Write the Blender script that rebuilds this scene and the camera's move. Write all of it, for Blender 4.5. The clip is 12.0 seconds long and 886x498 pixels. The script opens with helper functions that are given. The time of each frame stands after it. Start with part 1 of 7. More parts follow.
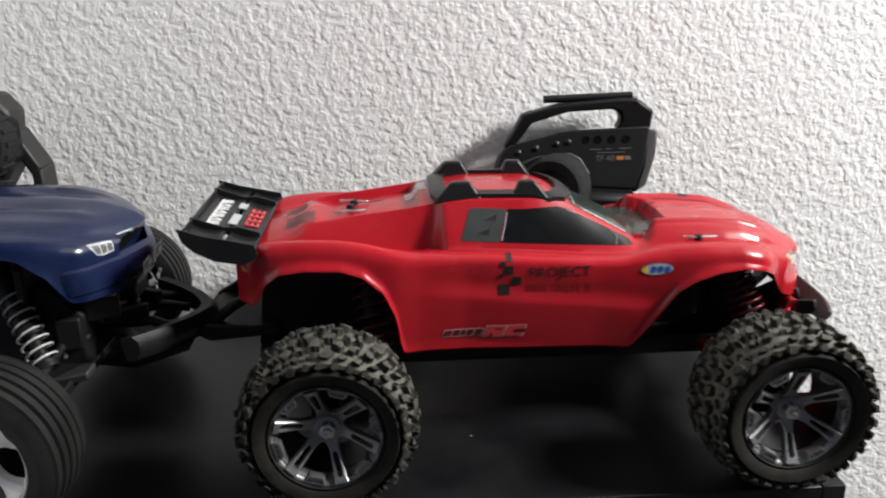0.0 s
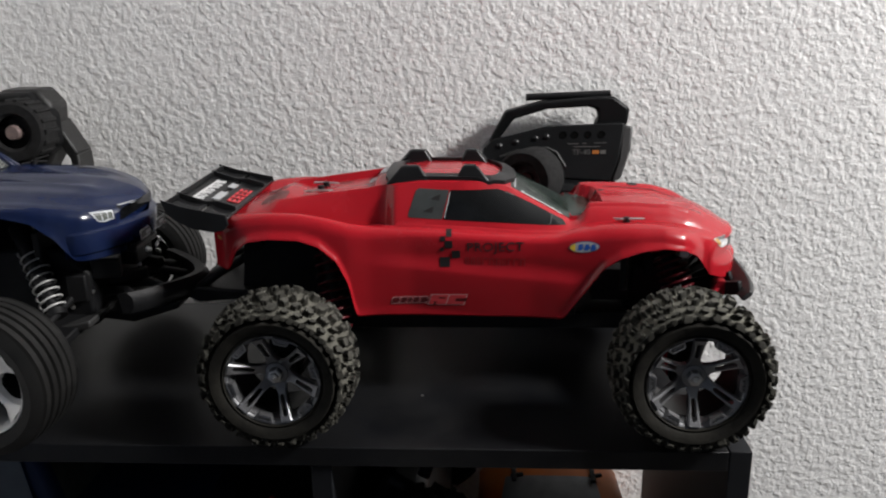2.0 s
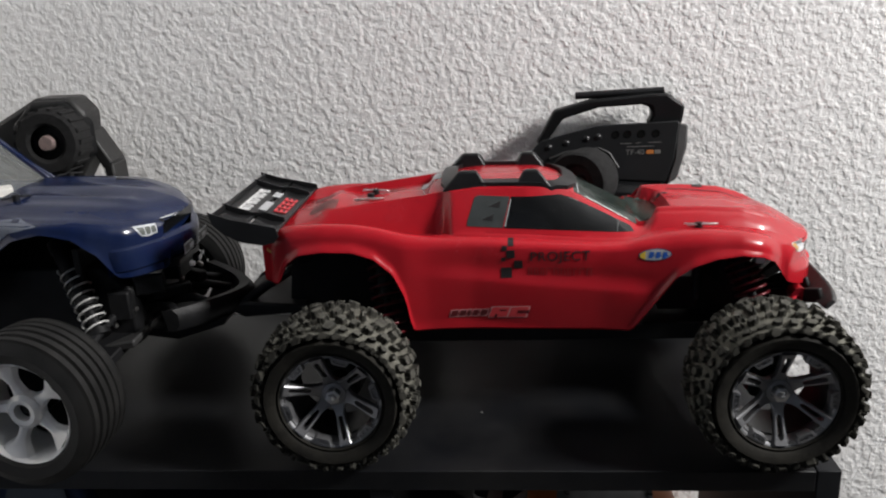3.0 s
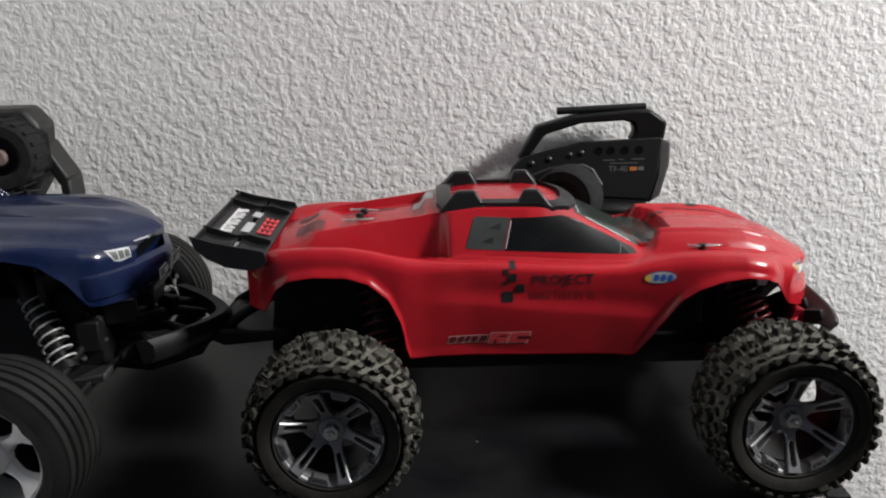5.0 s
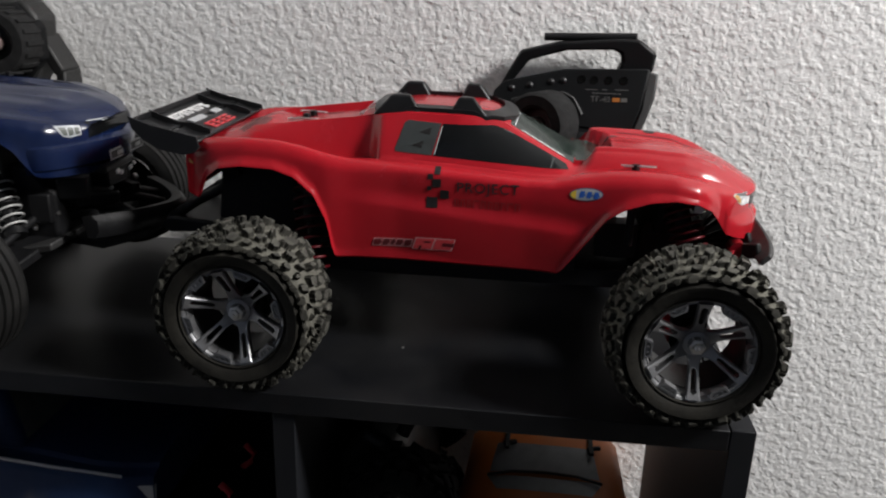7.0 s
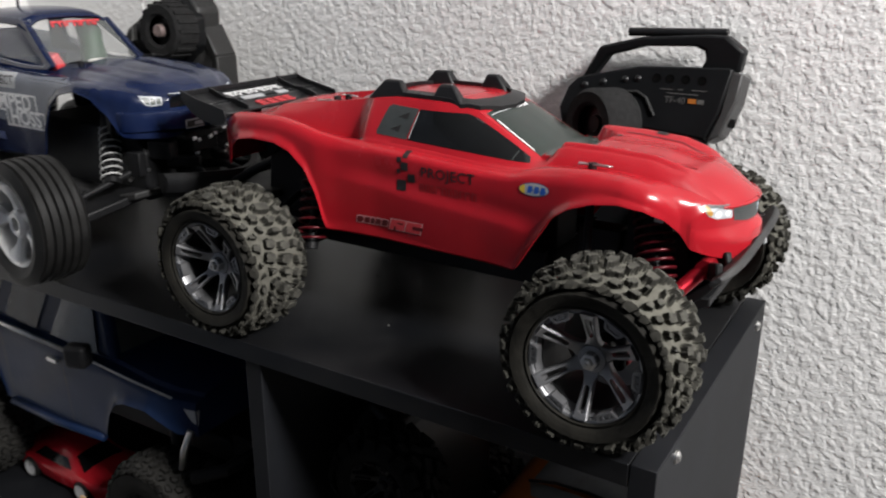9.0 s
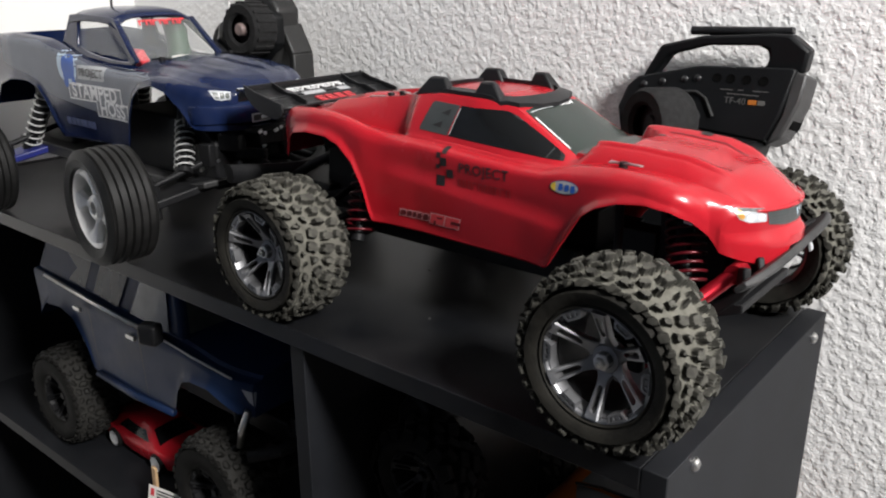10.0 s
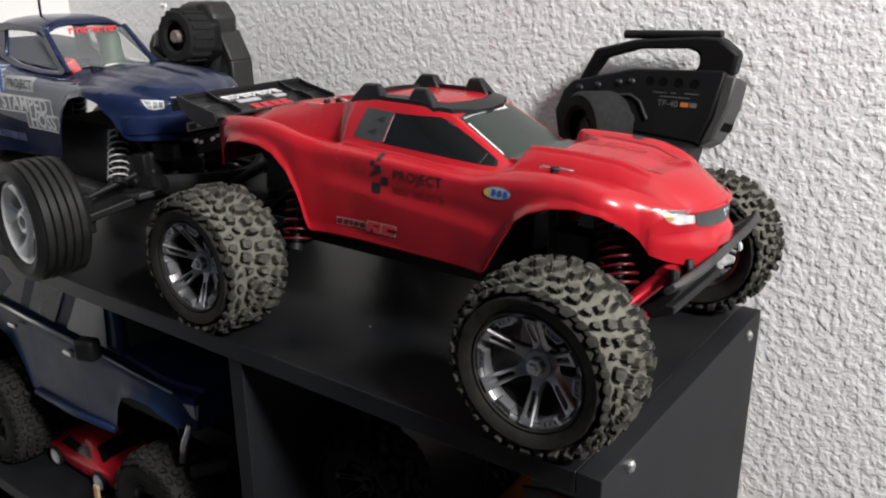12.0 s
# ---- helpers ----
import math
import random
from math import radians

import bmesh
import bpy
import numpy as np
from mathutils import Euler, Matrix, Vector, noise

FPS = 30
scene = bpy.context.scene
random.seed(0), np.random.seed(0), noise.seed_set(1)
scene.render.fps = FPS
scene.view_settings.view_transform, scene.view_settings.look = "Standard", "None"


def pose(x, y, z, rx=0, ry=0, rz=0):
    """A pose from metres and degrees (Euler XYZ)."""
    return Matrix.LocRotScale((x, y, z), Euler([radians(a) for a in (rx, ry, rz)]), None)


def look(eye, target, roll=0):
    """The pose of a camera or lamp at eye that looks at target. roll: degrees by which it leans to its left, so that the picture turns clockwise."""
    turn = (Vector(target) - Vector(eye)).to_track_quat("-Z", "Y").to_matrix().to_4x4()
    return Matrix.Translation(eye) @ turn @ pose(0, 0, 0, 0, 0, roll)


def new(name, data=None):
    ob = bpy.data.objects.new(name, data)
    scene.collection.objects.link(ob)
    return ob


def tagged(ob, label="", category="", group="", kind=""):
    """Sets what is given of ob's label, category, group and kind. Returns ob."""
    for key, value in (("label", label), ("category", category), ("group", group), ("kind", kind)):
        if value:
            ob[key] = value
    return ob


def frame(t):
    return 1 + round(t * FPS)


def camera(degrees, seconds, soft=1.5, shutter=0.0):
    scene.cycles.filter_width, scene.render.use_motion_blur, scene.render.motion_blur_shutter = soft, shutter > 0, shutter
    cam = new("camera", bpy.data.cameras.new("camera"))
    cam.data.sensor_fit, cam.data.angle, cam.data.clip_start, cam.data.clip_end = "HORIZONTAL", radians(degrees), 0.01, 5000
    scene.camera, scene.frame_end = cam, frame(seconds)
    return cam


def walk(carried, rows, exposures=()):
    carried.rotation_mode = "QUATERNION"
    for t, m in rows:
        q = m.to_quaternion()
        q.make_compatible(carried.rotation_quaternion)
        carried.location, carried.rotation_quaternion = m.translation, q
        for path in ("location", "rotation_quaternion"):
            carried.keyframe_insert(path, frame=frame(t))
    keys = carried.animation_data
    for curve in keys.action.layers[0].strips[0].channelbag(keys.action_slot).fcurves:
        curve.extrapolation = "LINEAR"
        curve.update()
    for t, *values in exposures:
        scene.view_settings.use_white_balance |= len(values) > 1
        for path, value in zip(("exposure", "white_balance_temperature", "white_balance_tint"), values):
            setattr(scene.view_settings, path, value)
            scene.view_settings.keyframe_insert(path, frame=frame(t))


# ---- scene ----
cam = camera(57.0, 12.0, 2.1, 0.4)
PATH = [
    (0, (-0.287, -0.437, 1.111), (-0.17, 1.461, 0.493), -0.6),
    (0.5, (-0.251, -0.47, 1.109), (-0.144, 1.432, 0.501), -0.4),
    (1, (-0.217, -0.502, 1.107), (-0.186, 1.406, 0.507), -0.6),
    (1.5, (-0.189, -0.512, 1.109), (-0.238, 1.397, 0.514), -1.0),
    (2, (-0.18, -0.509, 1.105), (-0.3, 1.398, 0.516), -1.2),
    (2.5, (-0.191, -0.497, 1.104), (-0.355, 1.406, 0.51), -1.7),
    (3, (-0.217, -0.478, 1.106), (-0.365, 1.426, 0.51), -2.4),
    (5, (-0.265, -0.45, 1.11), (-0.241, 1.463, 0.526), -1.2),
    (5.5, (-0.257, -0.456, 1.105), (-0.2, 1.451, 0.506), -0.5),
    (6, (-0.246, -0.459, 1.101), (-0.165, 1.442, 0.483), -0.2),
    (6.5, (-0.225, -0.46, 1.087), (-0.172, 1.432, 0.44), 0.4),
    (6.7, (-0.195, -0.46, 1.073), (-0.232, 1.429, 0.415), 1.0),
    (8.3, (-0.001, -0.454, 1.067), (-0.688, 1.308, 0.417), 1.7),
    (8.5, (0.016, -0.445, 1.064), (-0.703, 1.303, 0.411), 1.7),
    (9, (0.099, -0.386, 1.061), (-0.89, 1.224, 0.405), 0.3),
    (9.5, (0.142, -0.358, 1.055), (-1.045, 1.11, 0.397), -0.2),
    (10, (0.145, -0.363, 1.059), (-1.061, 1.093, 0.406), -0.2),
    (10.5, (0.15, -0.361, 1.062), (-1.036, 1.116, 0.42), -0.2),
    (11, (0.157, -0.353, 1.063), (-1.001, 1.147, 0.424), -0.4),
    (11.5, (0.156, -0.35, 1.061), (-0.985, 1.162, 0.421), -0.4),
    (12, (0.155, -0.351, 1.061), (-0.972, 1.169, 0.414), -0.5),
]
EXPOSURE = [(0.0, 0.16), (0.5, -0.15), (1.0, -0.38), (2.0, -0.28), (3.0, -0.18), (5.0, -0.24), (6.0, -0.28), (6.5, -0.38), (8.5, -0.02), (9.0, -0.06), (9.5, 0.18), (10.6, 0.14), (11.0, -0.07), (11.5, -0.11), (12.0, 0.04)]
walk(cam, [(t, look(eye, target, roll)) for t, eye, target, roll in PATH], EXPOSURE)

# ---- light ----
world = bpy.data.worlds.new("room_world")
scene.world = world
world.use_nodes = True
world.node_tree.nodes["Background"].inputs[0].default_value = (0.50, 0.72, 1.0, 1)
world.node_tree.nodes["Background"].inputs[1].default_value = 0.019


def area_lamp(name, eye, target, size, watts, colour):
    data = bpy.data.lights.new(name, "AREA")
    data.shape, data.size, data.energy, data.color = "DISK", size, watts, colour
    ob = new(name, data)
    ob.matrix_world = look(eye, target)
    return ob


area_lamp("room_lamp", (1.45, -0.37, 2.14), (-0.1, 0.25, 0.9), 0.36, 78.0, (1.0, 0.975, 0.96))

# ---- materials ----
def material(name, colour, rough=0.5, metal=0.0, coat=0.0, vary=0.12, scale=40.0, bump=0.0, bump_scale=300.0,
             dust=None, dust_amount=0.0, dust_scale=60.0, specular=0.5):
    """A surface with grain at two scales, and dust in patches where it is given."""
    m = bpy.data.materials.new(name)
    m.use_nodes = True
    t = m.node_tree
    n, l = t.nodes, t.links
    b = n["Principled BSDF"]
    b.inputs["Roughness"].default_value = rough
    b.inputs["Metallic"].default_value = metal
    b.inputs["Coat Weight"].default_value = coat
    b.inputs["Coat Roughness"].default_value = 0.05
    b.inputs["Specular IOR Level"].default_value = specular
    co = n.new("ShaderNodeTexCoord")
    big = n.new("ShaderNodeTexNoise")
    big.inputs["Scale"].default_value = scale
    big.inputs["Detail"].default_value = 6
    l.new(co.outputs["Object"], big.inputs["Vector"])
    ramp = n.new("ShaderNodeMapRange")
    ramp.inputs["From Min"].default_value, ramp.inputs["From Max"].default_value = 0.3, 0.7
    ramp.inputs["To Min"].default_value, ramp.inputs["To Max"].default_value = 1 - vary, 1 + vary
    l.new(big.outputs["Fac"], ramp.inputs["Value"])
    mul = n.new("ShaderNodeVectorMath")
    mul.operation = "SCALE"
    mul.inputs[0].default_value = colour
    l.new(ramp.outputs[0], mul.inputs["Scale"])
    out = mul.outputs[0]
    if dust:
        dn = n.new("ShaderNodeTexNoise")
        dn.inputs["Scale"].default_value = dust_scale
        dn.inputs["Detail"].default_value = 8
        dn.inputs["Roughness"].default_value = 0.65
        l.new(co.outputs["Object"], dn.inputs["Vector"])
        dr = n.new("ShaderNodeMapRange")
        dr.inputs["From Min"].default_value, dr.inputs["From Max"].default_value = 0.38, 0.68
        dr.inputs["To Max"].default_value = dust_amount
        l.new(dn.outputs["Fac"], dr.inputs["Value"])
        mix = n.new("ShaderNodeMix")
        mix.data_type = "RGBA"
        l.new(dr.outputs[0], mix.inputs["Factor"])
        l.new(out, mix.inputs["A"])
        mix.inputs["B"].default_value = (*dust, 1)
        out = mix.outputs["Result"]
        rr = n.new("ShaderNodeMapRange")
        rr.inputs["To Min"].default_value, rr.inputs["To Max"].default_value = rough, min(1, rough + 0.45)
        l.new(dr.outputs[0], rr.inputs["Value"])
        l.new(rr.outputs[0], b.inputs["Roughness"])
    l.new(out, b.inputs["Base Color"])
    if bump:
        fine = n.new("ShaderNodeTexNoise")
        fine.inputs["Scale"].default_value = bump_scale
        fine.inputs["Detail"].default_value = 4
        l.new(co.outputs["Object"], fine.inputs["Vector"])
        bm_node = n.new("ShaderNodeBump")
        bm_node.inputs["Strength"].default_value = bump
        bm_node.inputs["Distance"].default_value = 0.001
        l.new(fine.outputs["Fac"], bm_node.inputs["Height"])
        l.new(bm_node.outputs[0], b.inputs["Normal"])
    return m


def stucco():
    """Painted plaster with sprayed, slightly flattened lumps under a centimetre across."""
    m = material("painted_stucco", (0.80, 0.795, 0.785), 0.7, vary=0.03, scale=3.0)
    t = m.node_tree
    n, l = t.nodes, t.links
    co = n.new("ShaderNodeTexCoord")
    heights = []
    for scale, detail, low, high in ((125.0, 2.0, 0.34, 0.66), (270.0, 2.0, 0.36, 0.70)):
        lumps = n.new("ShaderNodeTexNoise")
        lumps.inputs["Scale"].default_value = scale
        lumps.inputs["Detail"].default_value = detail
        lumps.inputs["Roughness"].default_value = 0.5
        lumps.inputs["Distortion"].default_value = 0.1
        l.new(co.outputs["Object"], lumps.inputs["Vector"])
        soft = n.new("ShaderNodeMapRange")
        soft.interpolation_type = "SMOOTHSTEP"
        soft.inputs["From Min"].default_value, soft.inputs["From Max"].default_value = low, high
        l.new(lumps.outputs["Fac"], soft.inputs["Value"])
        heights.append(soft.outputs[0])
    mad = n.new("ShaderNodeMath")
    mad.operation = "MULTIPLY_ADD"
    mad.inputs[1].default_value = 0.42
    l.new(heights[1], mad.inputs[0])
    l.new(heights[0], mad.inputs[2])
    bump = n.new("ShaderNodeBump")
    bump.inputs["Strength"].default_value = 1.0
    bump.inputs["Distance"].default_value = 0.00065
    l.new(mad.outputs[0], bump.inputs["Height"])
    l.new(bump.outputs[0], n["Principled BSDF"].inputs["Normal"])
    return m


def clear(name, colour, rough, alpha):
    """Thin plastic sheet: mostly see-through, with a gloss and a pale haze painted in for glare."""
    m = bpy.data.materials.new(name)
    m.use_nodes = True
    b = m.node_tree.nodes["Principled BSDF"]
    b.inputs["Base Color"].default_value = (*colour, 1)
    b.inputs["Roughness"].default_value = rough
    b.inputs["Alpha"].default_value = alpha
    return m


STUCCO = stucco()
PLAIN_WALL = material("smooth_wall_paint", (0.80, 0.79, 0.77), 0.7, vary=0.03, scale=4, bump=0.15, bump_scale=200)
# For walls out of view: dark and bluish to limit and cool bounced light.
UNSEEN_WALL = material("low_bounce_wall_paint", (0.092, 0.112, 0.150), 0.8, vary=0.05, scale=4)
CEILING = material("ceiling_paint", (0.32, 0.33, 0.34), 0.8, vary=0.03, scale=5)
CARPET = material("carpet", (0.07, 0.065, 0.06), 0.95, vary=0.25, scale=60, bump=0.6)
BOARD = material("black_melamine", (0.0084, 0.0092, 0.0112), 0.56, vary=0.25, scale=14, bump=0.03, bump_scale=700,
                 dust=(0.08, 0.078, 0.075), dust_amount=0.05, dust_scale=22, specular=0.18)
TOP_BOARD = material("dusty_polished_melamine", (0.0058, 0.0063, 0.0076), 0.30, vary=0.25, scale=14, bump=0.03, bump_scale=700,
                     dust=(0.085, 0.081, 0.076), dust_amount=0.10, dust_scale=16, specular=0.26)
SCREW = material("zinc_screw", (0.75, 0.74, 0.72), 0.3, 1.0)
RED = material("red_polycarbonate", (0.36, 0.0095, 0.0170), 0.24, specular=0.30, coat=0.15, vary=0.10, scale=16,
               dust=(0.30, 0.045, 0.048), dust_amount=0.09, dust_scale=14)
SCUFFED_NYLON = material("scuffed_nylon", (0.020, 0.020, 0.021), 0.5, vary=0.3, scale=70, bump=0.25, specular=0.4, dust=(0.09, 0.088, 0.085), dust_amount=0.35, dust_scale=90)
BLACK_PLASTIC = material("black_nylon", (0.0070, 0.0072, 0.0080), 0.48, vary=0.3, scale=60, bump=0.2, specular=0.22,
                         dust=(0.045, 0.043, 0.04), dust_amount=0.06, dust_scale=70)
SATIN_BLACK = material("satin_black_plastic", (0.0095, 0.0097, 0.0105), 0.36, specular=0.3, vary=0.2, scale=50, bump=0.1)
WINDOW_BLACK = material("smoked_window_paint", (0.005, 0.0055, 0.006), 0.14, coat=0.0, vary=0.2, scale=30,
                        dust=(0.04, 0.04, 0.04), dust_amount=0.06, dust_scale=40)
SCREEN_GREY = material("dusty_windscreen_film", (0.010, 0.019, 0.015), 0.16, coat=0.0, vary=0.2, scale=30,
                       dust=(0.08, 0.09, 0.085), dust_amount=0.18, dust_scale=18)
LOUVRE_GREY = material("grey_louvre_decal", (0.034, 0.039, 0.039), 0.4, vary=0.2, scale=60)
RUBBER = material("tyre_rubber", (0.0095, 0.0093, 0.0087), 0.75, vary=0.3, scale=70, bump=0.3, specular=0.1,
                  dust=(0.035, 0.033, 0.027), dust_amount=0.15, dust_scale=50)
DUSTY_LUG = material("dusty_tread_rubber", (0.036, 0.035, 0.030), 0.85, vary=0.25, scale=120, bump=0.6, specular=0.25,
                     dust=(0.110, 0.107, 0.091), dust_amount=0.85, dust_scale=70)
GROOVE_DUST = material("dust_packed_groove", (0.105, 0.102, 0.086), 0.95, vary=0.25, scale=150, bump=0.4, specular=0.1)
# Darker than the dusty tops: shade between blocks is put into this colour.
SHADED_RUBBER = material("shaded_block_side_rubber", (0.018, 0.0175, 0.0150), 0.8, vary=0.3, scale=90, bump=0.3, specular=0.1,
                      dust=(0.060, 0.058, 0.049), dust_amount=0.55, dust_scale=60)
SIDE_RUBBER = material("dusty_sidewall_rubber", (0.008, 0.0076, 0.0064), 0.7, vary=0.35, scale=60, bump=0.35, specular=0.15,
                       dust=(0.042, 0.039, 0.031), dust_amount=0.32, dust_scale=45)
RIB_RUBBER = material("ribbed_tyre_rubber", (0.008, 0.008, 0.008), 0.5, vary=0.2, scale=50, bump=0.2, specular=0.25,
                      dust=(0.030, 0.029, 0.027), dust_amount=0.25, dust_scale=40)
BLACK_CHROME = material("black_chrome", (0.27, 0.272, 0.280), 0.44, 0.85, vary=0.2, scale=90,
                        dust=(0.05, 0.046, 0.04), dust_amount=0.10, dust_scale=90)
# Hardly metallic: the brightness of mirrored light is put into a white base.
CHROME = material("chrome_plating", (0.93, 0.92, 0.90), 0.18, 0.15, vary=0.05, scale=60)
STEEL = material("steel", (0.6, 0.59, 0.57), 0.28, 1.0, vary=0.1)
RED_METAL = material("red_anodised_aluminium", (0.42, 0.012, 0.025), 0.30, 0.75, vary=0.15, scale=80)
RED_SPRING = material("red_spring_steel", (0.085, 0.004, 0.008), 0.35, 0.3, vary=0.2, scale=90)
WHITE_SPRING = material("white_spring_steel", (0.50, 0.50, 0.49), 0.35, 0.1, vary=0.1, scale=90)
DECAL_BLACK = material("black_vinyl_and_hole_shade", (0.012, 0.011, 0.011), 0.4, vary=0.2, scale=80)
DECAL_DIM = material("worn_black_vinyl", (0.24, 0.008, 0.010), 0.4, vary=0.4, scale=220)
DECAL_WHITE = material("white_vinyl", (0.78, 0.78, 0.78), 0.4, vary=0.05)
DECAL_RED = material("red_vinyl", (0.62, 0.05, 0.06), 0.4, vary=0.1)
DECAL_SCUFF = material("scuffed_red_paint", (0.13, 0.035, 0.034), 0.6, vary=0.5, scale=160)
# Fill of the outlined mark; also paints the shade in the bonnet grooves.
DECAL_DARK_RED = material("dark_red_vinyl_and_groove_shade", (0.10, 0.006, 0.009), 0.4, vary=0.2, scale=120)
DECAL_PINK = material("pale_pink_vinyl", (0.62, 0.30, 0.30), 0.45, vary=0.15, scale=120)
DECAL_BLUE = material("blue_vinyl", (0.02, 0.10, 0.42), 0.4, vary=0.1)
DECAL_YELLOW = material("yellow_vinyl", (0.65, 0.45, 0.05), 0.4, vary=0.1)
DECAL_PALE = material("pale_blue_vinyl", (0.50, 0.62, 0.72), 0.4, vary=0.1)
DECAL_GREY = material("grey_vinyl", (0.40, 0.41, 0.42), 0.45, vary=0.08)
LAMP_LENS = material("headlamp_decal", (0.42, 0.44, 0.46), 0.38, vary=0.3, scale=200, coat=0.0)
LAMP_AMBER = material("amber_decal", (0.50, 0.27, 0.06), 0.3, vary=0.2, scale=100)
GRILLE_GREY = material("grey_grille", (0.05, 0.056, 0.056), 0.45, vary=0.25, scale=150, bump=0.3)
BLUE = material("dark_blue_polycarbonate", (0.0030, 0.0085, 0.038), 0.17, coat=0.0, vary=0.1, scale=25,
                dust=(0.05, 0.065, 0.12), dust_amount=0.15, dust_scale=30)
# Bright surroundings mirrored in the blue flank, put into a paler colour with dust.
BLUE_SHEEN = material("blue_sheen_and_dust", (0.088, 0.104, 0.138), 0.28, coat=0.0, vary=0.08, scale=25,
                     dust=(0.2, 0.21, 0.23), dust_amount=0.3, dust_scale=40)
BLUE_ARM = material("blue_nylon", (0.006, 0.012, 0.13), 0.4, vary=0.2)
SUV_BLUE = material("slate_blue_polycarbonate", (0.0080, 0.0190, 0.058), 0.32, specular=0.16, coat=0.0, vary=0.12, scale=20,
                    dust=(0.024, 0.042, 0.082), dust_amount=0.30, dust_scale=30)
GREEN_BACK = material("green_seat_panel", (0.010, 0.045, 0.016), 0.6, vary=0.2)
WHITE_PAPER = material("white_card", (0.75, 0.73, 0.68), 0.8, vary=0.05)
ORANGE_PAINT = material("orange_polycarbonate", (0.42, 0.11, 0.018), 0.40, specular=0.2, coat=0.0, vary=0.12, scale=25,
                        dust=(0.30, 0.14, 0.06), dust_amount=0.35, dust_scale=30)
STRAP = material("black_strap", (0.012, 0.012, 0.012), 0.8, vary=0.2)
DARK_GLASS = material("dusky_window_film", (0.10, 0.11, 0.10), 0.25, coat=0.3, vary=0.3, scale=30)
SUV_GLASS_DIM = material("dim_window_film", (0.016, 0.023, 0.034), 0.25, coat=0.0, vary=0.25, scale=25, specular=0.3)
SUV_GLASS = material("milky_window_film", (0.044, 0.056, 0.070), 0.22, coat=0.3, vary=0.25, scale=25)
TX_BLACK = material("transmitter_black", (0.0048, 0.0052, 0.0058), 0.45, specular=0.18, vary=0.2, scale=40, bump=0.12, bump_scale=900)
TX_CHEEK = material("transmitter_cheek_grey", (0.030, 0.030, 0.030), 0.5, vary=0.15, scale=40, bump=0.25, bump_scale=900)
TX_GREY = material("transmitter_grey", (0.014, 0.014, 0.0137), 0.5, vary=0.15, scale=40, bump=0.25, bump_scale=900)
FOAM = material("black_foam", (0.015, 0.0150, 0.0152), 0.95, vary=0.3, scale=200, bump=0.8, bump_scale=900, specular=0.2)
RUST = material("rusty_disc", (0.20, 0.15, 0.14), 0.4, vary=0.3, scale=150)
ORANGE_INK = material("orange_ink", (0.30, 0.095, 0.01), 0.5, vary=0.1)
PALE_INK = material("pale_ink", (0.075, 0.075, 0.072), 0.5, vary=0.1)
CRUMB = material("pale_crumb", (0.10, 0.10, 0.095), 0.8, vary=0.2, scale=300)
WOOD = material("pale_wood", (0.50, 0.33, 0.18), 0.6, vary=0.2, scale=90)
# The pale tint paints in the bright wall that shows in the side windows.
SIDE_FILM = clear("painted_haze_window_sheet", (0.55, 0.56, 0.55), 0.2, 0.30)
# Near-black colour that paints the shade inside holes and slots.
HOLE_SHADE = material("recess_shade", (0.002, 0.002, 0.002), 0.9, vary=0.1, specular=0.05)
CLEAR_FILM = clear("clear_window_sheet", (0.52, 0.54, 0.53), 0.12, 0.20)
CHASSIS_GREY = material("grey_nylon", (0.026, 0.026, 0.026), 0.55, vary=0.15, scale=40, bump=0.15)
DECAL_SLATE = material("slate_grey_vinyl", (0.20, 0.21, 0.23), 0.45, vary=0.08)
SHELL_GREY = material("grey_window_paint", (0.13, 0.135, 0.14), 0.5, vary=0.2, scale=60)
DECAL_DULL_BLUE = material("dull_blue_vinyl", (0.055, 0.075, 0.17), 0.4, vary=0.2, scale=200)

# ---- building helpers ----
SHELF_Z = 0.8


def part(name, bm, mat, parent=None, label="", smooth=False):
    me = bpy.data.meshes.new(name)
    bm.to_mesh(me)
    bm.free()
    mats = mat if isinstance(mat, (list, tuple)) else [mat]
    for one in mats:
        me.materials.append(one)
    if smooth:
        for p in me.polygons:
            p.use_smooth = True
    ob = new(name, me)
    if parent:
        ob.parent = parent
    if label:
        tagged(ob, label)
    return ob


def thing(name, place, label, category, group="", kind=""):
    ob = new(name)
    ob.empty_display_size = 0.03
    ob.matrix_world = place if isinstance(place, Matrix) else Matrix.Translation(place)
    return tagged(ob, label, category, group, kind)


def crisp(ob, angle=35, bevel=0.0, segments=2):
    """Smooth shading that keeps the sharp edges, and a small bevel."""
    if bevel:
        mod = ob.modifiers.new("edge", "BEVEL")
        mod.width, mod.segments, mod.limit_method, mod.angle_limit = bevel, segments, "ANGLE", radians(30)
        mod.harden_normals = False
    ob.data.set_sharp_from_angle(angle=radians(angle))
    for p in ob.data.polygons:
        p.use_smooth = True
    return ob


def box(bm, centre, size, turn=None):
    m = Matrix.Translation(centre) @ (turn if turn else Matrix()) @ Matrix.Diagonal((*size, 1))
    return bmesh.ops.create_cube(bm, size=1, matrix=m)["verts"]


def rod(bm, a, b, r, r2=None, seg=14):
    a, b = Vector(a), Vector(b)
    d = b - a
    m = Matrix.Translation((a + b) / 2) @ d.to_track_quat("Z", "Y").to_matrix().to_4x4()
    bmesh.ops.create_cone(bm, cap_ends=True, segments=seg, radius1=r, radius2=r if r2 is None else r2, depth=d.length, matrix=m)


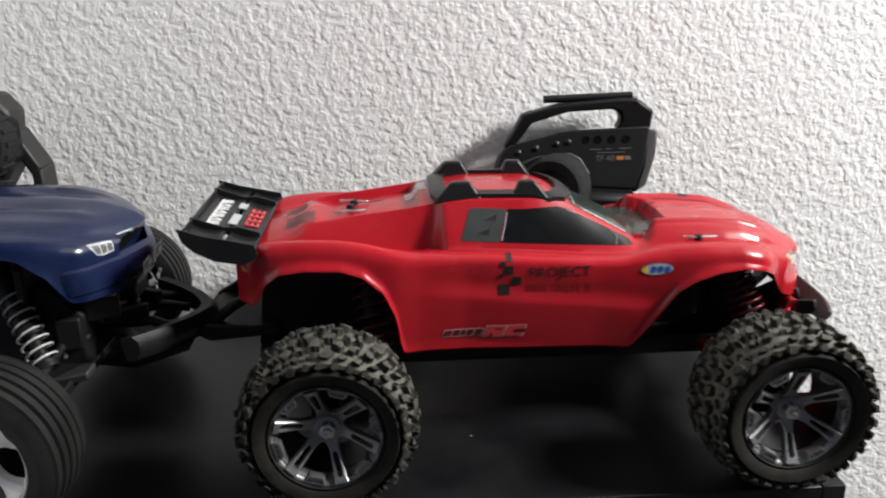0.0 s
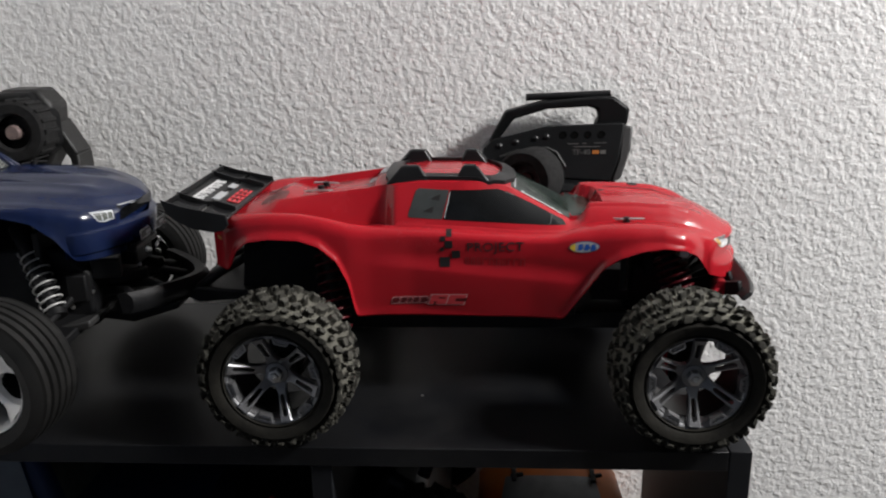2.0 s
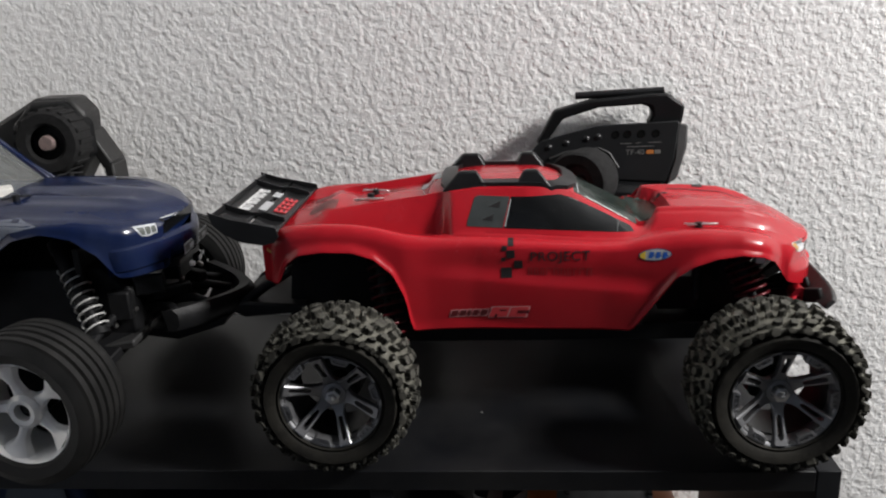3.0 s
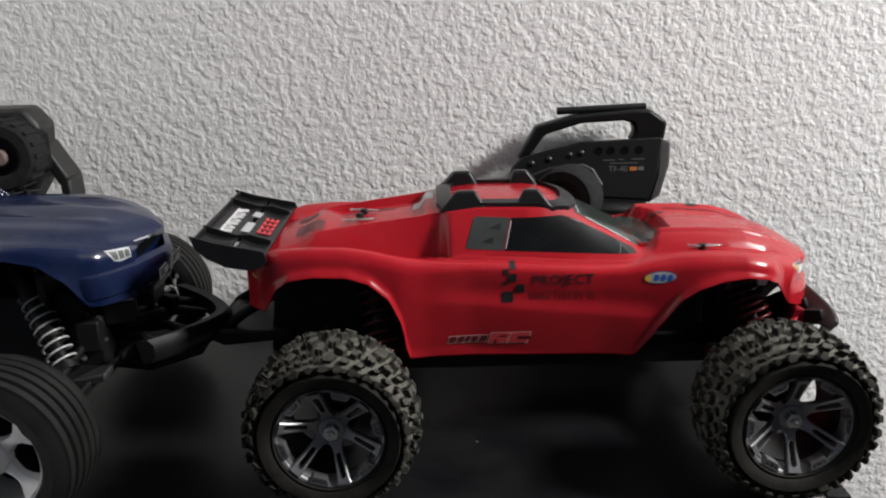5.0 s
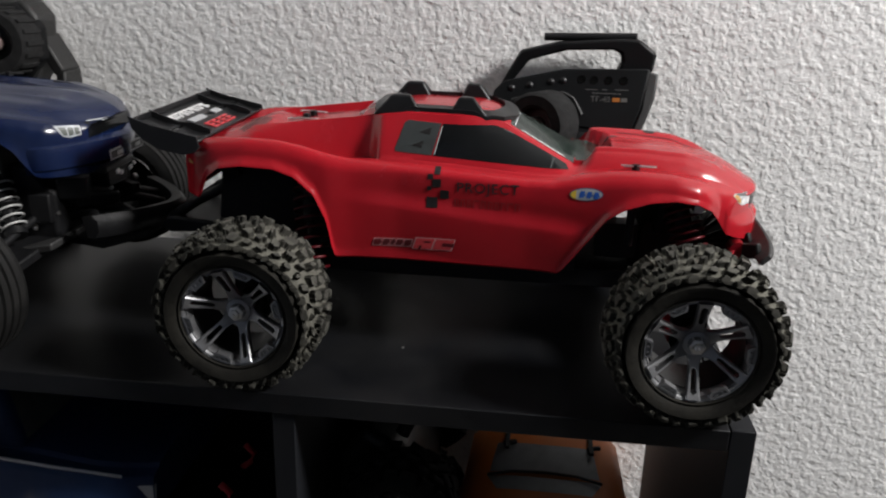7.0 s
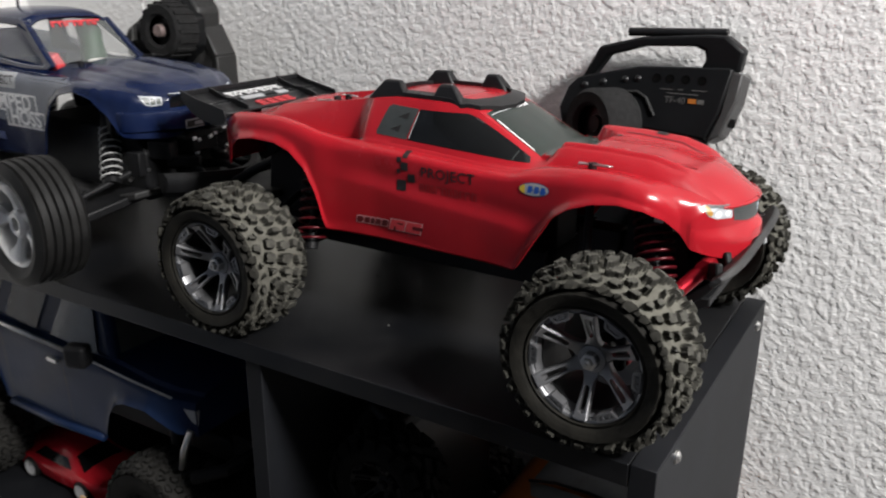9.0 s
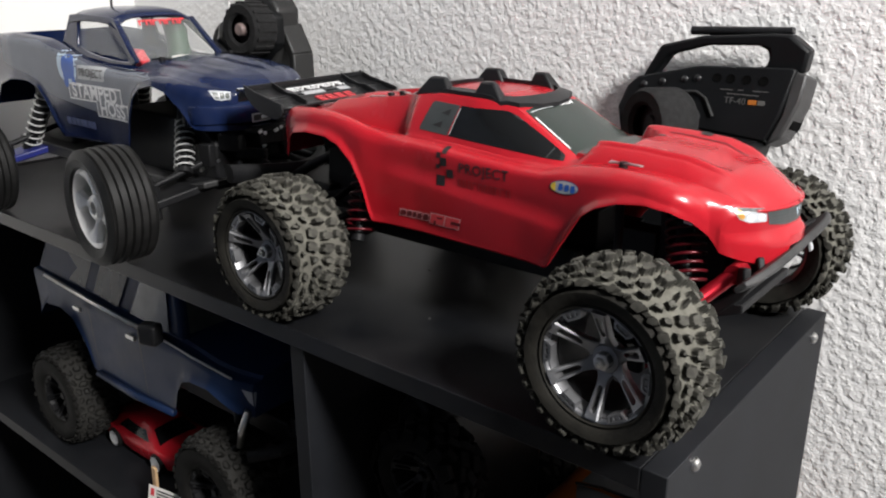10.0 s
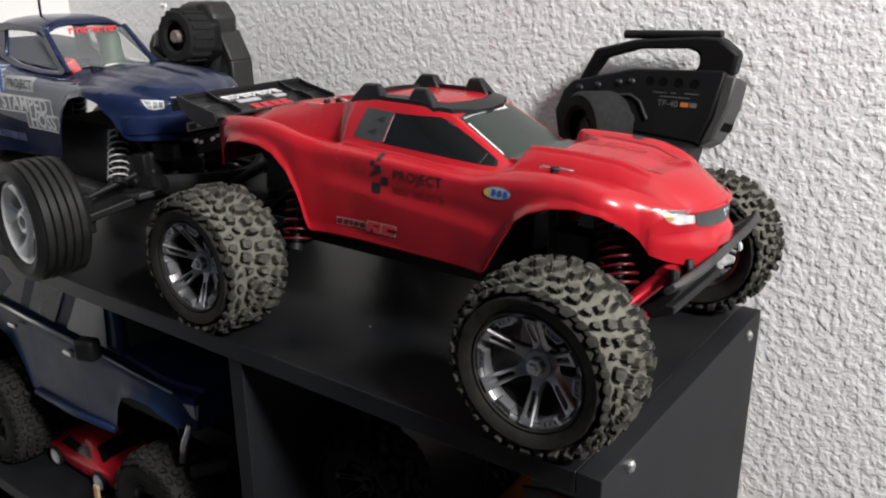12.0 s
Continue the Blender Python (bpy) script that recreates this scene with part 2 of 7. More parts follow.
def tube(bm, points, r, seg=8, closed=False):
    """A round bar along a line of points."""
    pts = [Vector(p) for p in points]
    rings = []
    for i, p in enumerate(pts):
        d = (pts[min(i + 1, len(pts) - 1)] - pts[max(i - 1, 0)])
        q = d.to_track_quat("Z", "Y")
        rings.append([bm.verts.new(p + q @ Vector((r * math.cos(k * math.tau / seg), r * math.sin(k * math.tau / seg), 0))) for k in range(seg)])
    for a, b in zip(rings, rings[1:]):
        for k in range(seg):
            bm.faces.new((a[k], a[(k + 1) % seg], b[(k + 1) % seg], b[k]))
    if not closed:
        bm.faces.new(rings[0][::-1])
        bm.faces.new(rings[-1])


def coil(bm, a, b, radius, wire, turns, per=16):
    a, b = Vector(a), Vector(b)
    q = (b - a).to_track_quat("Z", "Y")
    n = int(turns * per)
    tube(bm, [a.lerp(b, i / n) + q @ Vector((radius * math.cos(i / per * math.tau), radius * math.sin(i / per * math.tau), 0)) for i in range(n + 1)], wire, 6)


def turned(bm, profile, seg=48, closed=False, matrix=Matrix()):
    """A shape turned round the y axis from pairs (radius, y)."""
    rings = []
    for k in range(seg):
        a = k * math.tau / seg
        rings.append([bm.verts.new(matrix @ Vector((r * math.cos(a), y, r * math.sin(a)))) for r, y in profile])
    n = len(profile)
    for k in range(seg):
        p, q = rings[k], rings[(k + 1) % seg]
        for i in range(n if closed else n - 1):
            j = (i + 1) % n
            bm.faces.new((p[i], p[j], q[j], q[i]))


def prism(bm, outline, y0, y1, matrix=Matrix()):
    """An outline in x and z, extruded from y0 to y1."""
    a = [bm.verts.new(matrix @ Vector((x, y0, z))) for x, z in outline]
    b = [bm.verts.new(matrix @ Vector((x, y1, z))) for x, z in outline]
    fa, fb = bm.faces.new(a), bm.faces.new(b[::-1])
    for i in range(len(a)):
        j = (i + 1) % len(a)
        bm.faces.new((a[j], a[i], b[i], b[j]))
    bmesh.ops.recalc_face_normals(bm, faces=bm.faces[:])
    return fa, fb


def sheet(bm, rows):
    """A skin through rows of points, all of one length."""
    grid = [[bm.verts.new(p) for p in row] for row in rows]
    for a, b in zip(grid, grid[1:]):
        for i in range(len(a) - 1):
            bm.faces.new((a[i], a[i + 1], b[i + 1], b[i]))
    return grid


def thick(ob, depth, offset=-1.0):
    mod = ob.modifiers.new("thickness", "SOLIDIFY")
    mod.thickness, mod.offset = depth, offset
    return ob


def curve(pairs, blur=0.0, lo=-1.2, hi=0.3):
    """A smooth function through pairs (x, value)."""
    xs = np.linspace(lo, hi, 1501)
    ys = np.interp(xs, [p[0] for p in pairs], [p[1] for p in pairs])
    if blur:
        k = np.exp(-0.5 * (np.arange(-60, 61) * 0.001 / blur) ** 2)
        ys = np.convolve(np.pad(ys, 60, mode="edge"), k / k.sum(), mode="valid")
    return lambda x: float(np.interp(x, xs, ys))


def lettering(text, size, spread=1.0, bold=0.0, slant=0.0):
    """The flat mesh of a text, its vertices in x and y from its own centre, as a bmesh."""
    cu = bpy.data.curves.new("lettering", "FONT")
    cu.body, cu.size, cu.align_x, cu.align_y = text, size, "CENTER", "CENTER"
    cu.space_character = spread
    cu.resolution_u = 3
    cu.offset, cu.shear = bold, slant
    ob = bpy.data.objects.new("lettering", cu)
    scene.collection.objects.link(ob)
    bpy.context.view_layer.update()
    me = bpy.data.meshes.new_from_object(ob.evaluated_get(bpy.context.evaluated_depsgraph_get()))
    bm = bmesh.new()
    bm.from_mesh(me)
    bpy.data.objects.remove(ob)
    bpy.data.curves.remove(cu)
    bpy.data.meshes.remove(me)
    for axis in (0, 1):
        vals = [v.co[axis] for v in bm.verts]
        no = Vector((1, 0, 0)) if axis == 0 else Vector((0, 1, 0))
        k = min(vals) + size * 0.14
        while k < max(vals):
            bmesh.ops.bisect_plane(bm, geom=bm.verts[:] + bm.edges[:] + bm.faces[:], plane_co=no * k, plane_no=no)
            k += size * 0.14
    return bm


def flat_quad(bm, pts):
    bm.faces.new([bm.verts.new(p) for p in pts])
from mathutils.bvhtree import BVHTree

# ---- the room ----
WALL_Y, CORNER_X, EAST_X, SOUTH_Y, TOP_Z = 0.338, -1.045, 2.4, -2.4, 2.4


def slab(name, lo, hi, mat, label, category):
    bm = bmesh.new()
    lo, hi = Vector(lo), Vector(hi)
    box(bm, (lo + hi) / 2, hi - lo)
    return tagged(part(name, bm, mat), label, category, kind="structure")


slab("floor", (CORNER_X - 0.1, SOUTH_Y - 0.1, -0.1), (EAST_X + 0.1, WALL_Y + 0.1, 0), CARPET, "plain brown-grey carpeted room floor", "floor")
slab("ceiling", (CORNER_X - 0.1, SOUTH_Y - 0.1, TOP_Z), (EAST_X + 0.1, WALL_Y + 0.1, TOP_Z + 0.1), CEILING, "plain off-white ceiling", "ceiling")
slab("wall_north", (CORNER_X - 0.1, WALL_Y, 0), (EAST_X + 0.1, WALL_Y + 0.1, TOP_Z), STUCCO, "off-white wall with coarse trowelled stucco texture", "wall")
slab("wall_west", (CORNER_X - 0.1, -0.30, 0), (CORNER_X, WALL_Y, TOP_Z), PLAIN_WALL, "smooth white painted wall at the corner", "wall")
# Unseen walls, added to close the room and keep bright reflections off the models.
slab("wall_southwest", (CORNER_X - 0.1, SOUTH_Y, 0), (CORNER_X, -0.30, TOP_Z), UNSEEN_WALL, "unseen dark blue-grey wall that closes the room", "wall")
slab("wall_east", (EAST_X, SOUTH_Y, 0), (EAST_X + 0.1, WALL_Y, TOP_Z), UNSEEN_WALL, "unseen dark blue-grey wall that closes the room", "wall")
slab("wall_south", (CORNER_X - 0.1, SOUTH_Y - 0.1, 0), (EAST_X + 0.1, SOUTH_Y, TOP_Z), UNSEEN_WALL, "unseen dark blue-grey wall that closes the room", "wall")

# ---- the bookcase ----
DEPTH, THICK, LEFT = 0.288, 0.0155, -1.035
LOWER_Z, BOTTOM_Z = 0.495, 0.19
bookcase = thing("bookcase", (-0.5, DEPTH / 2, 0), "black melamine cube bookcase with open compartments", "bookcase")


def board(name, lo, hi, label="", mat=BOARD):
    bm = bmesh.new()
    lo, hi = Vector(lo) - bookcase.location, Vector(hi) - bookcase.location
    box(bm, (lo + hi) / 2, hi - lo)
    return crisp(part(name, bm, mat, bookcase, label), 30, 0.0007)


board("top_board", (LEFT + THICK, 0, SHELF_Z - THICK), (-THICK - 0.0006, DEPTH, SHELF_Z - 0.0004), "dusty black top board", TOP_BOARD)
right = board("side_panel", (-THICK, 0, 0), (0, DEPTH, SHELF_Z), "dark grey outer side panel with screw heads")
board("side_panel", (LEFT, 0, 0), (LEFT + THICK, DEPTH, SHELF_Z))
for x0 in (-0.3115,):
    board("divider", (x0, 0.002, 0), (x0 + THICK, DEPTH, SHELF_Z - THICK - 0.0003))
for z in (LOWER_Z, BOTTOM_Z):
    for a, b in ((-0.3115 + THICK, -THICK), (LEFT + THICK, -0.3115)):
        board("shelf_board", (a, 0.001, z - THICK), (b, DEPTH, z))
board("back_panel", (LEFT + THICK, DEPTH - 0.004, BOTTOM_Z), (-0.3115 + THICK, DEPTH, SHELF_Z - THICK - 0.0003))
for y, z in ((0.036, 0.7905), (0.258, 0.7885)):
    bm = bmesh.new()
    o = bookcase.location
    turned(bm, [(0.0001, 0.0030), (0.0026, 0.0028), (0.0040, 0.0016), (0.0044, 0.0), (0.0044, -0.002)], 20,
           matrix=Matrix.Translation(Vector((0, y, z)) - o) @ pose(0, 0, 0, 0, 0, -90))
    box(bm, Vector((0.0029, y, z)) - o, (0.0006, 0.0009, 0.0045))
    box(bm, Vector((0.0029, y, z)) - o, (0.0006, 0.0045, 0.0009))
    crisp(part("screw", bm, SCREW, bookcase, "zinc cross-head screw"))

# ---- model car parts ----
class Car:
    """A model car; its parts are given in x along the shelf, y from its middle line, z above its support."""

    def __init__(self, name, x, y, z, label, category, group=""):
        self.root = thing(name, (x, y, z), label, category, group)
        self.x = x
        self.tree = None

    def part(self, name, bm, mat, label="", parent=None, smooth=False):
        bmesh.ops.translate(bm, verts=bm.verts[:], vec=(-self.x, 0, 0))
        return part(name, bm, mat, parent or self.root, label, smooth)

    def skin(self, bm):
        self.tree = BVHTree.FromBMesh(bm)

    def lay(self, bm, centre, u, v, lift=0.0005, back=0.08):
        """Lay a flat mesh (x along u, y along v) on the skin, straight along u x v."""
        c, u, v = Vector(centre), Vector(u).normalized(), Vector(v).normalized()
        w = u.cross(v).normalized()
        lost = []
        for vert in bm.verts:
            p = c + u * vert.co.x + v * vert.co.y
            hit, normal = self.tree.ray_cast(p + w * back, -w, 2.5 * back)[:2]
            if hit is None:
                lost.append(vert)
            else:
                vert.co = hit + (normal if normal.dot(w) > 0 else -normal) * lift * 0.4
        if lost:
            bmesh.ops.delete(bm, geom=lost, context="VERTS")
        return bm

    def patch(self, outline, centre, u, v, step=0.006, lift=0.0005):
        """A flat outline, cut small, laid on the skin."""
        bm = bmesh.new()
        bm.faces.new([bm.verts.new((a, b, 0)) for a, b in outline])
        step = max(0.0016, step * 0.5)
        for axis in (0, 1):
            vals = [p[axis] for p in outline]
            k = min(vals) + step
            while k < max(vals):
                no = Vector((1, 0, 0)) if axis == 0 else Vector((0, 1, 0))
                bmesh.ops.bisect_plane(bm, geom=bm.verts[:] + bm.edges[:] + bm.faces[:], plane_co=no * k, plane_no=no)
                k += step
        self.lay(bm, centre, u, v, lift)
        bmesh.ops.recalc_face_normals(bm, faces=bm.faces[:])
        return bm


RIGHT, UP, BACK = (1, 0, 0), (0, 0, 1), (0, 1, 0)


def stadium(w, h, r=None, n=6):
    """A rounded rectangle's outline."""
    r = min(w, h) / 2 * 0.999 if r is None else r
    pts = []
    for cx, cy, a0 in ((w / 2 - r, h / 2 - r, 0), (r - w / 2, h / 2 - r, 90), (r - w / 2, r - h / 2, 180), (w / 2 - r, r - h / 2, 270)):
        for k in range(n + 1):
            a = radians(a0 + 90 * k / n)
            pts.append((cx + r * math.cos(a), cy + r * math.sin(a)))
    return pts


def clamp01(v):
    return max(0.0, min(1.0, v))


def ease(v):
    v = clamp01(v)
    return v * v * (3 - 2 * v)


def lugged_tyre(radius, half, rim_r, rows, around, lug, seed, height=0.0052):
    """A tyre with staggered rubber blocks: the carcass and its lugs as two meshes."""
    rnd = random.Random(seed)
    base = radius - height
    bm = bmesh.new()
    turned(bm, [(rim_r, -half * 0.78), (rim_r + 0.003, -half * 0.93), (rim_r + (base - rim_r) * 0.5, -half * 1.02), (base - 0.005, -half * 0.96),
                (base - 0.001, -half * 0.80), (base, 0), (base - 0.001, half * 0.80), (base - 0.005, half * 0.96),
                (rim_r + (base - rim_r) * 0.5, half * 1.02), (rim_r + 0.003, half * 0.93), (rim_r, half * 0.78)], 64)
    carcass = bm
    bm = bmesh.new()
    for j in range(rows):
        y = (j / (rows - 1) - 0.5) * 2 * half * 0.86
        edge = abs(y) / half
        n = around
        for i in range(n):
            a = (i + 0.5 * (j % 2) + rnd.uniform(-0.08, 0.08)) * math.tau / n
            twist = radians(rnd.uniform(-12, 12) + (28 if (i + j) % 2 else -28) * (1 if edge < 0.7 else 0.3))
            sx = lug * rnd.uniform(0.70, 1.12)
            sy = (2 * half / rows) * rnd.uniform(0.62, 0.98)
            tilt = radians(-24 if y < 0 else 24) if edge > 0.7 else radians(-8 if y < 0 else 8 if y > 0 else 0)
            m = (Matrix.Rotation(-a, 4, "Y") @ Matrix.Translation((base - (0.0022 if edge > 0.7 else 0.0), y * (1.0 if edge > 0.7 else 1), 0))
                 @ Matrix.Rotation(-tilt, 4, "Z") @ Matrix.Rotation(twist, 4, "X"))
            h = height * rnd.uniform(0.92, 1.05) * 2
            corners = [(-0.5, -0.5), (0.5, -0.5), (0.5, 0.5), (-0.5, 0.5)]
            lo = [bm.verts.new(m @ Vector((-h / 2, cy * sy * 1.12, cx * sx * 1.18))) for cx, cy in corners]
            mid = [bm.verts.new(m @ Vector((h * 0.40, cy * sy * 1.0, cx * sx * 1.0))) for cx, cy in corners]
            hi = [bm.verts.new(m @ Vector((h / 2, cy * sy * 0.86 + rnd.uniform(-0.0006, 0.0006), cx * sx * 0.86 + rnd.uniform(-0.0006, 0.0006)))) for cx, cy in corners]
            bm.faces.new(hi).material_index = 1
            for a1, b1, mi in ((lo, mid, 0), (mid, hi, 1)):
                for k in range(4):
                    bm.faces.new((a1[k], a1[(k + 1) % 4], b1[(k + 1) % 4], b1[k])).material_index = mi
    bmesh.ops.recalc_face_normals(bm, faces=bm.faces[:])
    return carcass, bm


def treaded_tyre(radius, half, rim_r, around, depth, seed, fine=24, across=100, rows=6, groove=0.0015):
    """A tyre with uneven rubber blocks between narrow grooves: the carcass and the tread as two meshes."""
    rnd = random.Random(seed)
    base = radius - depth
    carcass = bmesh.new()
    turned(carcass, [(rim_r, -half * 0.78), (rim_r + 0.0015, -half * 0.93), (rim_r + 0.0030, -half * 0.90), (rim_r + 0.0042, -half * 0.97), (rim_r + (base - rim_r) * 0.55, -half * 1.00), (base - 0.008, -half * 0.96),
                     (base - 0.006, 0), (base - 0.008, half * 0.96), (rim_r + (base - rim_r) * 0.55, half * 1.00), (rim_r + 0.003, half * 0.93), (rim_r, half * 0.78)], 72)
    nu = around * fine
    step = math.tau * radius / around
    cells = []
    for j in range(rows):
        v = (j + 0.5) / rows * 2 - 1
        edge = abs(v) > 1 - 2.2 / rows
        for i in range(around):
            cells.append(((i + 0.5 * (j % 2) + rnd.uniform(-0.34, 0.34) * (0.4 if edge else 1)) * step, (v + rnd.uniform(-0.5, 0.5) / rows * (0.4 if edge else 1)) * half * 1.18, rnd.uniform(-0.0012, 0.0006), rnd.uniform(-0.20, 0.20), rnd.uniform(-0.18, 0.18), rnd.uniform(-0.0010, 0.0010)))
    cells = np.array(cells)
    turn = math.tau * radius
    us, vs = np.arange(nu) * turn / nu, np.linspace(-1, 1, across + 1)
    high, lift = np.zeros((nu, across + 1)), np.zeros((nu, across + 1))
    for k, v in enumerate(vs):
        near = cells[np.abs(cells[:, 1] - v * half * 1.18) < half * 3.2 / rows]
        du = (us[:, None] - near[None, :, 0] + turn / 2) % turn - turn / 2
        dv = v * half * 1.18 - near[None, :, 1]
        # a slanting, squarish distance gives blocks with straight sides
        a, b = du + 0.42 * dv, dv - 0.34 * du
        dist = 0.8 * np.maximum(np.abs(a), np.abs(b)) + 0.2 * np.hypot(a, b) + near[None, :, 5]
        order = np.argsort(dist, axis=1)
        rank = np.arange(nu)
        first, second, third = order[:, 0], order[:, 1], order[:, 2]
        gap = (dist[rank, second] - dist[rank, first]) / 2
        pit = np.clip((0.0030 + 0.7 * near[third, 5] - (dist[rank, third] - dist[rank, first]) / 2) / 0.0007, 0, 1)
        wide = groove * (0.75 + 0.5 * ease((abs(v) - 0.25) / 0.4))
        high[:, k] = np.minimum(np.clip((gap - wide) / 0.0007, 0, 1), 1 - pit)
        lift[:, k] = near[first, 2] + du[rank, first] * near[first, 3] + dv[0, first] * near[first, 4]
    bm = bmesh.new()
    ring = []
    for i in range(nu):
        a = i / nu * math.tau
        ca, sa = math.cos(a), math.sin(a)
        row = []
        for k, v in enumerate(vs):
            th = v * radians(80)
            r = radius - 0.016 + 0.016 * math.cos(th) ** 0.6
            y = half * 1.04 * math.copysign(abs(math.sin(th)) ** 0.85, v)
            h = high[i, k]
            d = depth * (1 - h) - lift[i, k] * h
            if k in (0, across):
                d = depth + 0.002
            r, y = r - d * math.cos(th), y - d * math.sin(th) * 0.85
            row.append(bm.verts.new((r * ca, y, r * sa)))
        ring.append(row)
    for i in range(nu):
        n = (i + 1) % nu
        for k in range(across):
            f = bm.faces.new((ring[i][k], ring[i][k + 1], ring[n][k + 1], ring[n][k]))
            top = (high[i, k] + high[n, k] + high[i, k + 1] + high[n, k + 1]) / 4
            # Slot 0, for sides, pits and shoulders, is dark, its shade put into colour.
            f.material_index = 1 if top > 0.9 and abs(vs[k]) < 0.68 else 2 if top < 0.2 and abs(vs[k]) < 0.84 else 0
    bmesh.ops.recalc_face_normals(bm, faces=bm.faces[:])
    return carcass, bm


def ribbed_tyre(radius, half, rim_r, ribs):
    prof = [(rim_r, -half * 0.8), (rim_r + 0.002, -half * 0.95), (rim_r + (radius - rim_r) * 0.5, -half * 1.03), (radius - 0.006, -half * 0.98), (radius - 0.0015, -half * 0.86)]
    for k in range(ribs):
        a, b = -0.80 + 1.6 * k / ribs, -0.80 + 1.6 * (k + 1) / ribs
        crown = 0.002 * (1 - ((a + b) / 2) ** 2)
        prof += [(radius - 0.0034, half * (a + 0.02)), (radius - 0.0022 + crown, half * (a + 0.06)), (radius - 0.0022 + crown, half * (b - 0.06)), (radius - 0.0034, half * (b - 0.02))]
    prof += [(radius - 0.0015, half * 0.86), (radius - 0.006, half * 0.98), (rim_r + (radius - rim_r) * 0.5, half * 1.03), (rim_r + 0.002, half * 0.95), (rim_r, half * 0.8)]
    bm = bmesh.new()
    turned(bm, prof, 72)
    return bm


def spoked_rim(r, half, spokes=6):
    """A deep rim, its outer face towards -y, with slotted spokes that meet in arches at the hub and stepped tabs on its lip."""
    bm = bmesh.new()
    f = -half
    turned(bm, [(r, half * 0.8), (r * 0.91, half * 0.7), (r * 0.91, f + 0.010), (r * 0.92, f + 0.0035), (r * 0.935, f + 0.0018), (r * 0.96, f + 0.0020), (r * 0.985, f + 0.0002), (r * 1.02, f - 0.0004), (r * 1.05, f + 0.001), (r * 1.05, f + 0.004)], 72)
    turned(bm, [(0.0001, f + 0.0060), (r * 0.13, f + 0.0060), (r * 0.15, f + 0.0068), (r * 0.16, f + 0.0105), (r * 0.24, f + 0.0110), (r * 0.27, f + 0.0130), (r * 0.27, f + 0.020), (0.0001, f + 0.021)], 30)
    slope = 0.0190
    for k in range(spokes):
        m = Matrix.Rotation(k * math.tau / spokes + 0.52, 4, "Y")
        for side in (-1, 1):
            low = [(0.20, 0.0), (0.42, 0.0), (0.46, 0.042), (0.86, 0.054), (0.90, 0.0), (0.96, 0.0), (0.96, 0.135), (0.85, 0.118), (0.45, 0.092), (0.33, 0.112), (0.24, 0.175)]
            high = [(0.20, 0.0), (0.44, 0.0), (0.48, 0.050), (0.84, 0.063), (0.88, 0.0), (0.96, 0.0), (0.96, 0.110), (0.85, 0.096), (0.45, 0.072), (0.33, 0.090), (0.24, 0.148)]
            n = len(low)
            base = [bm.verts.new(m @ Vector((r * a, f + 0.0216 - a * slope, side * r * b))) for a, b in low]
            mid = [bm.verts.new(m @ Vector((r * a, f + 0.0172 - a * slope, side * r * b))) for a, b in low]
            top = [bm.verts.new(m @ Vector((r * a, f + 0.0163 - a * slope, side * r * b))) for a, b in high]
            bm.faces.new(base)
            bm.faces.new(top[::-1])
            for p, q in ((base, mid), (mid, top)):
                for i in range(n):
                    bm.faces.new((p[(i + 1) % n], p[i], q[i], q[(i + 1) % n]))
        m2 = Matrix.Rotation((k + 0.5) * math.tau / spokes + 0.52, 4, "Y")
        tab = [(0.84, -0.13), (0.90, -0.17), (0.985, -0.20), (0.985, 0.20), (0.90, 0.17), (0.84, 0.13)]
        inner = [(0.875, -0.085), (0.90, -0.125), (0.955, -0.14), (0.955, 0.14), (0.90, 0.125), (0.875, 0.085)]
        back = [bm.verts.new(m2 @ Vector((r * x, f + 0.0050, r * z))) for x, z in tab]
        face = [bm.verts.new(m2 @ Vector((r * x, f - 0.0012, r * z))) for x, z in tab]
        lip = [bm.verts.new(m2 @ Vector((r * x, f - 0.0012, r * z))) for x, z in inner]
        floor = [bm.verts.new(m2 @ Vector((r * x, f + 0.0002, r * z))) for x, z in inner]
        for p, q in ((back, face), (face, lip), (lip, floor)):
            for i in range(6):
                bm.faces.new((p[(i + 1) % 6], p[i], q[i], q[(i + 1) % 6]))
        bm.faces.new(floor)
        for z in (-0.06, 0.06):
            box(bm, m2 @ Vector((r * 0.92, f - 0.0006, r * z)), (r * 0.055, 0.0012, r * 0.03), m2)
    bmesh.ops.recalc_face_normals(bm, faces=bm.faces[:])
    return bm


def rim_well_shade(r, half):
    """A black lining that paints the shade in a rim's inner barrel; light passes between its spokes."""
    bm = bmesh.new()
    f = -half
    turned(bm, [(r * 0.885, half * 0.72), (r * 0.885, f + 0.0090), (r * 0.905, f + 0.0090)], 48)
    return bm


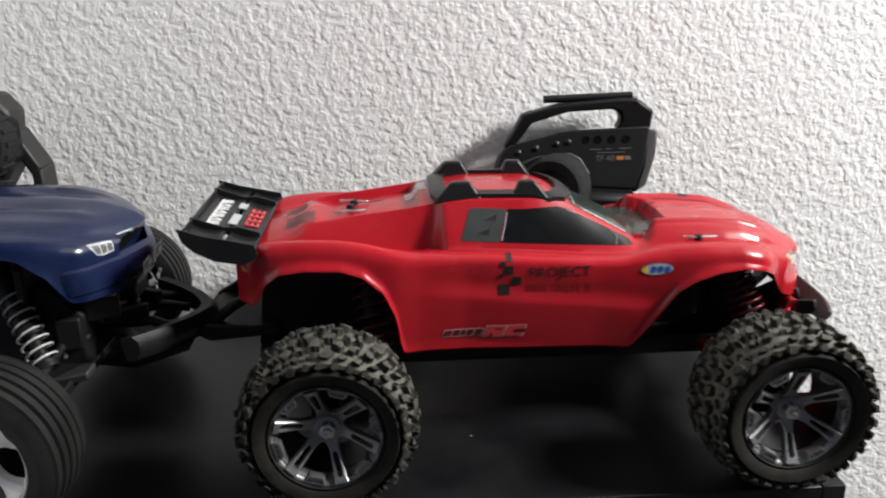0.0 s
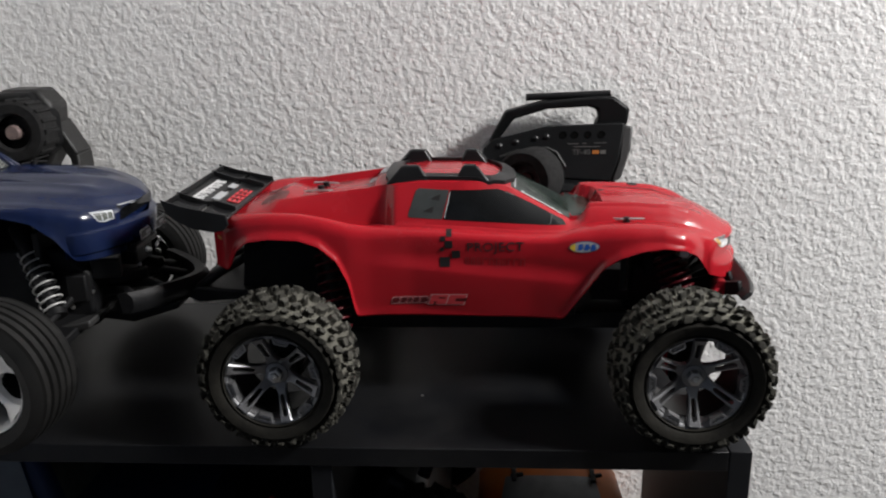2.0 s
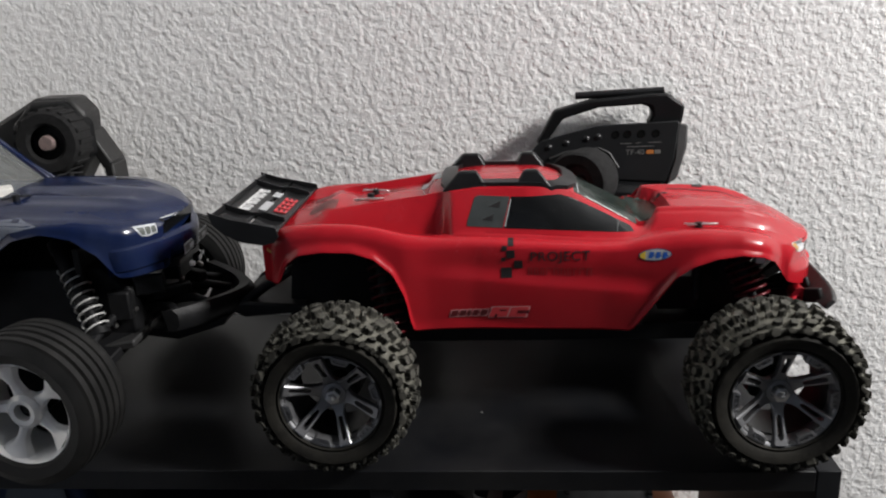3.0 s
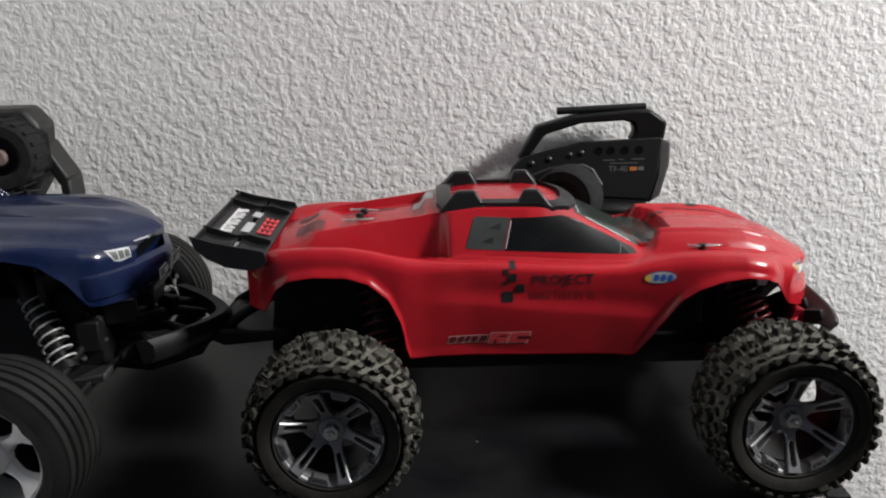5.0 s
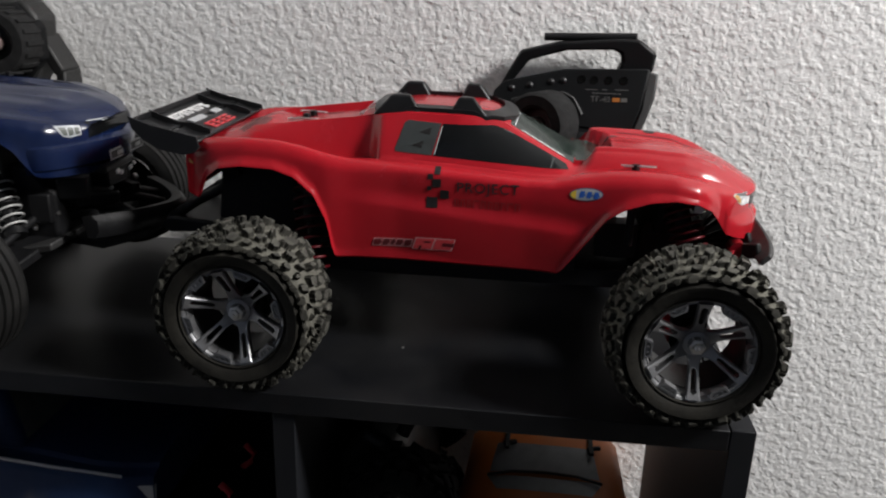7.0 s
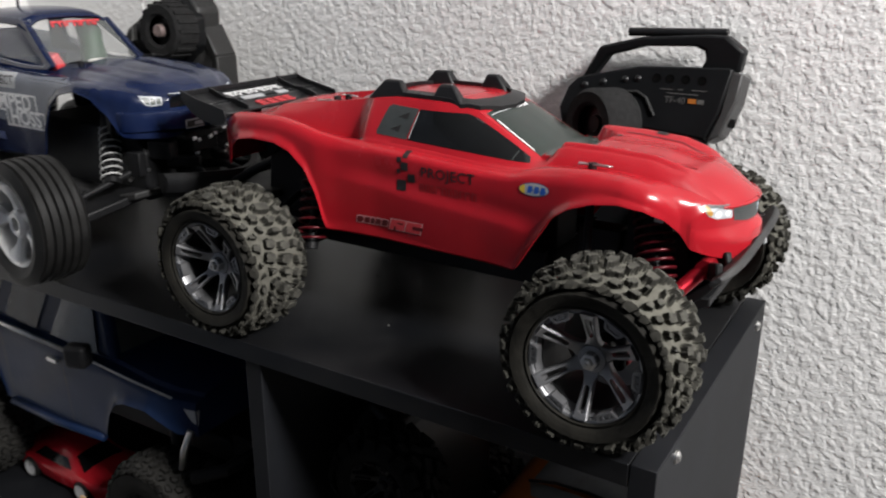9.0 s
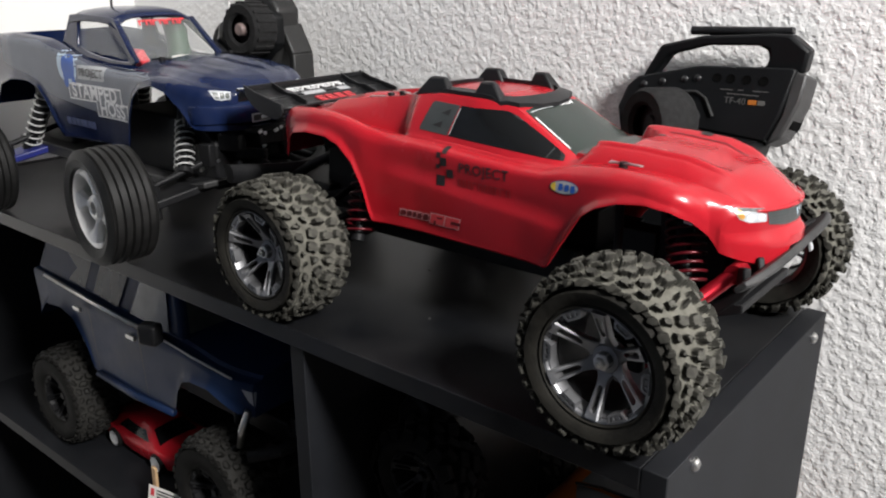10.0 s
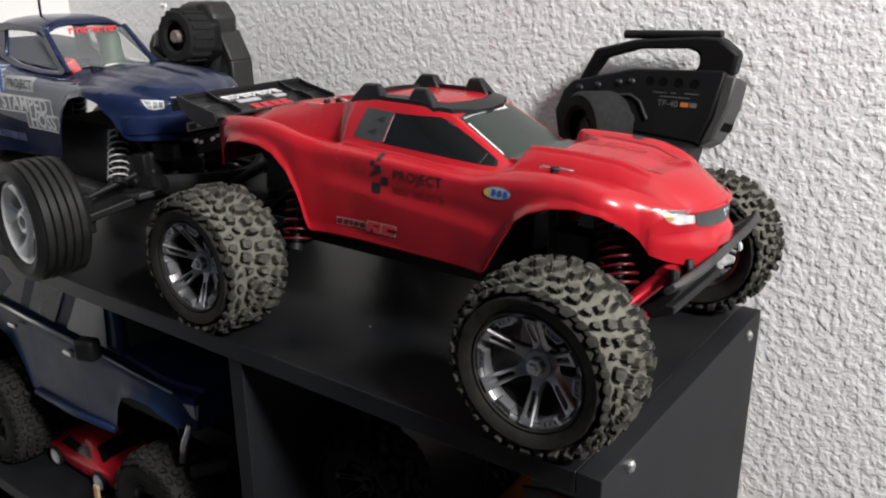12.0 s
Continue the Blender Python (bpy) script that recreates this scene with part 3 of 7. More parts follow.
def holed_rim(r, half, holes=5):
    """A chrome rim with thick curved spokes between round openings and a dark hub."""
    bm = bmesh.new()
    f = -half
    turned(bm, [(r, half * 0.8), (r * 0.92, half * 0.7), (r * 0.90, f + 0.010), (r * 0.94, f + 0.002), (r * 1.0, f), (r * 1.05, f + 0.001), (r * 1.05, f + 0.004)], 60)
    for k in range(holes):
        m = Matrix.Rotation(k * math.tau / holes + 0.3, 4, "Y")
        rows = []
        for i in range(7):
            s = i / 6
            rad = r * (0.22 + 0.72 * s)
            w = r * (0.20 - 0.10 * math.sin(math.pi * min(1, s * 1.1)) + 0.16 * max(0, s - 0.55) ** 1.2 * 2.4)
            y = f + 0.0075 - 0.0055 * s ** 2
            rows.append([m @ Vector((rad, y + 0.004, -w)), m @ Vector((rad, y, -w * 0.75)), m @ Vector((rad, y - 0.0012, 0)), m @ Vector((rad, y, w * 0.75)), m @ Vector((rad, y + 0.004, w))])
        sheet(bm, rows)
    turned(bm, [(r * 0.17, f + 0.009), (r * 0.17, f + 0.003), (r * 0.26, f + 0.0025), (r * 0.34, f + 0.005), (r * 0.34, f + 0.012)], 24)
    bmesh.ops.recalc_face_normals(bm, faces=bm.faces[:])
    return bm


def rim_back(r, half):
    """A dark dished disc, added to close a rim from behind and keep its holes dark."""
    bm = bmesh.new()
    turned(bm, [(r * 0.90, half * 0.74), (r * 0.86, half * 0.60), (r * 0.30, half * 0.50), (0.0001, half * 0.50)], 40)
    return bm


def hub_nut(f):
    bm = bmesh.new()
    turned(bm, [(0.0001, f - 0.0030), (0.0013, f - 0.0028), (0.0015, f - 0.001), (0.0030, f - 0.0008), (0.0034, f + 0.0015), (0.0050, f + 0.002), (0.0055, f + 0.006)], 6)
    return bm


class Wheel:
    """The meshes of one kind of wheel, made once, and set at each corner of a car."""

    def __init__(self, pieces):
        self.pieces = []
        for name, bm, mats, label, angle in pieces:
            ob = crisp(part(name, bm, mats, None, label), angle)
            self.pieces.append((name, ob.data, label))
            bpy.data.objects.remove(ob)

    def put(self, car, x, y, z, spin, outward, steer=0.0):
        hub = new("wheel")
        hub.empty_display_size = 0.02
        hub.parent = car.root
        hub.matrix_basis = pose(x - car.x, y, z, 0, 0, steer + (0 if outward < 0 else 180)) @ pose(0, 0, 0, 0, spin, 0)
        for name, me, label in self.pieces:
            ob = new(name, me)
            ob.parent = hub
            if label:
                tagged(ob, label)
        return hub


def shock(car, bottom, top, radius, spring_mat, body_mat, label, turns=7, wire=0.0011, fill=0.5, reach=0.86):
    bm = bmesh.new()
    rod(bm, bottom, top, radius * fill * 0.55)
    a, b = Vector(bottom), Vector(top)
    rod(bm, a.lerp(b, 0.30 if fill > 0.6 else 0.5), b, radius * fill)
    rod(bm, a, a.lerp(b, 0.06), radius * (0.5 if fill < 0.6 else 0.9))
    rod(bm, a.lerp(b, 0.90), b, radius * 0.95)
    body = crisp(car.part("shock_absorber", bm, body_mat))
    bm = bmesh.new()
    coil(bm, a.lerp(b, 0.07), a.lerp(b, reach), radius, wire, turns)
    car.part("spring", bm, spring_mat, label, parent=body, smooth=True)
    return body

# ---- the red truck ----
red = Car("model_truck", -0.19, 0.143, SHELF_Z, "red radio-controlled stadium truck with big dusty lugged tyres", "model truck", "model trucks")

RED_Y = -0.009
R_CREST = curve([(-0.392, 0.144), (-0.385, 0.148), (-0.37, 0.153), (-0.346, 0.1545), (-0.323, 0.1540), (-0.305, 0.1510), (-0.288, 0.1465), (-0.27, 0.1430), (-0.25, 0.1415),
                 (-0.22, 0.1400), (-0.19, 0.1378), (-0.153, 0.1350), (-0.132, 0.1352), (-0.116, 0.1395), (-0.098, 0.1425), (-0.078, 0.1438), (-0.054, 0.1425), (-0.036, 0.1385), (-0.026, 0.1325),
                 (-0.019, 0.1265), (-0.012, 0.1215), (0.008, 0.118)], 0.0028)
R_TOP = curve([(-0.392, 0.1475), (-0.375, 0.150), (-0.357, 0.1545), (-0.347, 0.1605), (-0.314, 0.1650), (-0.275, 0.1700), (-0.262, 0.1725), (-0.235, 0.1755), (-0.19, 0.1750), (-0.170, 0.1710),
               (-0.1200, 0.1445), (-0.1150, 0.1455), (-0.1090, 0.1538), (-0.100, 0.1545), (-0.074, 0.1542), (-0.047, 0.1522), (-0.026, 0.1460), (-0.011, 0.1362), (-0.003, 0.1298), (0.004, 0.1265), (0.009, 0.125)], 0.0015)
R_VALLEY = curve([(-0.392, 0.145), (-0.35, 0.1480), (-0.31, 0.1440), (-0.275, 0.1400), (-0.258, 0.1420), (-0.25, 0.1440), (-0.2, 0.1412), (-0.15, 0.1370), (-0.122, 0.1372), (-0.108, 0.1415), (-0.09, 0.1428), (-0.06, 0.1425),
                  (-0.036, 0.1392), (-0.018, 0.1330), (-0.004, 0.1265), (0.008, 0.122)], 0.0025)
R_SIDE = curve([(-0.392, 0.053), (-0.385, 0.063), (-0.37, 0.069), (-0.345, 0.071), (-0.315, 0.0715), (-0.287, 0.0725), (-0.272, 0.0690), (-0.24, 0.0652), (-0.15, 0.0645), (-0.12, 0.0660), (-0.08, 0.0695),
                (-0.05, 0.0695), (-0.036, 0.0680), (-0.026, 0.0655), (-0.018, 0.0625), (-0.008, 0.0580), (0.0, 0.0545), (0.007, 0.0515)], 0.0035)
R_BASE = curve([(-0.392, 0.039), (-0.35, 0.0445), (-0.3, 0.0460), (-0.266, 0.0455), (-0.2595, 0.0475), (-0.2540, 0.0585), (-0.246, 0.0570), (-0.2, 0.0550), (-0.13, 0.0545), (-0.117, 0.0525), (-0.108, 0.0490), (-0.06, 0.0478),
                (-0.03, 0.0450), (-0.01, 0.0405), (0.008, 0.036)], 0.0012)
R_EDGE = curve([(-0.392, 0.032), (-0.36, 0.0355), (-0.3, 0.0360), (-0.266, 0.0370), (-0.2595, 0.0380), (-0.254, 0.0430), (-0.2, 0.0430), (-0.17, 0.0365), (-0.12, 0.0395), (-0.105, 0.0395), (-0.06, 0.0388), (-0.03, 0.0365), (-0.01, 0.0330), (0.008, 0.029)], 0.0012)
R_HEM = curve([(-0.393, 0.111), (-0.380, 0.1105), (-0.3765, 0.117), (-0.3722, 0.126), (-0.362, 0.1340), (-0.345, 0.1368), (-0.3226, 0.1360), (-0.308, 0.1310), (-0.2950, 0.1190),
               (-0.2865, 0.0990), (-0.2838, 0.0745), (-0.2825, 0.0730), (-0.128, 0.0695), (-0.1255, 0.0715), (-0.1091, 0.0965), (-0.0983, 0.1125), (-0.087, 0.1205), (-0.0718, 0.1262), (-0.055, 0.1285),
               (-0.0404, 0.1262), (-0.030, 0.1205), (-0.0235, 0.1125), (-0.0190, 0.1050), (-0.0165, 0.1010), (-0.010, 0.099), (0.008, 0.098)], 0.0007)
R_CREASE = curve([(-0.30, 0.118), (-0.24, 0.1125), (-0.18, 0.1055), (-0.11, 0.0992)], 0.006)


def door_zone(x):
    return ease((x + 0.288) / 0.05) * ease((-0.100 - x) / 0.03)


def nose_x(x, y):
    """The nose bows back towards its corners."""
    return x - 0.024 * (min(abs(y), 0.054) / 0.05) ** 2 * clamp01((x + 0.052) / 0.059) ** 1.5


def flank_in(x, z, crest):
    """How far the flank draws in: a hollow under the belt, a ledge along the crease, and a sill that tucks under."""
    zone, line = door_zone(x), R_CREASE(x)
    hollow = 0.0013 * math.exp(-((z - line - 0.0085) / 0.0075) ** 2)
    if z < line + 0.0025:
        hollow *= ease((z - line + 0.0010) / 0.0035)
    sill = 0.0050 * (clamp01((line - z) / 0.034)) ** 1.2
    plain = 0.0085 * clamp01((crest - 0.013 - z) / 0.07) ** 1.6
    return zone * (hollow + sill) + (1 - zone) * plain


def red_section(x):
    """Half a cross-section, from the hem to the middle line, as points of the shell."""
    side, base, edge = R_SIDE(x), R_BASE(x), R_EDGE(x)
    hem, crest = R_HEM(nose_x(x, side)), R_CREST(nose_x(x, side))
    valley, top = R_VALLEY(nose_x(x, base)), R_TOP(nose_x(x, edge))
    hem = min(hem, crest - 0.009)
    shoulder = min(0.011 - 0.004 * ease((-0.25 - x) / 0.03) - 0.004 * door_zone(x), side * 0.2)
    pts = []
    z1 = max(crest - 0.010 + 0.0045 * door_zone(x), hem + 0.002)
    arch = math.exp(-((x + 0.332) / 0.052) ** 4) + math.exp(-((x + 0.075) / 0.050) ** 4)
    for i in range(30):
        z = hem + (z1 - hem) * (i / 29) ** 1.12
        y = side - flank_in(x, z, crest)
        y += (0.0036 * math.exp(-((z - hem) / 0.0042) ** 2) + 0.0010 * math.exp(-(z - hem) / 0.012)) * min(1, arch)
        pts.append((y, z))
    y0 = pts[-1][0]
    for i in range(1, 9):
        a = radians(90 * i / 8)
        pts.append((y0 - shoulder * (1 - math.cos(a)), z1 + (crest - z1) * math.sin(a)))
    y1 = pts[-1][0]
    base = min(base, y1 - 0.0015)
    edge = min(edge, base - 0.002)
    for i in range(1, 6):
        s = i / 5
        pts.append((y1 + (base - y1) * s, crest + (valley - crest) * (0.5 - 0.5 * math.cos(math.pi * s))))
    rim = top - 0.0030
    for i in range(1, 11):
        s = i / 10
        bow = 0.0008 * math.sin(math.pi * s)
        pts.append((base + (edge - base) * s + bow, valley + (rim - valley) * s + bow * 0.4))
    dip = 0.0065 * clamp01((x + 0.352) / 0.02) * clamp01((-0.270 - x) / 0.004)
    fore = ease((-0.010 - x) / 0.025)
    screen = 0.1445 - (x + 0.120) * 0.09
    for s in (0.985, 0.96, 0.93, 0.89, 0.84, 0.78, 0.72, 0.66, 0.60, 0.5, 0.3, 0.15, 0.0):
        plain = rim + 0.0030 * (1 - s ** 2.6) - dip * clamp01((0.965 - s) / 0.07)
        bulged = rim + 0.0030 * ease((1.0 - s) / 0.09) - 0.0040 * ease((0.90 - s) / 0.34) + 0.0008 * ease((0.4 - s) / 0.4)
        start = -0.1125 + 0.0135 * ease((0.82 - s) / 0.22)
        if x > -0.1205:
            front = screen + (bulged - screen) * ease((x - start) / 0.0060)
            plain, bulged = plain if x > -0.06 else front, front
        pts.append((edge * s, plain + (bulged - plain) * (fore if x > -0.1205 else 0)))
    return pts


def red_body():
    xs = list(np.linspace(-0.392, -0.38, 8)) + list(np.linspace(-0.378, -0.276, 62)) + list(np.linspace(-0.273, -0.135, 70)) + list(np.linspace(-0.133, -0.02, 90)) + list(np.linspace(-0.0185, 0.009, 28))
    bm = bmesh.new()
    rows = []
    for x in xs:
        half = red_section(x)
        rows.append([(nose_x(x, y), RED_Y - y, z) for y, z in half] + [(nose_x(x, y), RED_Y + y, z) for y, z in half[-2::-1]])
    grid = sheet(bm, rows)
    mid = len(grid[0]) // 2
    row = grid[0]
    for i in range(mid):
        q = (row[i], row[i + 1], row[-2 - i], row[-1 - i])
        bm.faces.new(q if len(set(q)) == 4 else (row[i], row[i + 1], row[-1 - i]))
    # the bowed front face, with a chin that drops between its corners and a notch in the middle
    half = red_section(xs[-1])
    face = []
    for y, z in half:
        line = []
        for c in np.linspace(-1, 1, 41):
            w = y * c
            low = clamp01((0.113 - z) / 0.012)
            drop = 0.0098 * (1 - abs(c) ** 4) - 0.0105 * ease((0.0165 - abs(w)) / 0.004)
            chin = 0.0040 * ease((0.114 - z) / 0.006) * (1 - abs(c) ** 6)
            line.append((nose_x(xs[-1], w) + chin * (1 if abs(c) < 1 else 0), RED_Y + w, z - drop * low * (1 if abs(c) < 1 else 0)))
        face.append(line)
    sheet(bm, face)
    bmesh.ops.remove_doubles(bm, verts=bm.verts[:], dist=0.00005)
    bmesh.ops.recalc_face_normals(bm, faces=bm.faces[:])
    return bm


bm = red_body()
red.skin(bm)
body = red.part("body_shell", bm, RED, "glossy red painted shell with scuffs", smooth=True)
body.data.set_sharp_from_angle(angle=radians(38))
thick(body, 0.0012)

NEAR = -0.08


def red_side(name, outline, mat, label="", lift=0.0006, step=0.006, parent=None):
    """A patch on the flank, its outline in x and z."""
    for s in (-1, 1):
        if s < 0:
            bm = red.patch(outline, (0, NEAR, 0), RIGHT, UP, step, lift)
        else:
            bm = red.patch([(-a, b) for a, b in outline], (0, -NEAR, 0), (-1, 0, 0), UP, step, lift)
        red.part(name, bm, mat, label, parent=parent or body, smooth=True)


def inset(outline, d):
    """An outline drawn in by d towards its middle."""
    cx, cz = sum(p[0] for p in outline) / len(outline), sum(p[1] for p in outline) / len(outline)
    return [(x + (cx - x) / max(1e-6, math.hypot(cx - x, cz - z)) * d, z + (cz - z) / max(1e-6, math.hypot(cx - x, cz - z)) * d) for x, z in outline]


SIDE_GLASS = [(-0.2165, 0.1462), (-0.1400, 0.1408), (-0.1245, 0.1402), (-0.1265, 0.1430), (-0.150, 0.1548), (-0.168, 0.1636), (-0.176, 0.1662), (-0.2110, 0.1668)]
LOUVRE = [(-0.2422, 0.1482), (-0.2175, 0.1463), (-0.2120, 0.1668), (-0.2345, 0.1682), (-0.2370, 0.1668), (-0.2428, 0.1500)]
red_side("side_window", SIDE_GLASS, WINDOW_BLACK, "black smoked side window", 0.0006, 0.004)
red_side("louvre_panel", LOUVRE, LOUVRE_GREY, "dark grey panel with two vents", 0.0008, 0.004)
for cx, cz in ((-0.2225, 0.1620), (-0.2275, 0.1535)):
    red_side("vent", [(cx - 0.0045, cz - 0.0012), (cx + 0.0040, cz + 0.0022), (cx + 0.0030, cz - 0.0026)], DECAL_BLACK, "", 0.0012, 0.004)
    red_side("vent_edge", [(cx - 0.0045, cz - 0.0012), (cx + 0.0040, cz + 0.0022), (cx + 0.0042, cz + 0.0028), (cx - 0.0047, cz - 0.0006)], GRILLE_GREY, "", 0.0014, 0.004)
red_side("pillar_line", [(-0.2160, 0.1472), (-0.2153, 0.1472), (-0.2110, 0.1648), (-0.2116, 0.1652)], DECAL_GREY, "pale pillar stripe", 0.0010, 0.004)
red_side("pillar_line", [(-0.1372, 0.1408), (-0.1364, 0.1408), (-0.1345, 0.1462), (-0.1352, 0.1466)], LOUVRE_GREY, "", 0.0010, 0.004)
red_side("pillar_line", [(-0.1630, 0.1612), (-0.1700, 0.1640), (-0.1702, 0.1634), (-0.1632, 0.1606)], LOUVRE_GREY, "", 0.0010, 0.004)


def red_top(name, outline, mat, label="", lift=0.0005, step=0.004):
    """A patch seen from above, its outline in x and in y from the shell's middle line."""
    bm = red.patch([(a, b + RED_Y) for a, b in outline], (0, 0, 0.16), RIGHT, BACK, step, lift)
    return red.part(name, bm, mat, label, parent=body, smooth=True)


red_top("windscreen", [(-0.1655, -0.0335), (-0.1185, -0.0385), (-0.1125, -0.034), (-0.1115, -0.031), (-0.1000, -0.024), (-0.0990, 0.0), (-0.1000, 0.024), (-0.1115, 0.031), (-0.1125, 0.034), (-0.1185, 0.0385), (-0.1655, 0.0335)], SCREEN_GREY, "dusty dark windscreen")
red_top("screen_trim", [(-0.1580, -0.0332), (-0.1270, -0.0372), (-0.1272, -0.0360), (-0.1578, -0.0320)], DECAL_WHITE, "white trim line", 0.0009)
red_top("screen_trim", [(-0.1630, -0.0315), (-0.1622, -0.0315), (-0.1610, -0.0060), (-0.1616, -0.0060)], DECAL_GREY, "", 0.0009)
for k in range(7):
    y = 0.002 + 0.0028 * k
    red_top("brand_mark", [(-0.1640 + 0.0008 * (k % 2), y), (-0.1605, y + 0.0003), (-0.1605, y + 0.0021), (-0.1640, y + 0.0021)], DECAL_WHITE, "", 0.0009)

# flank decals: checker squares, a word, a worn line, an outlined mark, an oval
for cx, cz, w in ((-0.2120, 0.1378, 0.0040), (-0.2165, 0.1343, 0.0036), (-0.2122, 0.1300, 0.0058), (-0.2172, 0.1262, 0.0030), (-0.2068, 0.1222, 0.0060), (-0.2152, 0.1162, 0.0076)):
    red_side("checker_square", [(cx - w / 2, cz - w / 2), (cx + w / 2, cz - w / 2), (cx + w / 2, cz + w / 2), (cx - w / 2, cz + w / 2)], DECAL_BLACK, "", 0.0009, 0.0015)
for s in (-1, 1):
    bm = lettering("PROJECT", 0.0098, 1.10, 0.0001)
    red.lay(bm, (-0.1778, s * -NEAR, 0.1275), RIGHT if s < 0 else (-1, 0, 0), (0.0, 0, 1), 0.0010)
    red.part("lettering", bm, DECAL_BLACK, "black printed word", parent=body)
rnd = random.Random(4)
x = -0.2000
while x < -0.158:
    w = rnd.uniform(0.0026, 0.0042)
    z0 = 0.1140 - (x + 0.2) * 0.03
    red_side("worn_mark", [(x, z0), (x + 0.0011, z0), (x + 0.0011, z0 + 0.0058), (x, z0 + 0.0058)], DECAL_DIM, "", 0.0007, 0.006)
    red_side("worn_mark", [(x + 0.0011, z0 + 0.0046), (x + w, z0 + 0.0046), (x + w, z0 + 0.0058), (x + 0.0011, z0 + 0.0058)], DECAL_DIM, "", 0.0007, 0.006)
    if rnd.random() < 0.6:
        red_side("worn_mark", [(x + w - 0.0010, z0), (x + w, z0), (x + w, z0 + 0.0044), (x + w - 0.0010, z0 + 0.0044)], DECAL_DIM, "", 0.0007, 0.006)
    x += w + 0.0012
red_side("rear_reflector", [(-0.3872, 0.1342), (-0.3835, 0.1335), (-0.3830, 0.1350), (-0.3870, 0.1372)], LAMP_AMBER, "", 0.0008, 0.004)
# an outlined mark of slanting strokes: a run of five small ones and two large ones
x = -0.2572
for k, w in enumerate((0.0066, 0.0058, 0.0040, 0.0058, 0.0066, 0.0150, 0.0150)):
    big = k > 4
    h, z0, lean = (0.0092, 0.0808, 0.0030) if big else (0.0060, 0.0822, 0.0018)
    shape = [(x, z0), (x + w - 0.0006, z0), (x + w + lean - 0.0006, z0 + h), (x + lean, z0 + h)]
    red_side("outlined_mark", shape, DECAL_PINK, "", 0.0007, 0.008)
    red_side("outlined_mark", inset(shape, 0.0011 if big else 0.0008), DECAL_DARK_RED if not big else DECAL_RED, "", 0.0010, 0.008)
    bars = ((0.30, 0.0, 0.42, 0.34), (0.46, 0.60, 0.78, 0.72)) if k == 5 else ((0.42, 0.36, 1.0, 0.64),) if big else ((0.40, 0.40, 1.0, 0.56),)
    for a0, b0, a1, b1 in bars:
        red_side("mark_gap", [(x + w * a + lean * b, z0 + h * b) for a, b in ((a0, b0), (a1, b0), (a1, b1), (a0, b1))], DECAL_DARK_RED, "", 0.0012, 0.008)
    x += w - (0.0012 if big else 0.0002)


def ellipse(w, h, tilt=0.06, x0=-0.1125, z0=0.1283, cut=None):
    line = [(w / 2 * math.cos(k * math.tau / 28), h / 2 * math.sin(k * math.tau / 28)) for k in range(28)]
    if cut is not None:
        line = [p for p in line if p[0] < cut]
        line.sort(key=lambda p: math.atan2(p[1], p[0]) % math.tau)
    return [(x0 + a, z0 + b + tilt * a) for a, b in line]


red_side("oval_badge", ellipse(0.0222, 0.0090), DECAL_DULL_BLUE, "blue and yellow oval badge", 0.0007, 0.005)
red_side("badge_field", ellipse(0.0208, 0.0078), DECAL_GREY, "", 0.0010, 0.005)
red_side("badge_tip", ellipse(0.0208, 0.0078, cut=-0.0064), DECAL_YELLOW, "", 0.0013, 0.005)
for k in range(3):
    x = -0.1172 + 0.0046 * k
    red_side("badge_bar", [(x, 0.1259), (x + 0.0030, 0.1259), (x + 0.0039, 0.1304), (x + 0.0010, 0.1304)], DECAL_BLUE, "", 0.0013, 0.005)
    red_side("badge_bar", [(x + 0.0030, 0.1272), (x + 0.0042, 0.1272), (x + 0.0045, 0.1284), (x + 0.0033, 0.1284)], DECAL_BLUE, "", 0.0013, 0.005)

# nose: headlamps and grille, both laid on the bowed front face
for s in (-1, 1):
    u, c = (-s * 0.62, 0.785, 0), (-0.004, RED_Y + s * 0.0375, 0.1235)

    def facing(outline, lift):
        return red.patch([(-s * a, b) for a, b in outline], c, u, UP, 0.003, lift)

    lamp = red.part("headlamp", facing([(-0.0125, 0.0036), (-0.010, 0.0046), (0.0085, 0.0030), (0.0100, -0.0036), (0.0095, -0.0046), (-0.002, -0.0042), (-0.0085, -0.0018)], 0.0007),
                    LAMP_LENS, "silver headlamp with amber corner", parent=body, smooth=True)
    red.part("amber_corner", facing([(-0.0120, 0.0034), (-0.0080, 0.0040), (-0.0050, -0.0006), (-0.0066, -0.0022), (-0.0084, -0.0012)], 0.0010), LAMP_AMBER, parent=lamp)
    red.part("lamp_shade", facing([(-0.0095, 0.0044), (0.0084, 0.0029), (0.0086, 0.0016), (-0.002, 0.0024), (-0.0060, 0.0022)], 0.0010), GRILLE_GREY, parent=lamp)
    for cx, r in ((-0.0015, 0.0046), (0.0058, 0.0040)):
        red.part("lamp_reflector", facing([(cx + a, -0.0012 + b) for a, b in stadium(r, r * 0.9, None, 5)], 0.0011), CHROME, parent=lamp)
grille = red.part("grille", red.patch([(RED_Y + a, b) for a, b in ((-0.0292, 0.1255), (-0.0270, 0.1170), (-0.014, 0.1150), (0.014, 0.1150), (0.0270, 0.1170), (0.0292, 0.1255), (0.015, 0.1262), (-0.015, 0.1262))],
                                      (0.0, 0, 0), BACK, UP, 0.0025, 0.0009), GRILLE_GREY, "dark grey mesh grille", parent=body, smooth=True)
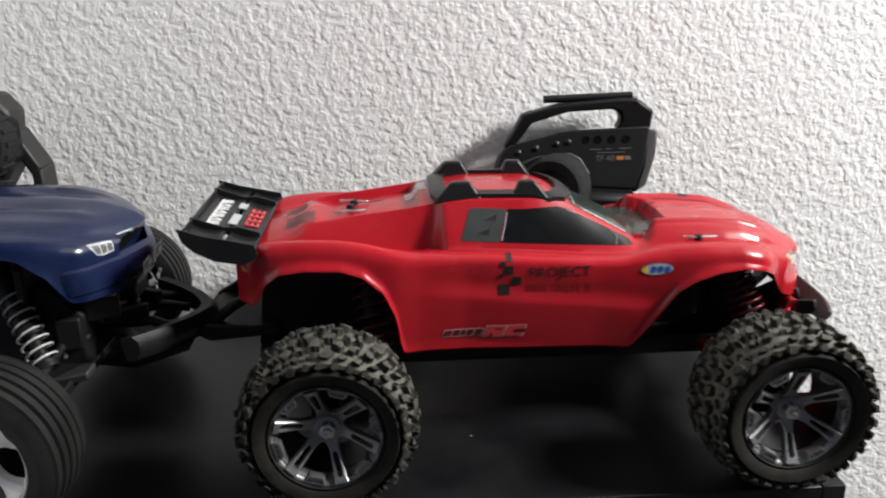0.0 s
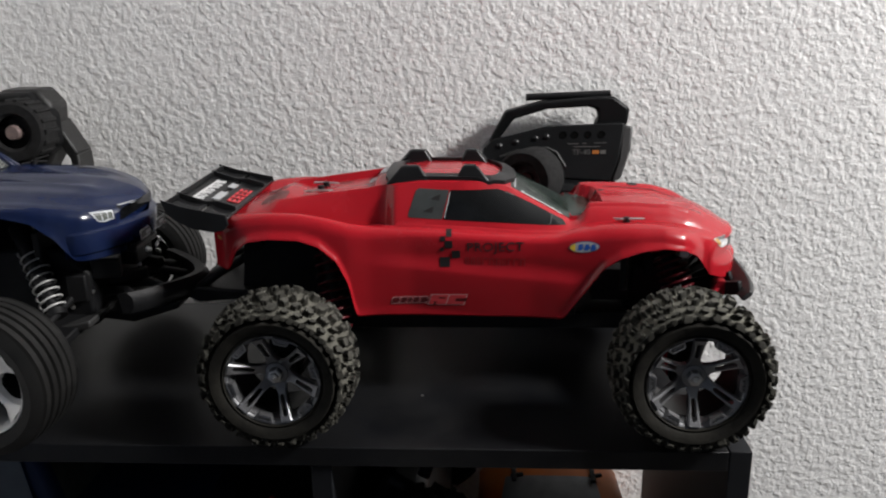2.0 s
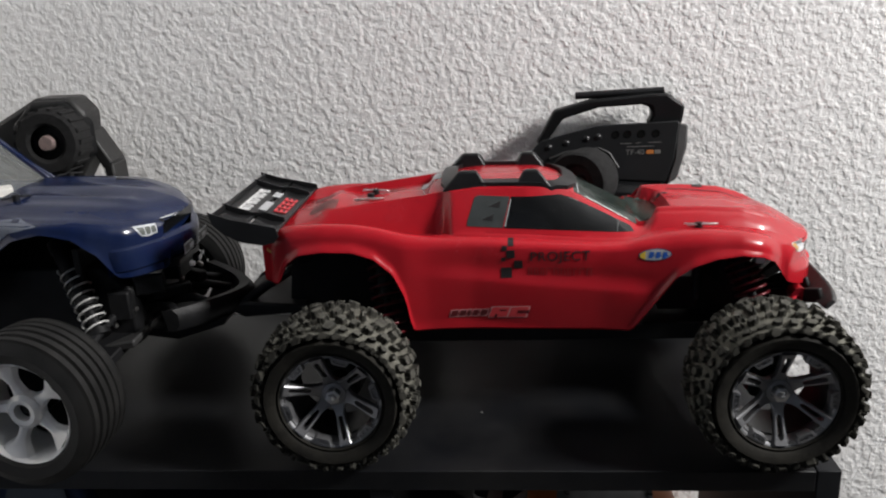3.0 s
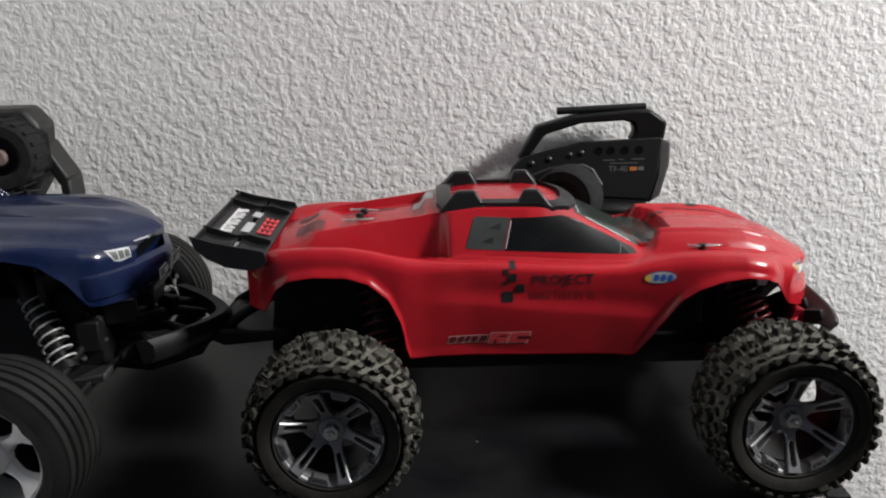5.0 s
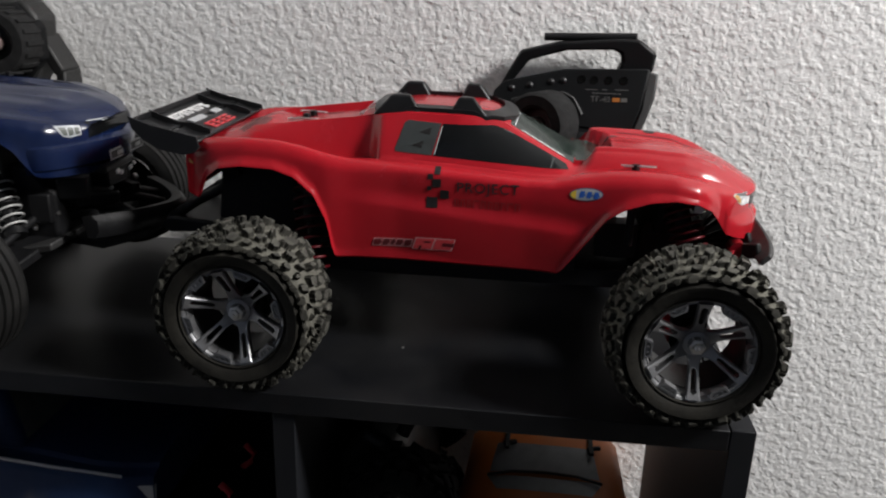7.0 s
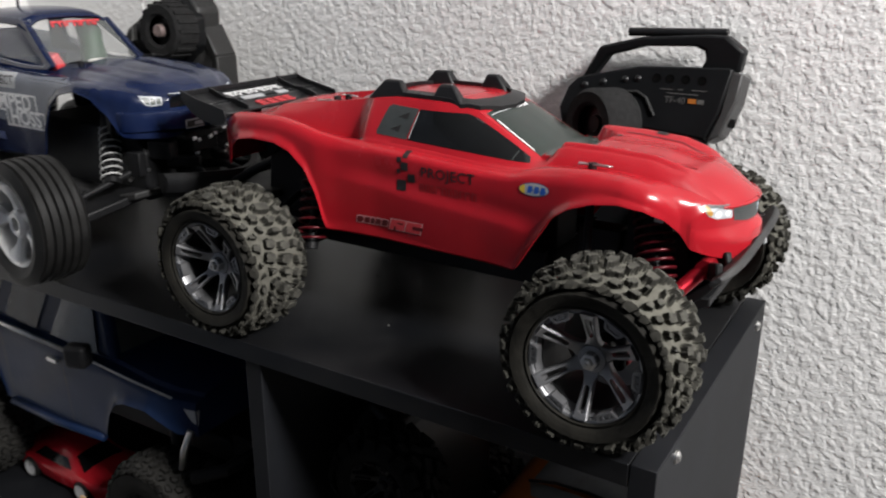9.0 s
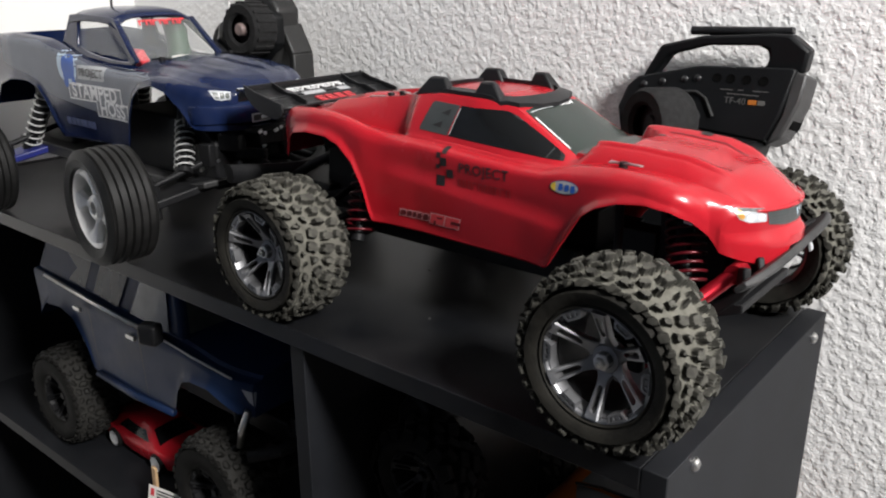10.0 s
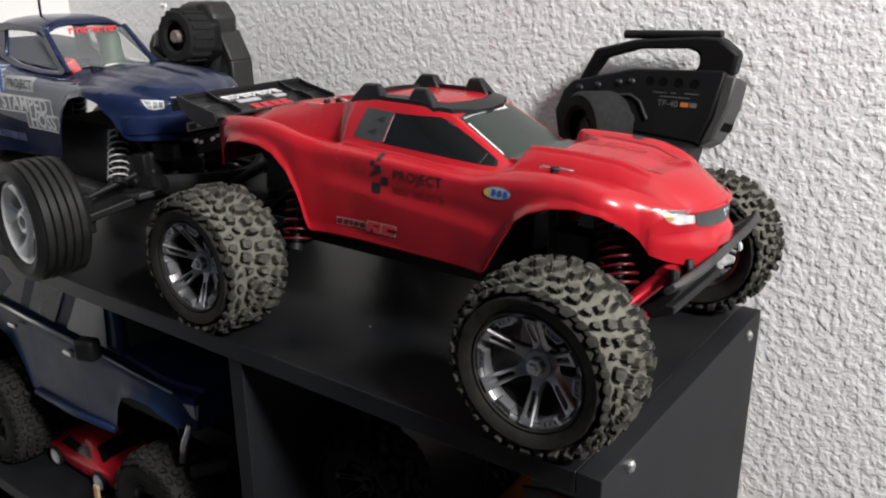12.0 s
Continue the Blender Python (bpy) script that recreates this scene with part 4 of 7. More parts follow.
for z in (0.1170, 0.1190, 0.1210, 0.1230, 0.1250):
    red.part("grille_bar", red.patch([(RED_Y - 0.0262, z), (RED_Y + 0.0262, z), (RED_Y + 0.0264, z + 0.0009), (RED_Y - 0.0264, z + 0.0009)], (0, 0, 0), BACK, UP, 0.003, 0.0013), LOUVRE_GREY, parent=grille)
for a, b in ((-0.0022, 0.1222), (0.0022, 0.1222), (0.0, 0.1195)):
    red.part("grille_mark", red.patch([(RED_Y + a - 0.0013, b), (RED_Y + a, b - 0.0016), (RED_Y + a + 0.0013, b), (RED_Y + a, b + 0.0016)], (0, 0, 0), BACK, UP, 0.004, 0.0017), DECAL_PALE, parent=grille)

# bonnet: shade of post holes and grooves painted as dark patches; body clips
for x, y, w in ((-0.0920, 0.0213, 0.0085), (-0.0633, 0.0325, 0.0085), (-0.0700, -0.020, 0.0060), (-0.0520, -0.0235, 0.0050)):
    red_top("post_hole_shade", [(x + a, y + b) for a, b in stadium(w, 0.0046, None, 6)], DECAL_BLACK if w > 0.007 else DECAL_DIM, "", 0.0006)
for s in (-1, 1):
    red_top("bonnet_groove_shade", [(-0.088, s * 0.0285), (-0.048, s * 0.0265), (-0.030, s * 0.0215), (-0.0305, s * 0.0203), (-0.048, s * 0.0253), (-0.088, s * 0.0275)], DECAL_DARK_RED, "", 0.0005)


def body_clip(x, y, z, turn):
    bm = bmesh.new()
    m = pose(x, y, z, 0, 0, turn)
    tube(bm, [m @ Vector(p) for p in ((-0.010, 0.0022, 0.0006), (-0.004, 0.0008, 0.0006), (0.0, 0.0022, 0.0010), (0.004, 0.0012, 0.0006), (0.010, 0.0004, 0.0006), (0.0125, -0.0012, 0.0008),
                                      (0.010, -0.0022, 0.0008), (0.004, -0.0012, 0.0006), (0.0, -0.0022, 0.001), (-0.004, -0.0012, 0.0006), (-0.009, -0.003, 0.0008))], 0.0006, 6)
    return red.part("body_clip", bm, STEEL, "bent wire body clip", smooth=True)


def body_post(x, y, z0, z1):
    bm = bmesh.new()
    rod(bm, (x, y, z0), (x, y, z1), 0.0028)
    return crisp(red.part("body_post", bm, BLACK_PLASTIC), 40, 0.0004)


for s in (-1, 1):
    body_post(-0.0805, RED_Y + s * 0.052, 0.09, 0.1468)
    body_clip(-0.0800, RED_Y + s * 0.052, 0.1450, 3)
body_post(-0.3180, RED_Y - 0.004, 0.10, 0.1620)
body_post(-0.3160, RED_Y + 0.008, 0.10, 0.1620)
body_clip(-0.3195, RED_Y - 0.014, 0.1590, 15)
body_clip(-0.3170, RED_Y + 0.009, 0.1605, -10)
for x, y, w, d in ((-0.352, -0.018, 0.020, 0.022), (-0.357, 0.010, 0.014, 0.016), (-0.300, 0.012, 0.014, 0.006)):
    red_top("rubbed_patch", [(x + a, y + b) for a, b in stadium(w, d, 0.003, 3)], DECAL_SCUFF, "worn grey rubbed patch")
red_top("foil_patch", [(-0.279, -0.002), (-0.264, -0.004), (-0.264, 0.020), (-0.279, 0.016)], LAMP_LENS, "silver foil patch", 0.0006)

# roof rack: a black ring on the roof with four raised corner blocks
ring_out = [(x, RED_Y + y) for x, y in ((-0.262, -0.026), (-0.258, -0.0385), (-0.182, -0.0400), (-0.170, -0.0345), (-0.1625, -0.018), (-0.1605, 0.0), (-0.1625, 0.018), (-0.170, 0.0345), (-0.182, 0.0400), (-0.258, 0.0385), (-0.262, 0.026))]
ring_in = [(x, RED_Y + y) for x, y in ((-0.251, -0.024), (-0.247, -0.0310), (-0.184, -0.0320), (-0.178, -0.0275), (-0.1725, -0.014), (-0.1712, 0.0), (-0.1725, 0.014), (-0.178, 0.0275), (-0.184, 0.0320), (-0.247, 0.0310), (-0.251, 0.024))]


def roof_at(x, y, lift):
    hit = red.tree.ray_cast(Vector((x, y, 0.3)), Vector((0, 0, -1)))[0]
    return Vector((x, y, hit.z + lift))


def fine_ring(line, n=9):
    out = []
    for (x0, y0), (x1, y1) in zip(line, line[1:] + line[:1]):
        out += [(x0 + (x1 - x0) * k / n, y0 + (y1 - y0) * k / n) for k in range(n)]
    return out


bm = bmesh.new()
rings = []
for line, lift in ((ring_out, 0.0002), (ring_out, 0.0030), (ring_in, 0.0030), (ring_in, 0.0002)):
    rings.append([bm.verts.new(roof_at(x, y, lift)) for x, y in fine_ring(line)])
n = len(rings[0])
for a, b in zip(rings, rings[1:]):
    for i in range(n):
        bm.faces.new((a[i], a[(i + 1) % n], b[(i + 1) % n], b[i]))
bmesh.ops.recalc_face_normals(bm, faces=bm.faces[:])
rack = crisp(red.part("roof_rack", bm, SATIN_BLACK, "black moulded roof rack"), 40)
for b0, b1, t0, t1 in ((-0.2614, -0.2255, -0.2475, -0.2358), (-0.2095, -0.1800, -0.2010, -0.1922)):
    for s in (-1, 1):
        bm = bmesh.new()
        z0 = R_TOP((t0 + t1) / 2) - 0.0050
        y0, y1 = RED_Y + s * 0.0285, RED_Y + s * 0.0405
        base = [(b0 + 0.002, y0), (b1 - 0.002, y0), (b1, y1), (b0, y1)]
        top = [(t0, RED_Y + s * 0.0300), (t1, RED_Y + s * 0.0300), (t1 + 0.001, RED_Y + s * 0.0365), (t0 - 0.001, RED_Y + s * 0.0365)]
        a = [bm.verts.new((x, y, z0)) for x, y in base]
        b = [bm.verts.new((x, y, 0.1838)) for x, y in top]
        bm.faces.new(b)
        bm.faces.new(a[::-1])
        for i in range(4):
            bm.faces.new((a[i], a[(i + 1) % 4], b[(i + 1) % 4], b[i]))
        bmesh.ops.recalc_face_normals(bm, faces=bm.faces[:])
        crisp(red.part("rack_block", bm, SATIN_BLACK, parent=rack), 30, 0.0018, 4)

# rear wing: two blades with a slot between them, under upright fins
WING_Y = -0.0122


def wing_z(x):
    return 0.1530 + (-0.381 - x) * 0.235


def wing_blade(name, x0, x1, half, label=""):
    bm = bmesh.new()
    sheet(bm, [[(x, WING_Y + y, wing_z(x) - 0.0016 * math.sin((x - x0) / (x1 - x0) * math.pi)) for x in np.linspace(x0, x1, 9)] for y in np.linspace(-half, half, 9)])
    return thick(red.part(name, bm, SATIN_BLACK, label, smooth=True), 0.0018)


wing = wing_blade("wing", -0.421, -0.3985, 0.0665, "black rear wing with fins and white marks")
front_blade = wing_blade("front_blade", -0.3955, -0.3760, 0.0665)
front_blade.parent = wing
for y in (-0.0680, -0.041, 0.041, 0.0680):
    bm = bmesh.new()
    end = abs(y) > 0.05
    if end:
        outline = [(-0.424, wing_z(-0.424) + 0.0035), (-0.408, wing_z(-0.408) + 0.0022), (-0.376, wing_z(-0.376) + 0.0030), (-0.3745, wing_z(-0.376) - 0.004), (-0.378, wing_z(-0.378) - 0.0085),
                   (-0.386, wing_z(-0.386) - 0.0125), (-0.402, wing_z(-0.402) - 0.0135), (-0.414, wing_z(-0.414) - 0.0100), (-0.421, wing_z(-0.421) - 0.0050)]
    else:
        outline = [(-0.4215, wing_z(-0.4215) + 0.0042), (-0.400, wing_z(-0.400) + 0.0018), (-0.390, wing_z(-0.390) + 0.0040), (-0.3765, wing_z(-0.3765) + 0.0030), (-0.3765, wing_z(-0.3765) - 0.003), (-0.4215, wing_z(-0.4215) - 0.003)]
    prism(bm, outline, WING_Y + y - 0.0009, WING_Y + y + 0.0009)
    crisp(red.part("end_plate" if end else "fin", bm, SATIN_BLACK, parent=wing), 30, 0.0004)
bm = bmesh.new()
box(bm, (-0.420, WING_Y, wing_z(-0.420) + 0.0016), (0.0012, 0.134, 0.0040))
crisp(red.part("rear_lip", bm, SATIN_BLACK, parent=wing), 30, 0.0003)
tilt = Matrix.Rotation(math.atan(0.235), 4, "Y")
# a run of white strokes on the rear blade
for k in range(7):
    bm = bmesh.new()
    y = WING_Y - 0.0300 + 0.0092 * k
    for dx, dy, sx, sy, a in ((0.0, 0.0, 0.0090, 0.0013, 22), (-0.0034, 0.0028, 0.0013, 0.0062, -6), (0.0004, 0.0042, 0.0072, 0.0013, -34 if k % 2 else 30)):
        box(bm, (-0.4095 + dx, y + dy, wing_z(-0.4095 + dx) - 0.0006), (sx, sy, 0.0006), tilt @ Matrix.Rotation(radians(a), 4, "Z"))
    red.part("brand_mark", bm, DECAL_WHITE, parent=wing)
for y, w in ((-0.015, 0.024), (0.020, 0.013)):
    bm = bmesh.new()
    box(bm, (-0.3970, WING_Y + y, wing_z(-0.397) + 0.0003), (0.0058, w, 0.0008), tilt)
    red.part("pale_panel", bm, DECAL_GREY, parent=wing)
for k in range(4):
    bm = bmesh.new()
    y = WING_Y - 0.0160 + 0.0108 * k
    for dx, sx, sy, dy in ((-0.0034, 0.0018, 0.0085, 0), (0.0004, 0.0016, 0.007, 0), (0.0040, 0.0016, 0.0085, 0), (0.0, 0.009, 0.0020, -0.003)):
        box(bm, (-0.3860 + dx, y + dy, wing_z(-0.3860 + dx) - 0.0008), (sx, sy, 0.0006), tilt)
    red.part("red_mark", bm, DECAL_RED, parent=wing)
for y in (-0.022, 0.022):
    bm = bmesh.new()
    prism(bm, [(-0.404, wing_z(-0.404) - 0.002), (-0.388, wing_z(-0.388) - 0.002), (-0.362, 0.118), (-0.372, 0.112)], WING_Y + y - 0.003, WING_Y + y + 0.003)
    crisp(red.part("wing_mount", bm, BLACK_PLASTIC), 30, 0.0006)

# chassis, bulkheads, drive and bumpers
bm = bmesh.new()
prism(bm, [(-0.385, 0.058), (-0.365, 0.050), (-0.030, 0.050), (-0.005, 0.060), (-0.005, 0.066), (-0.030, 0.064), (-0.365, 0.064), (-0.385, 0.066)], -0.042, 0.042)
chassis = crisp(red.part("chassis", bm, BLACK_PLASTIC, "black chassis tub"), 30, 0.001)
bm = bmesh.new()
for s in (-1, 1):
    prism(bm, [(-0.30, 0.064), (-0.115, 0.064), (-0.115, 0.078), (-0.30, 0.078)], s * 0.046 - 0.003, s * 0.046 + 0.003)
crisp(red.part("side_rail", bm, BLACK_PLASTIC), 30, 0.001)
# The rear gearbox has added bulk that blocks light and darkens its arch.
for x0, x1, z1 in ((-0.388, -0.285, 0.136), (-0.075, -0.020, 0.098)):
    bm = bmesh.new()
    prism(bm, [(x0, 0.06), (x1, 0.06), (x1 - 0.006, z1), (x0 + 0.008, z1)], -0.026, 0.026)
    crisp(red.part("gearbox", bm, BLACK_PLASTIC), 30, 0.002)
for x in (-0.310, -0.058):
    bm = bmesh.new()
    prism(bm, [(x - 0.003, 0.094), (x + 0.003, 0.094), (x + 0.003, 0.130), (x - 0.003, 0.130)], -0.044, 0.044)
    crisp(red.part("shock_tower", bm, BLACK_PLASTIC), 30, 0.0008)
bm = bmesh.new()
rod(bm, (-0.29, -0.012, 0.083), (-0.245, -0.012, 0.083), 0.018, seg=24)
crisp(red.part("motor", bm, SATIN_BLACK), 30, 0.001)
bm = bmesh.new()
box(bm, (-0.180, 0.012, 0.080), (0.110, 0.040, 0.030))
crisp(red.part("battery", bm, SATIN_BLACK), 30, 0.002)
bm = bmesh.new()
box(bm, (-0.085, -0.02, 0.082), (0.030, 0.018, 0.026))
crisp(red.part("servo", bm, SATIN_BLACK), 30, 0.001)
WHEEL_R, WHEEL_HALF, RIM_R = 0.0565, 0.0280, 0.0326
R_AXLES = ((-0.331, 0.8), (-0.0435, 2.1))
for (x, _), inner in zip(R_AXLES, (-0.328, -0.046)):
    for s in (-1, 1):
        bm = bmesh.new()
        rod(bm, (x, s * 0.024, 0.064), (x, s * 0.118, 0.0545), 0.0042)
        rod(bm, (x, s * 0.092, 0.0565), (x, s * 0.125, 0.0555), 0.0075)
        crisp(red.part("drive_shaft", bm, SATIN_BLACK))
        front = x > -0.2
        bm = bmesh.new()
        rows = [(-0.026, 0.024, 0.059), (0.026, 0.024, 0.059), (0.012, 0.112, 0.046), (-0.012, 0.112, 0.046)]
        lo = [bm.verts.new((x + a, s * b, c - 0.004)) for a, b, c in rows]
        hi = [bm.verts.new((x + a, s * b, c + 0.004)) for a, b, c in rows]
        bm.faces.new(lo)
        bm.faces.new(hi)
        for i in range(4):
            bm.faces.new((lo[i], lo[(i + 1) % 4], hi[(i + 1) % 4], hi[i]))
        bmesh.ops.recalc_face_normals(bm, faces=bm.faces[:])
        crisp(red.part("lower_arm", bm, RED_METAL if front else BLACK_PLASTIC, "red anodised suspension arm" if front else ""), 30, 0.0015)
        if not front:
            bm = bmesh.new()
            rod(bm, (x - 0.012, s * 0.036, 0.083), (x + 0.006, s * 0.108, 0.070), 0.0028)
            crisp(red.part("link", bm, BLACK_PLASTIC))
        bm = bmesh.new()
        box(bm, (x, s * 0.110, 0.0565), (0.022, 0.014, 0.034))
        crisp(red.part("hub_carrier", bm, BLACK_PLASTIC), 30, 0.003)
        mid = RED_Y
        if front:
            shock(red, (-0.0330, mid + s * 0.052, 0.074), (-0.0500, mid + s * 0.028, 0.128), 0.0115, RED_SPRING, BLACK_PLASTIC, "dark red coil spring", 9, 0.0011)
        else:
            shock(red, (x + 0.033, mid + s * 0.068, 0.055), (x + 0.022, mid + s * 0.036, 0.132), 0.0112, RED_SPRING, BLACK_PLASTIC, "dark red coil spring", 9, 0.0011)
carcass, lugs = treaded_tyre(WHEEL_R, WHEEL_HALF, RIM_R, 34, 0.0050, 11, 23, 116, 7)
truck_wheel = Wheel([("tyre", carcass, SIDE_RUBBER, "dusty black rubber tyre", 60), ("tread", lugs, [SHADED_RUBBER, DUSTY_LUG, GROOVE_DUST], "chunky dust-covered tread blocks", 24),
                     ("rim", spoked_rim(RIM_R, 0.0235, 6), BLACK_CHROME, "black chrome spoked rim", 30), ("rim_well_shade", rim_well_shade(RIM_R, 0.0235), SATIN_BLACK, "", 30), ("hub_nut", hub_nut(-0.0195), STEEL, "", 30)])
for x, spin in R_AXLES:
    for s in (-1, 1):
        truck_wheel.put(red, x, s * 0.127, WHEEL_R - 0.0008, math.degrees(spin), s)

# front bumper: a long bar on slotted fingers; rear bumper
bm = bmesh.new()
rows = []
for y in np.linspace(-0.083, 0.068, 31):
    k = abs(y + 0.0075) / 0.0755
    x = 0.0125 - 0.004 * k ** 4
    h = 0.0027 * (1 - 0.35 * k ** 10)
    z = 0.0925 + 0.006 * (y + 0.083) / 0.151
    # a flat plate that tips forward and up
    w = 0.0075 * (1 - 0.45 * k ** 8)
    section = [(-w, -0.6 * h), (-w + 0.001, -h), (w - 0.001, -h), (w, -0.6 * h), (w, 0.6 * h), (w - 0.001, h), (-w + 0.001, h), (-w, 0.6 * h), (-w, -0.6 * h)]
    rows.append([(x - 0.003 + 0.74 * a - 0.67 * b, y, z + 0.67 * a + 0.74 * b) for a, b in section])
grid = sheet(bm, rows)
for row in (grid[0], grid[-1]):
    bm.faces.new(row[:-1])
bmesh.ops.remove_doubles(bm, verts=bm.verts[:], dist=0.00002)
bmesh.ops.recalc_face_normals(bm, faces=bm.faces[:])
bumper = crisp(red.part("front_bumper", bm, SCUFFED_NYLON, "wide scuffed grey-black nylon bumper"), 40, 0.0006)
# flat fingers fan out from under the gearbox to the bar
for y0, y1 in ((-0.006, -0.070), (-0.004, -0.046), (-0.002, -0.022), (0.002, 0.010), (0.004, 0.034), (0.006, 0.056)):
    bm = bmesh.new()
    a, b = Vector((-0.030, RED_Y + y0, 0.074)), Vector((0.0045, y1, 0.0945))
    d = b - a
    turn = d.to_track_quat("X", "Z").to_matrix().to_4x4()
    box(bm, (a + b) / 2, (d.length, 0.0046, 0.0105), turn)
    crisp(red.part("bumper_finger", bm, BLACK_PLASTIC, parent=bumper), 30, 0.0012)
bm = bmesh.new()
prism(bm, [(-0.040, 0.056), (-0.018, 0.058), (-0.006, 0.070), (-0.001, 0.078), (-0.003, 0.081), (-0.010, 0.074), (-0.022, 0.064), (-0.040, 0.062)], RED_Y - 0.036, RED_Y + 0.036)
crisp(red.part("skid_plate", bm, BLACK_PLASTIC, "black front skid plate", parent=bumper), 30, 0.001)
bm = bmesh.new()
tube(bm, [(-0.0068, -0.0550, 0.0896), (-0.0110, -0.0580, 0.0860), (-0.0200, -0.0700, 0.0760), (-0.0330, -0.0940, 0.0620)], 0.0048, 10)
rod(bm, (-0.0066, -0.0600, 0.0905), (-0.0066, -0.0480, 0.0905), 0.0058)
crisp(red.part("red_link", bm, RED_METAL, "red anodised tie bar"), 40)
bm = bmesh.new()
prism(bm, [(0.0105, 0.0930), (0.0122, 0.0900), (0.0125, 0.0870), (0.0110, 0.0860), (0.0100, 0.0900)], 0.0225, 0.0265)
crisp(red.part("paper_tag", bm, DECAL_GREY, "small torn white tag", parent=bumper), 30, 0.0003)
bm = bmesh.new()
prism(bm, [(-0.0395, 0.1155), (-0.0340, 0.1150), (-0.0320, 0.1185), (-0.0355, 0.1215), (-0.0390, 0.1200)], -0.0605, -0.0597)
crisp(red.part("paper_tag", bm, DECAL_WHITE, "small torn white tag"), 30, 0.0003)
for y in (-0.026, 0.026):
    bm = bmesh.new()
    tube(bm, [(-0.425, y * 1.3, 0.078), (-0.405, y * 1.0, 0.092), (-0.382, y * 0.7, 0.104), (-0.362, y * 0.6, 0.104)], 0.0042, 8)
    red.part("rear_stay", bm, BLACK_PLASTIC, "black rear stay", smooth=True)
bm = bmesh.new()
prism(bm, [(-0.432, 0.076), (-0.420, 0.070), (-0.370, 0.074), (-0.370, 0.080), (-0.422, 0.083)], -0.038, 0.038)
crisp(red.part("rear_skid", bm, BLACK_PLASTIC, "black rear skid plate"), 30, 0.002)

# ---- the blue pickup truck ----
blue = Car("model_pickup", -0.66, 0.121, SHELF_Z, "dark blue radio-controlled pickup with ribbed chrome-rim front tyres", "model truck", "model trucks")

B_SIDE = curve([(-0.90, 0.068), (-0.82, 0.074), (-0.70, 0.0705), (-0.62, 0.070), (-0.54, 0.0735), (-0.50, 0.072), (-0.485, 0.068), (-0.472, 0.061), (-0.463, 0.048), (-0.459, 0.034)], 0.0025)
B_CREST = curve([(-0.90, 0.186), (-0.82, 0.1925), (-0.74, 0.189), (-0.70, 0.178), (-0.66, 0.170), (-0.60, 0.167), (-0.56, 0.1675), (-0.52, 0.1660), (-0.49, 0.1625), (-0.475, 0.1595), (-0.459, 0.154)], 0.006)
B_TOP = curve([(-0.90, 0.150), (-0.598, 0.150), (-0.593, 0.1745), (-0.56, 0.1745), (-0.52, 0.1725), (-0.49, 0.1695), (-0.473, 0.1655), (-0.464, 0.1615), (-0.459, 0.1565)], 0.002)
B_HEM = curve([(-0.90, 0.105), (-0.885, 0.116), (-0.865, 0.132), (-0.83, 0.1415), (-0.805, 0.1430), (-0.785, 0.1425), (-0.768, 0.1370), (-0.756, 0.122), (-0.746, 0.100), (-0.738, 0.088), (-0.735, 0.086), (-0.604, 0.090), (-0.600, 0.098),
               (-0.5935, 0.116), (-0.577, 0.142), (-0.56, 0.1535), (-0.538, 0.158), (-0.514, 0.153), (-0.494, 0.141), (-0.486, 0.130), (-0.480, 0.1215), (-0.459, 0.119)], 0.0012)


def blue_nose(x, y):
    """The nose bows back towards its corners."""
    return x - (0.015 if y > 0 else 0.0115) * ease((x + 0.53) / 0.06) * clamp01(abs(y) / 0.045)


def blue_section(x):
    hem, crest, top, side = B_HEM(x), B_CREST(x), B_TOP(x), B_SIDE(x)
    hem = min(hem, crest - 0.008)
    z1 = max(crest - 0.010, hem + 0.002)
    pts = []
    arch = math.exp(-((x + 0.535) / 0.058) ** 4) + math.exp(-((x + 0.79) / 0.09) ** 4)
    for i in range(14):
        z = hem + (z1 - hem) * (i / 13) ** 1.3
        y = side - 0.005 * ((z1 - z) / 0.08) ** 2 + 0.003 * math.exp(-(z - hem) / 0.005) * min(1, arch)
        pts.append((y, z))
    y0 = pts[-1][0]
    for i in range(1, 6):
        a = radians(90 * i / 5)
        pts.append((y0 - 0.011 * (1 - math.cos(a)), z1 + (crest - z1) * math.sin(a)))
    y1 = pts[-1][0]
    cab = top < crest - 0.004
    stop = y1 - (0.004 if cab else 0.016)
    for i in range(1, 5):
        s = i / 4
        pts.append((y1 + (stop - y1) * s, crest + (top - crest - 0.001) * (0.5 - 0.5 * math.cos(math.pi * s))))
    fade = max(0.0, min(1.0, (-0.475 - x) / 0.02))
    for i in range(1, 25):
        s = 1 - i / 24
        y = stop * s
        ridge = 0.0016 * math.exp(-((y - 0.036 + 0.10 * (x + 0.585)) / 0.0050) ** 2) - 0.0022 * math.exp(-((y - 0.020) / 0.007) ** 2) * math.exp(-((x + 0.525) / 0.03) ** 2) + 0.0012 * math.exp(-(y / 0.008) ** 2)
        pts.append((y, top - 0.001 + (0.002 * (1 - s * s) + ridge * fade) * (0 if cab else 1)))
    return pts


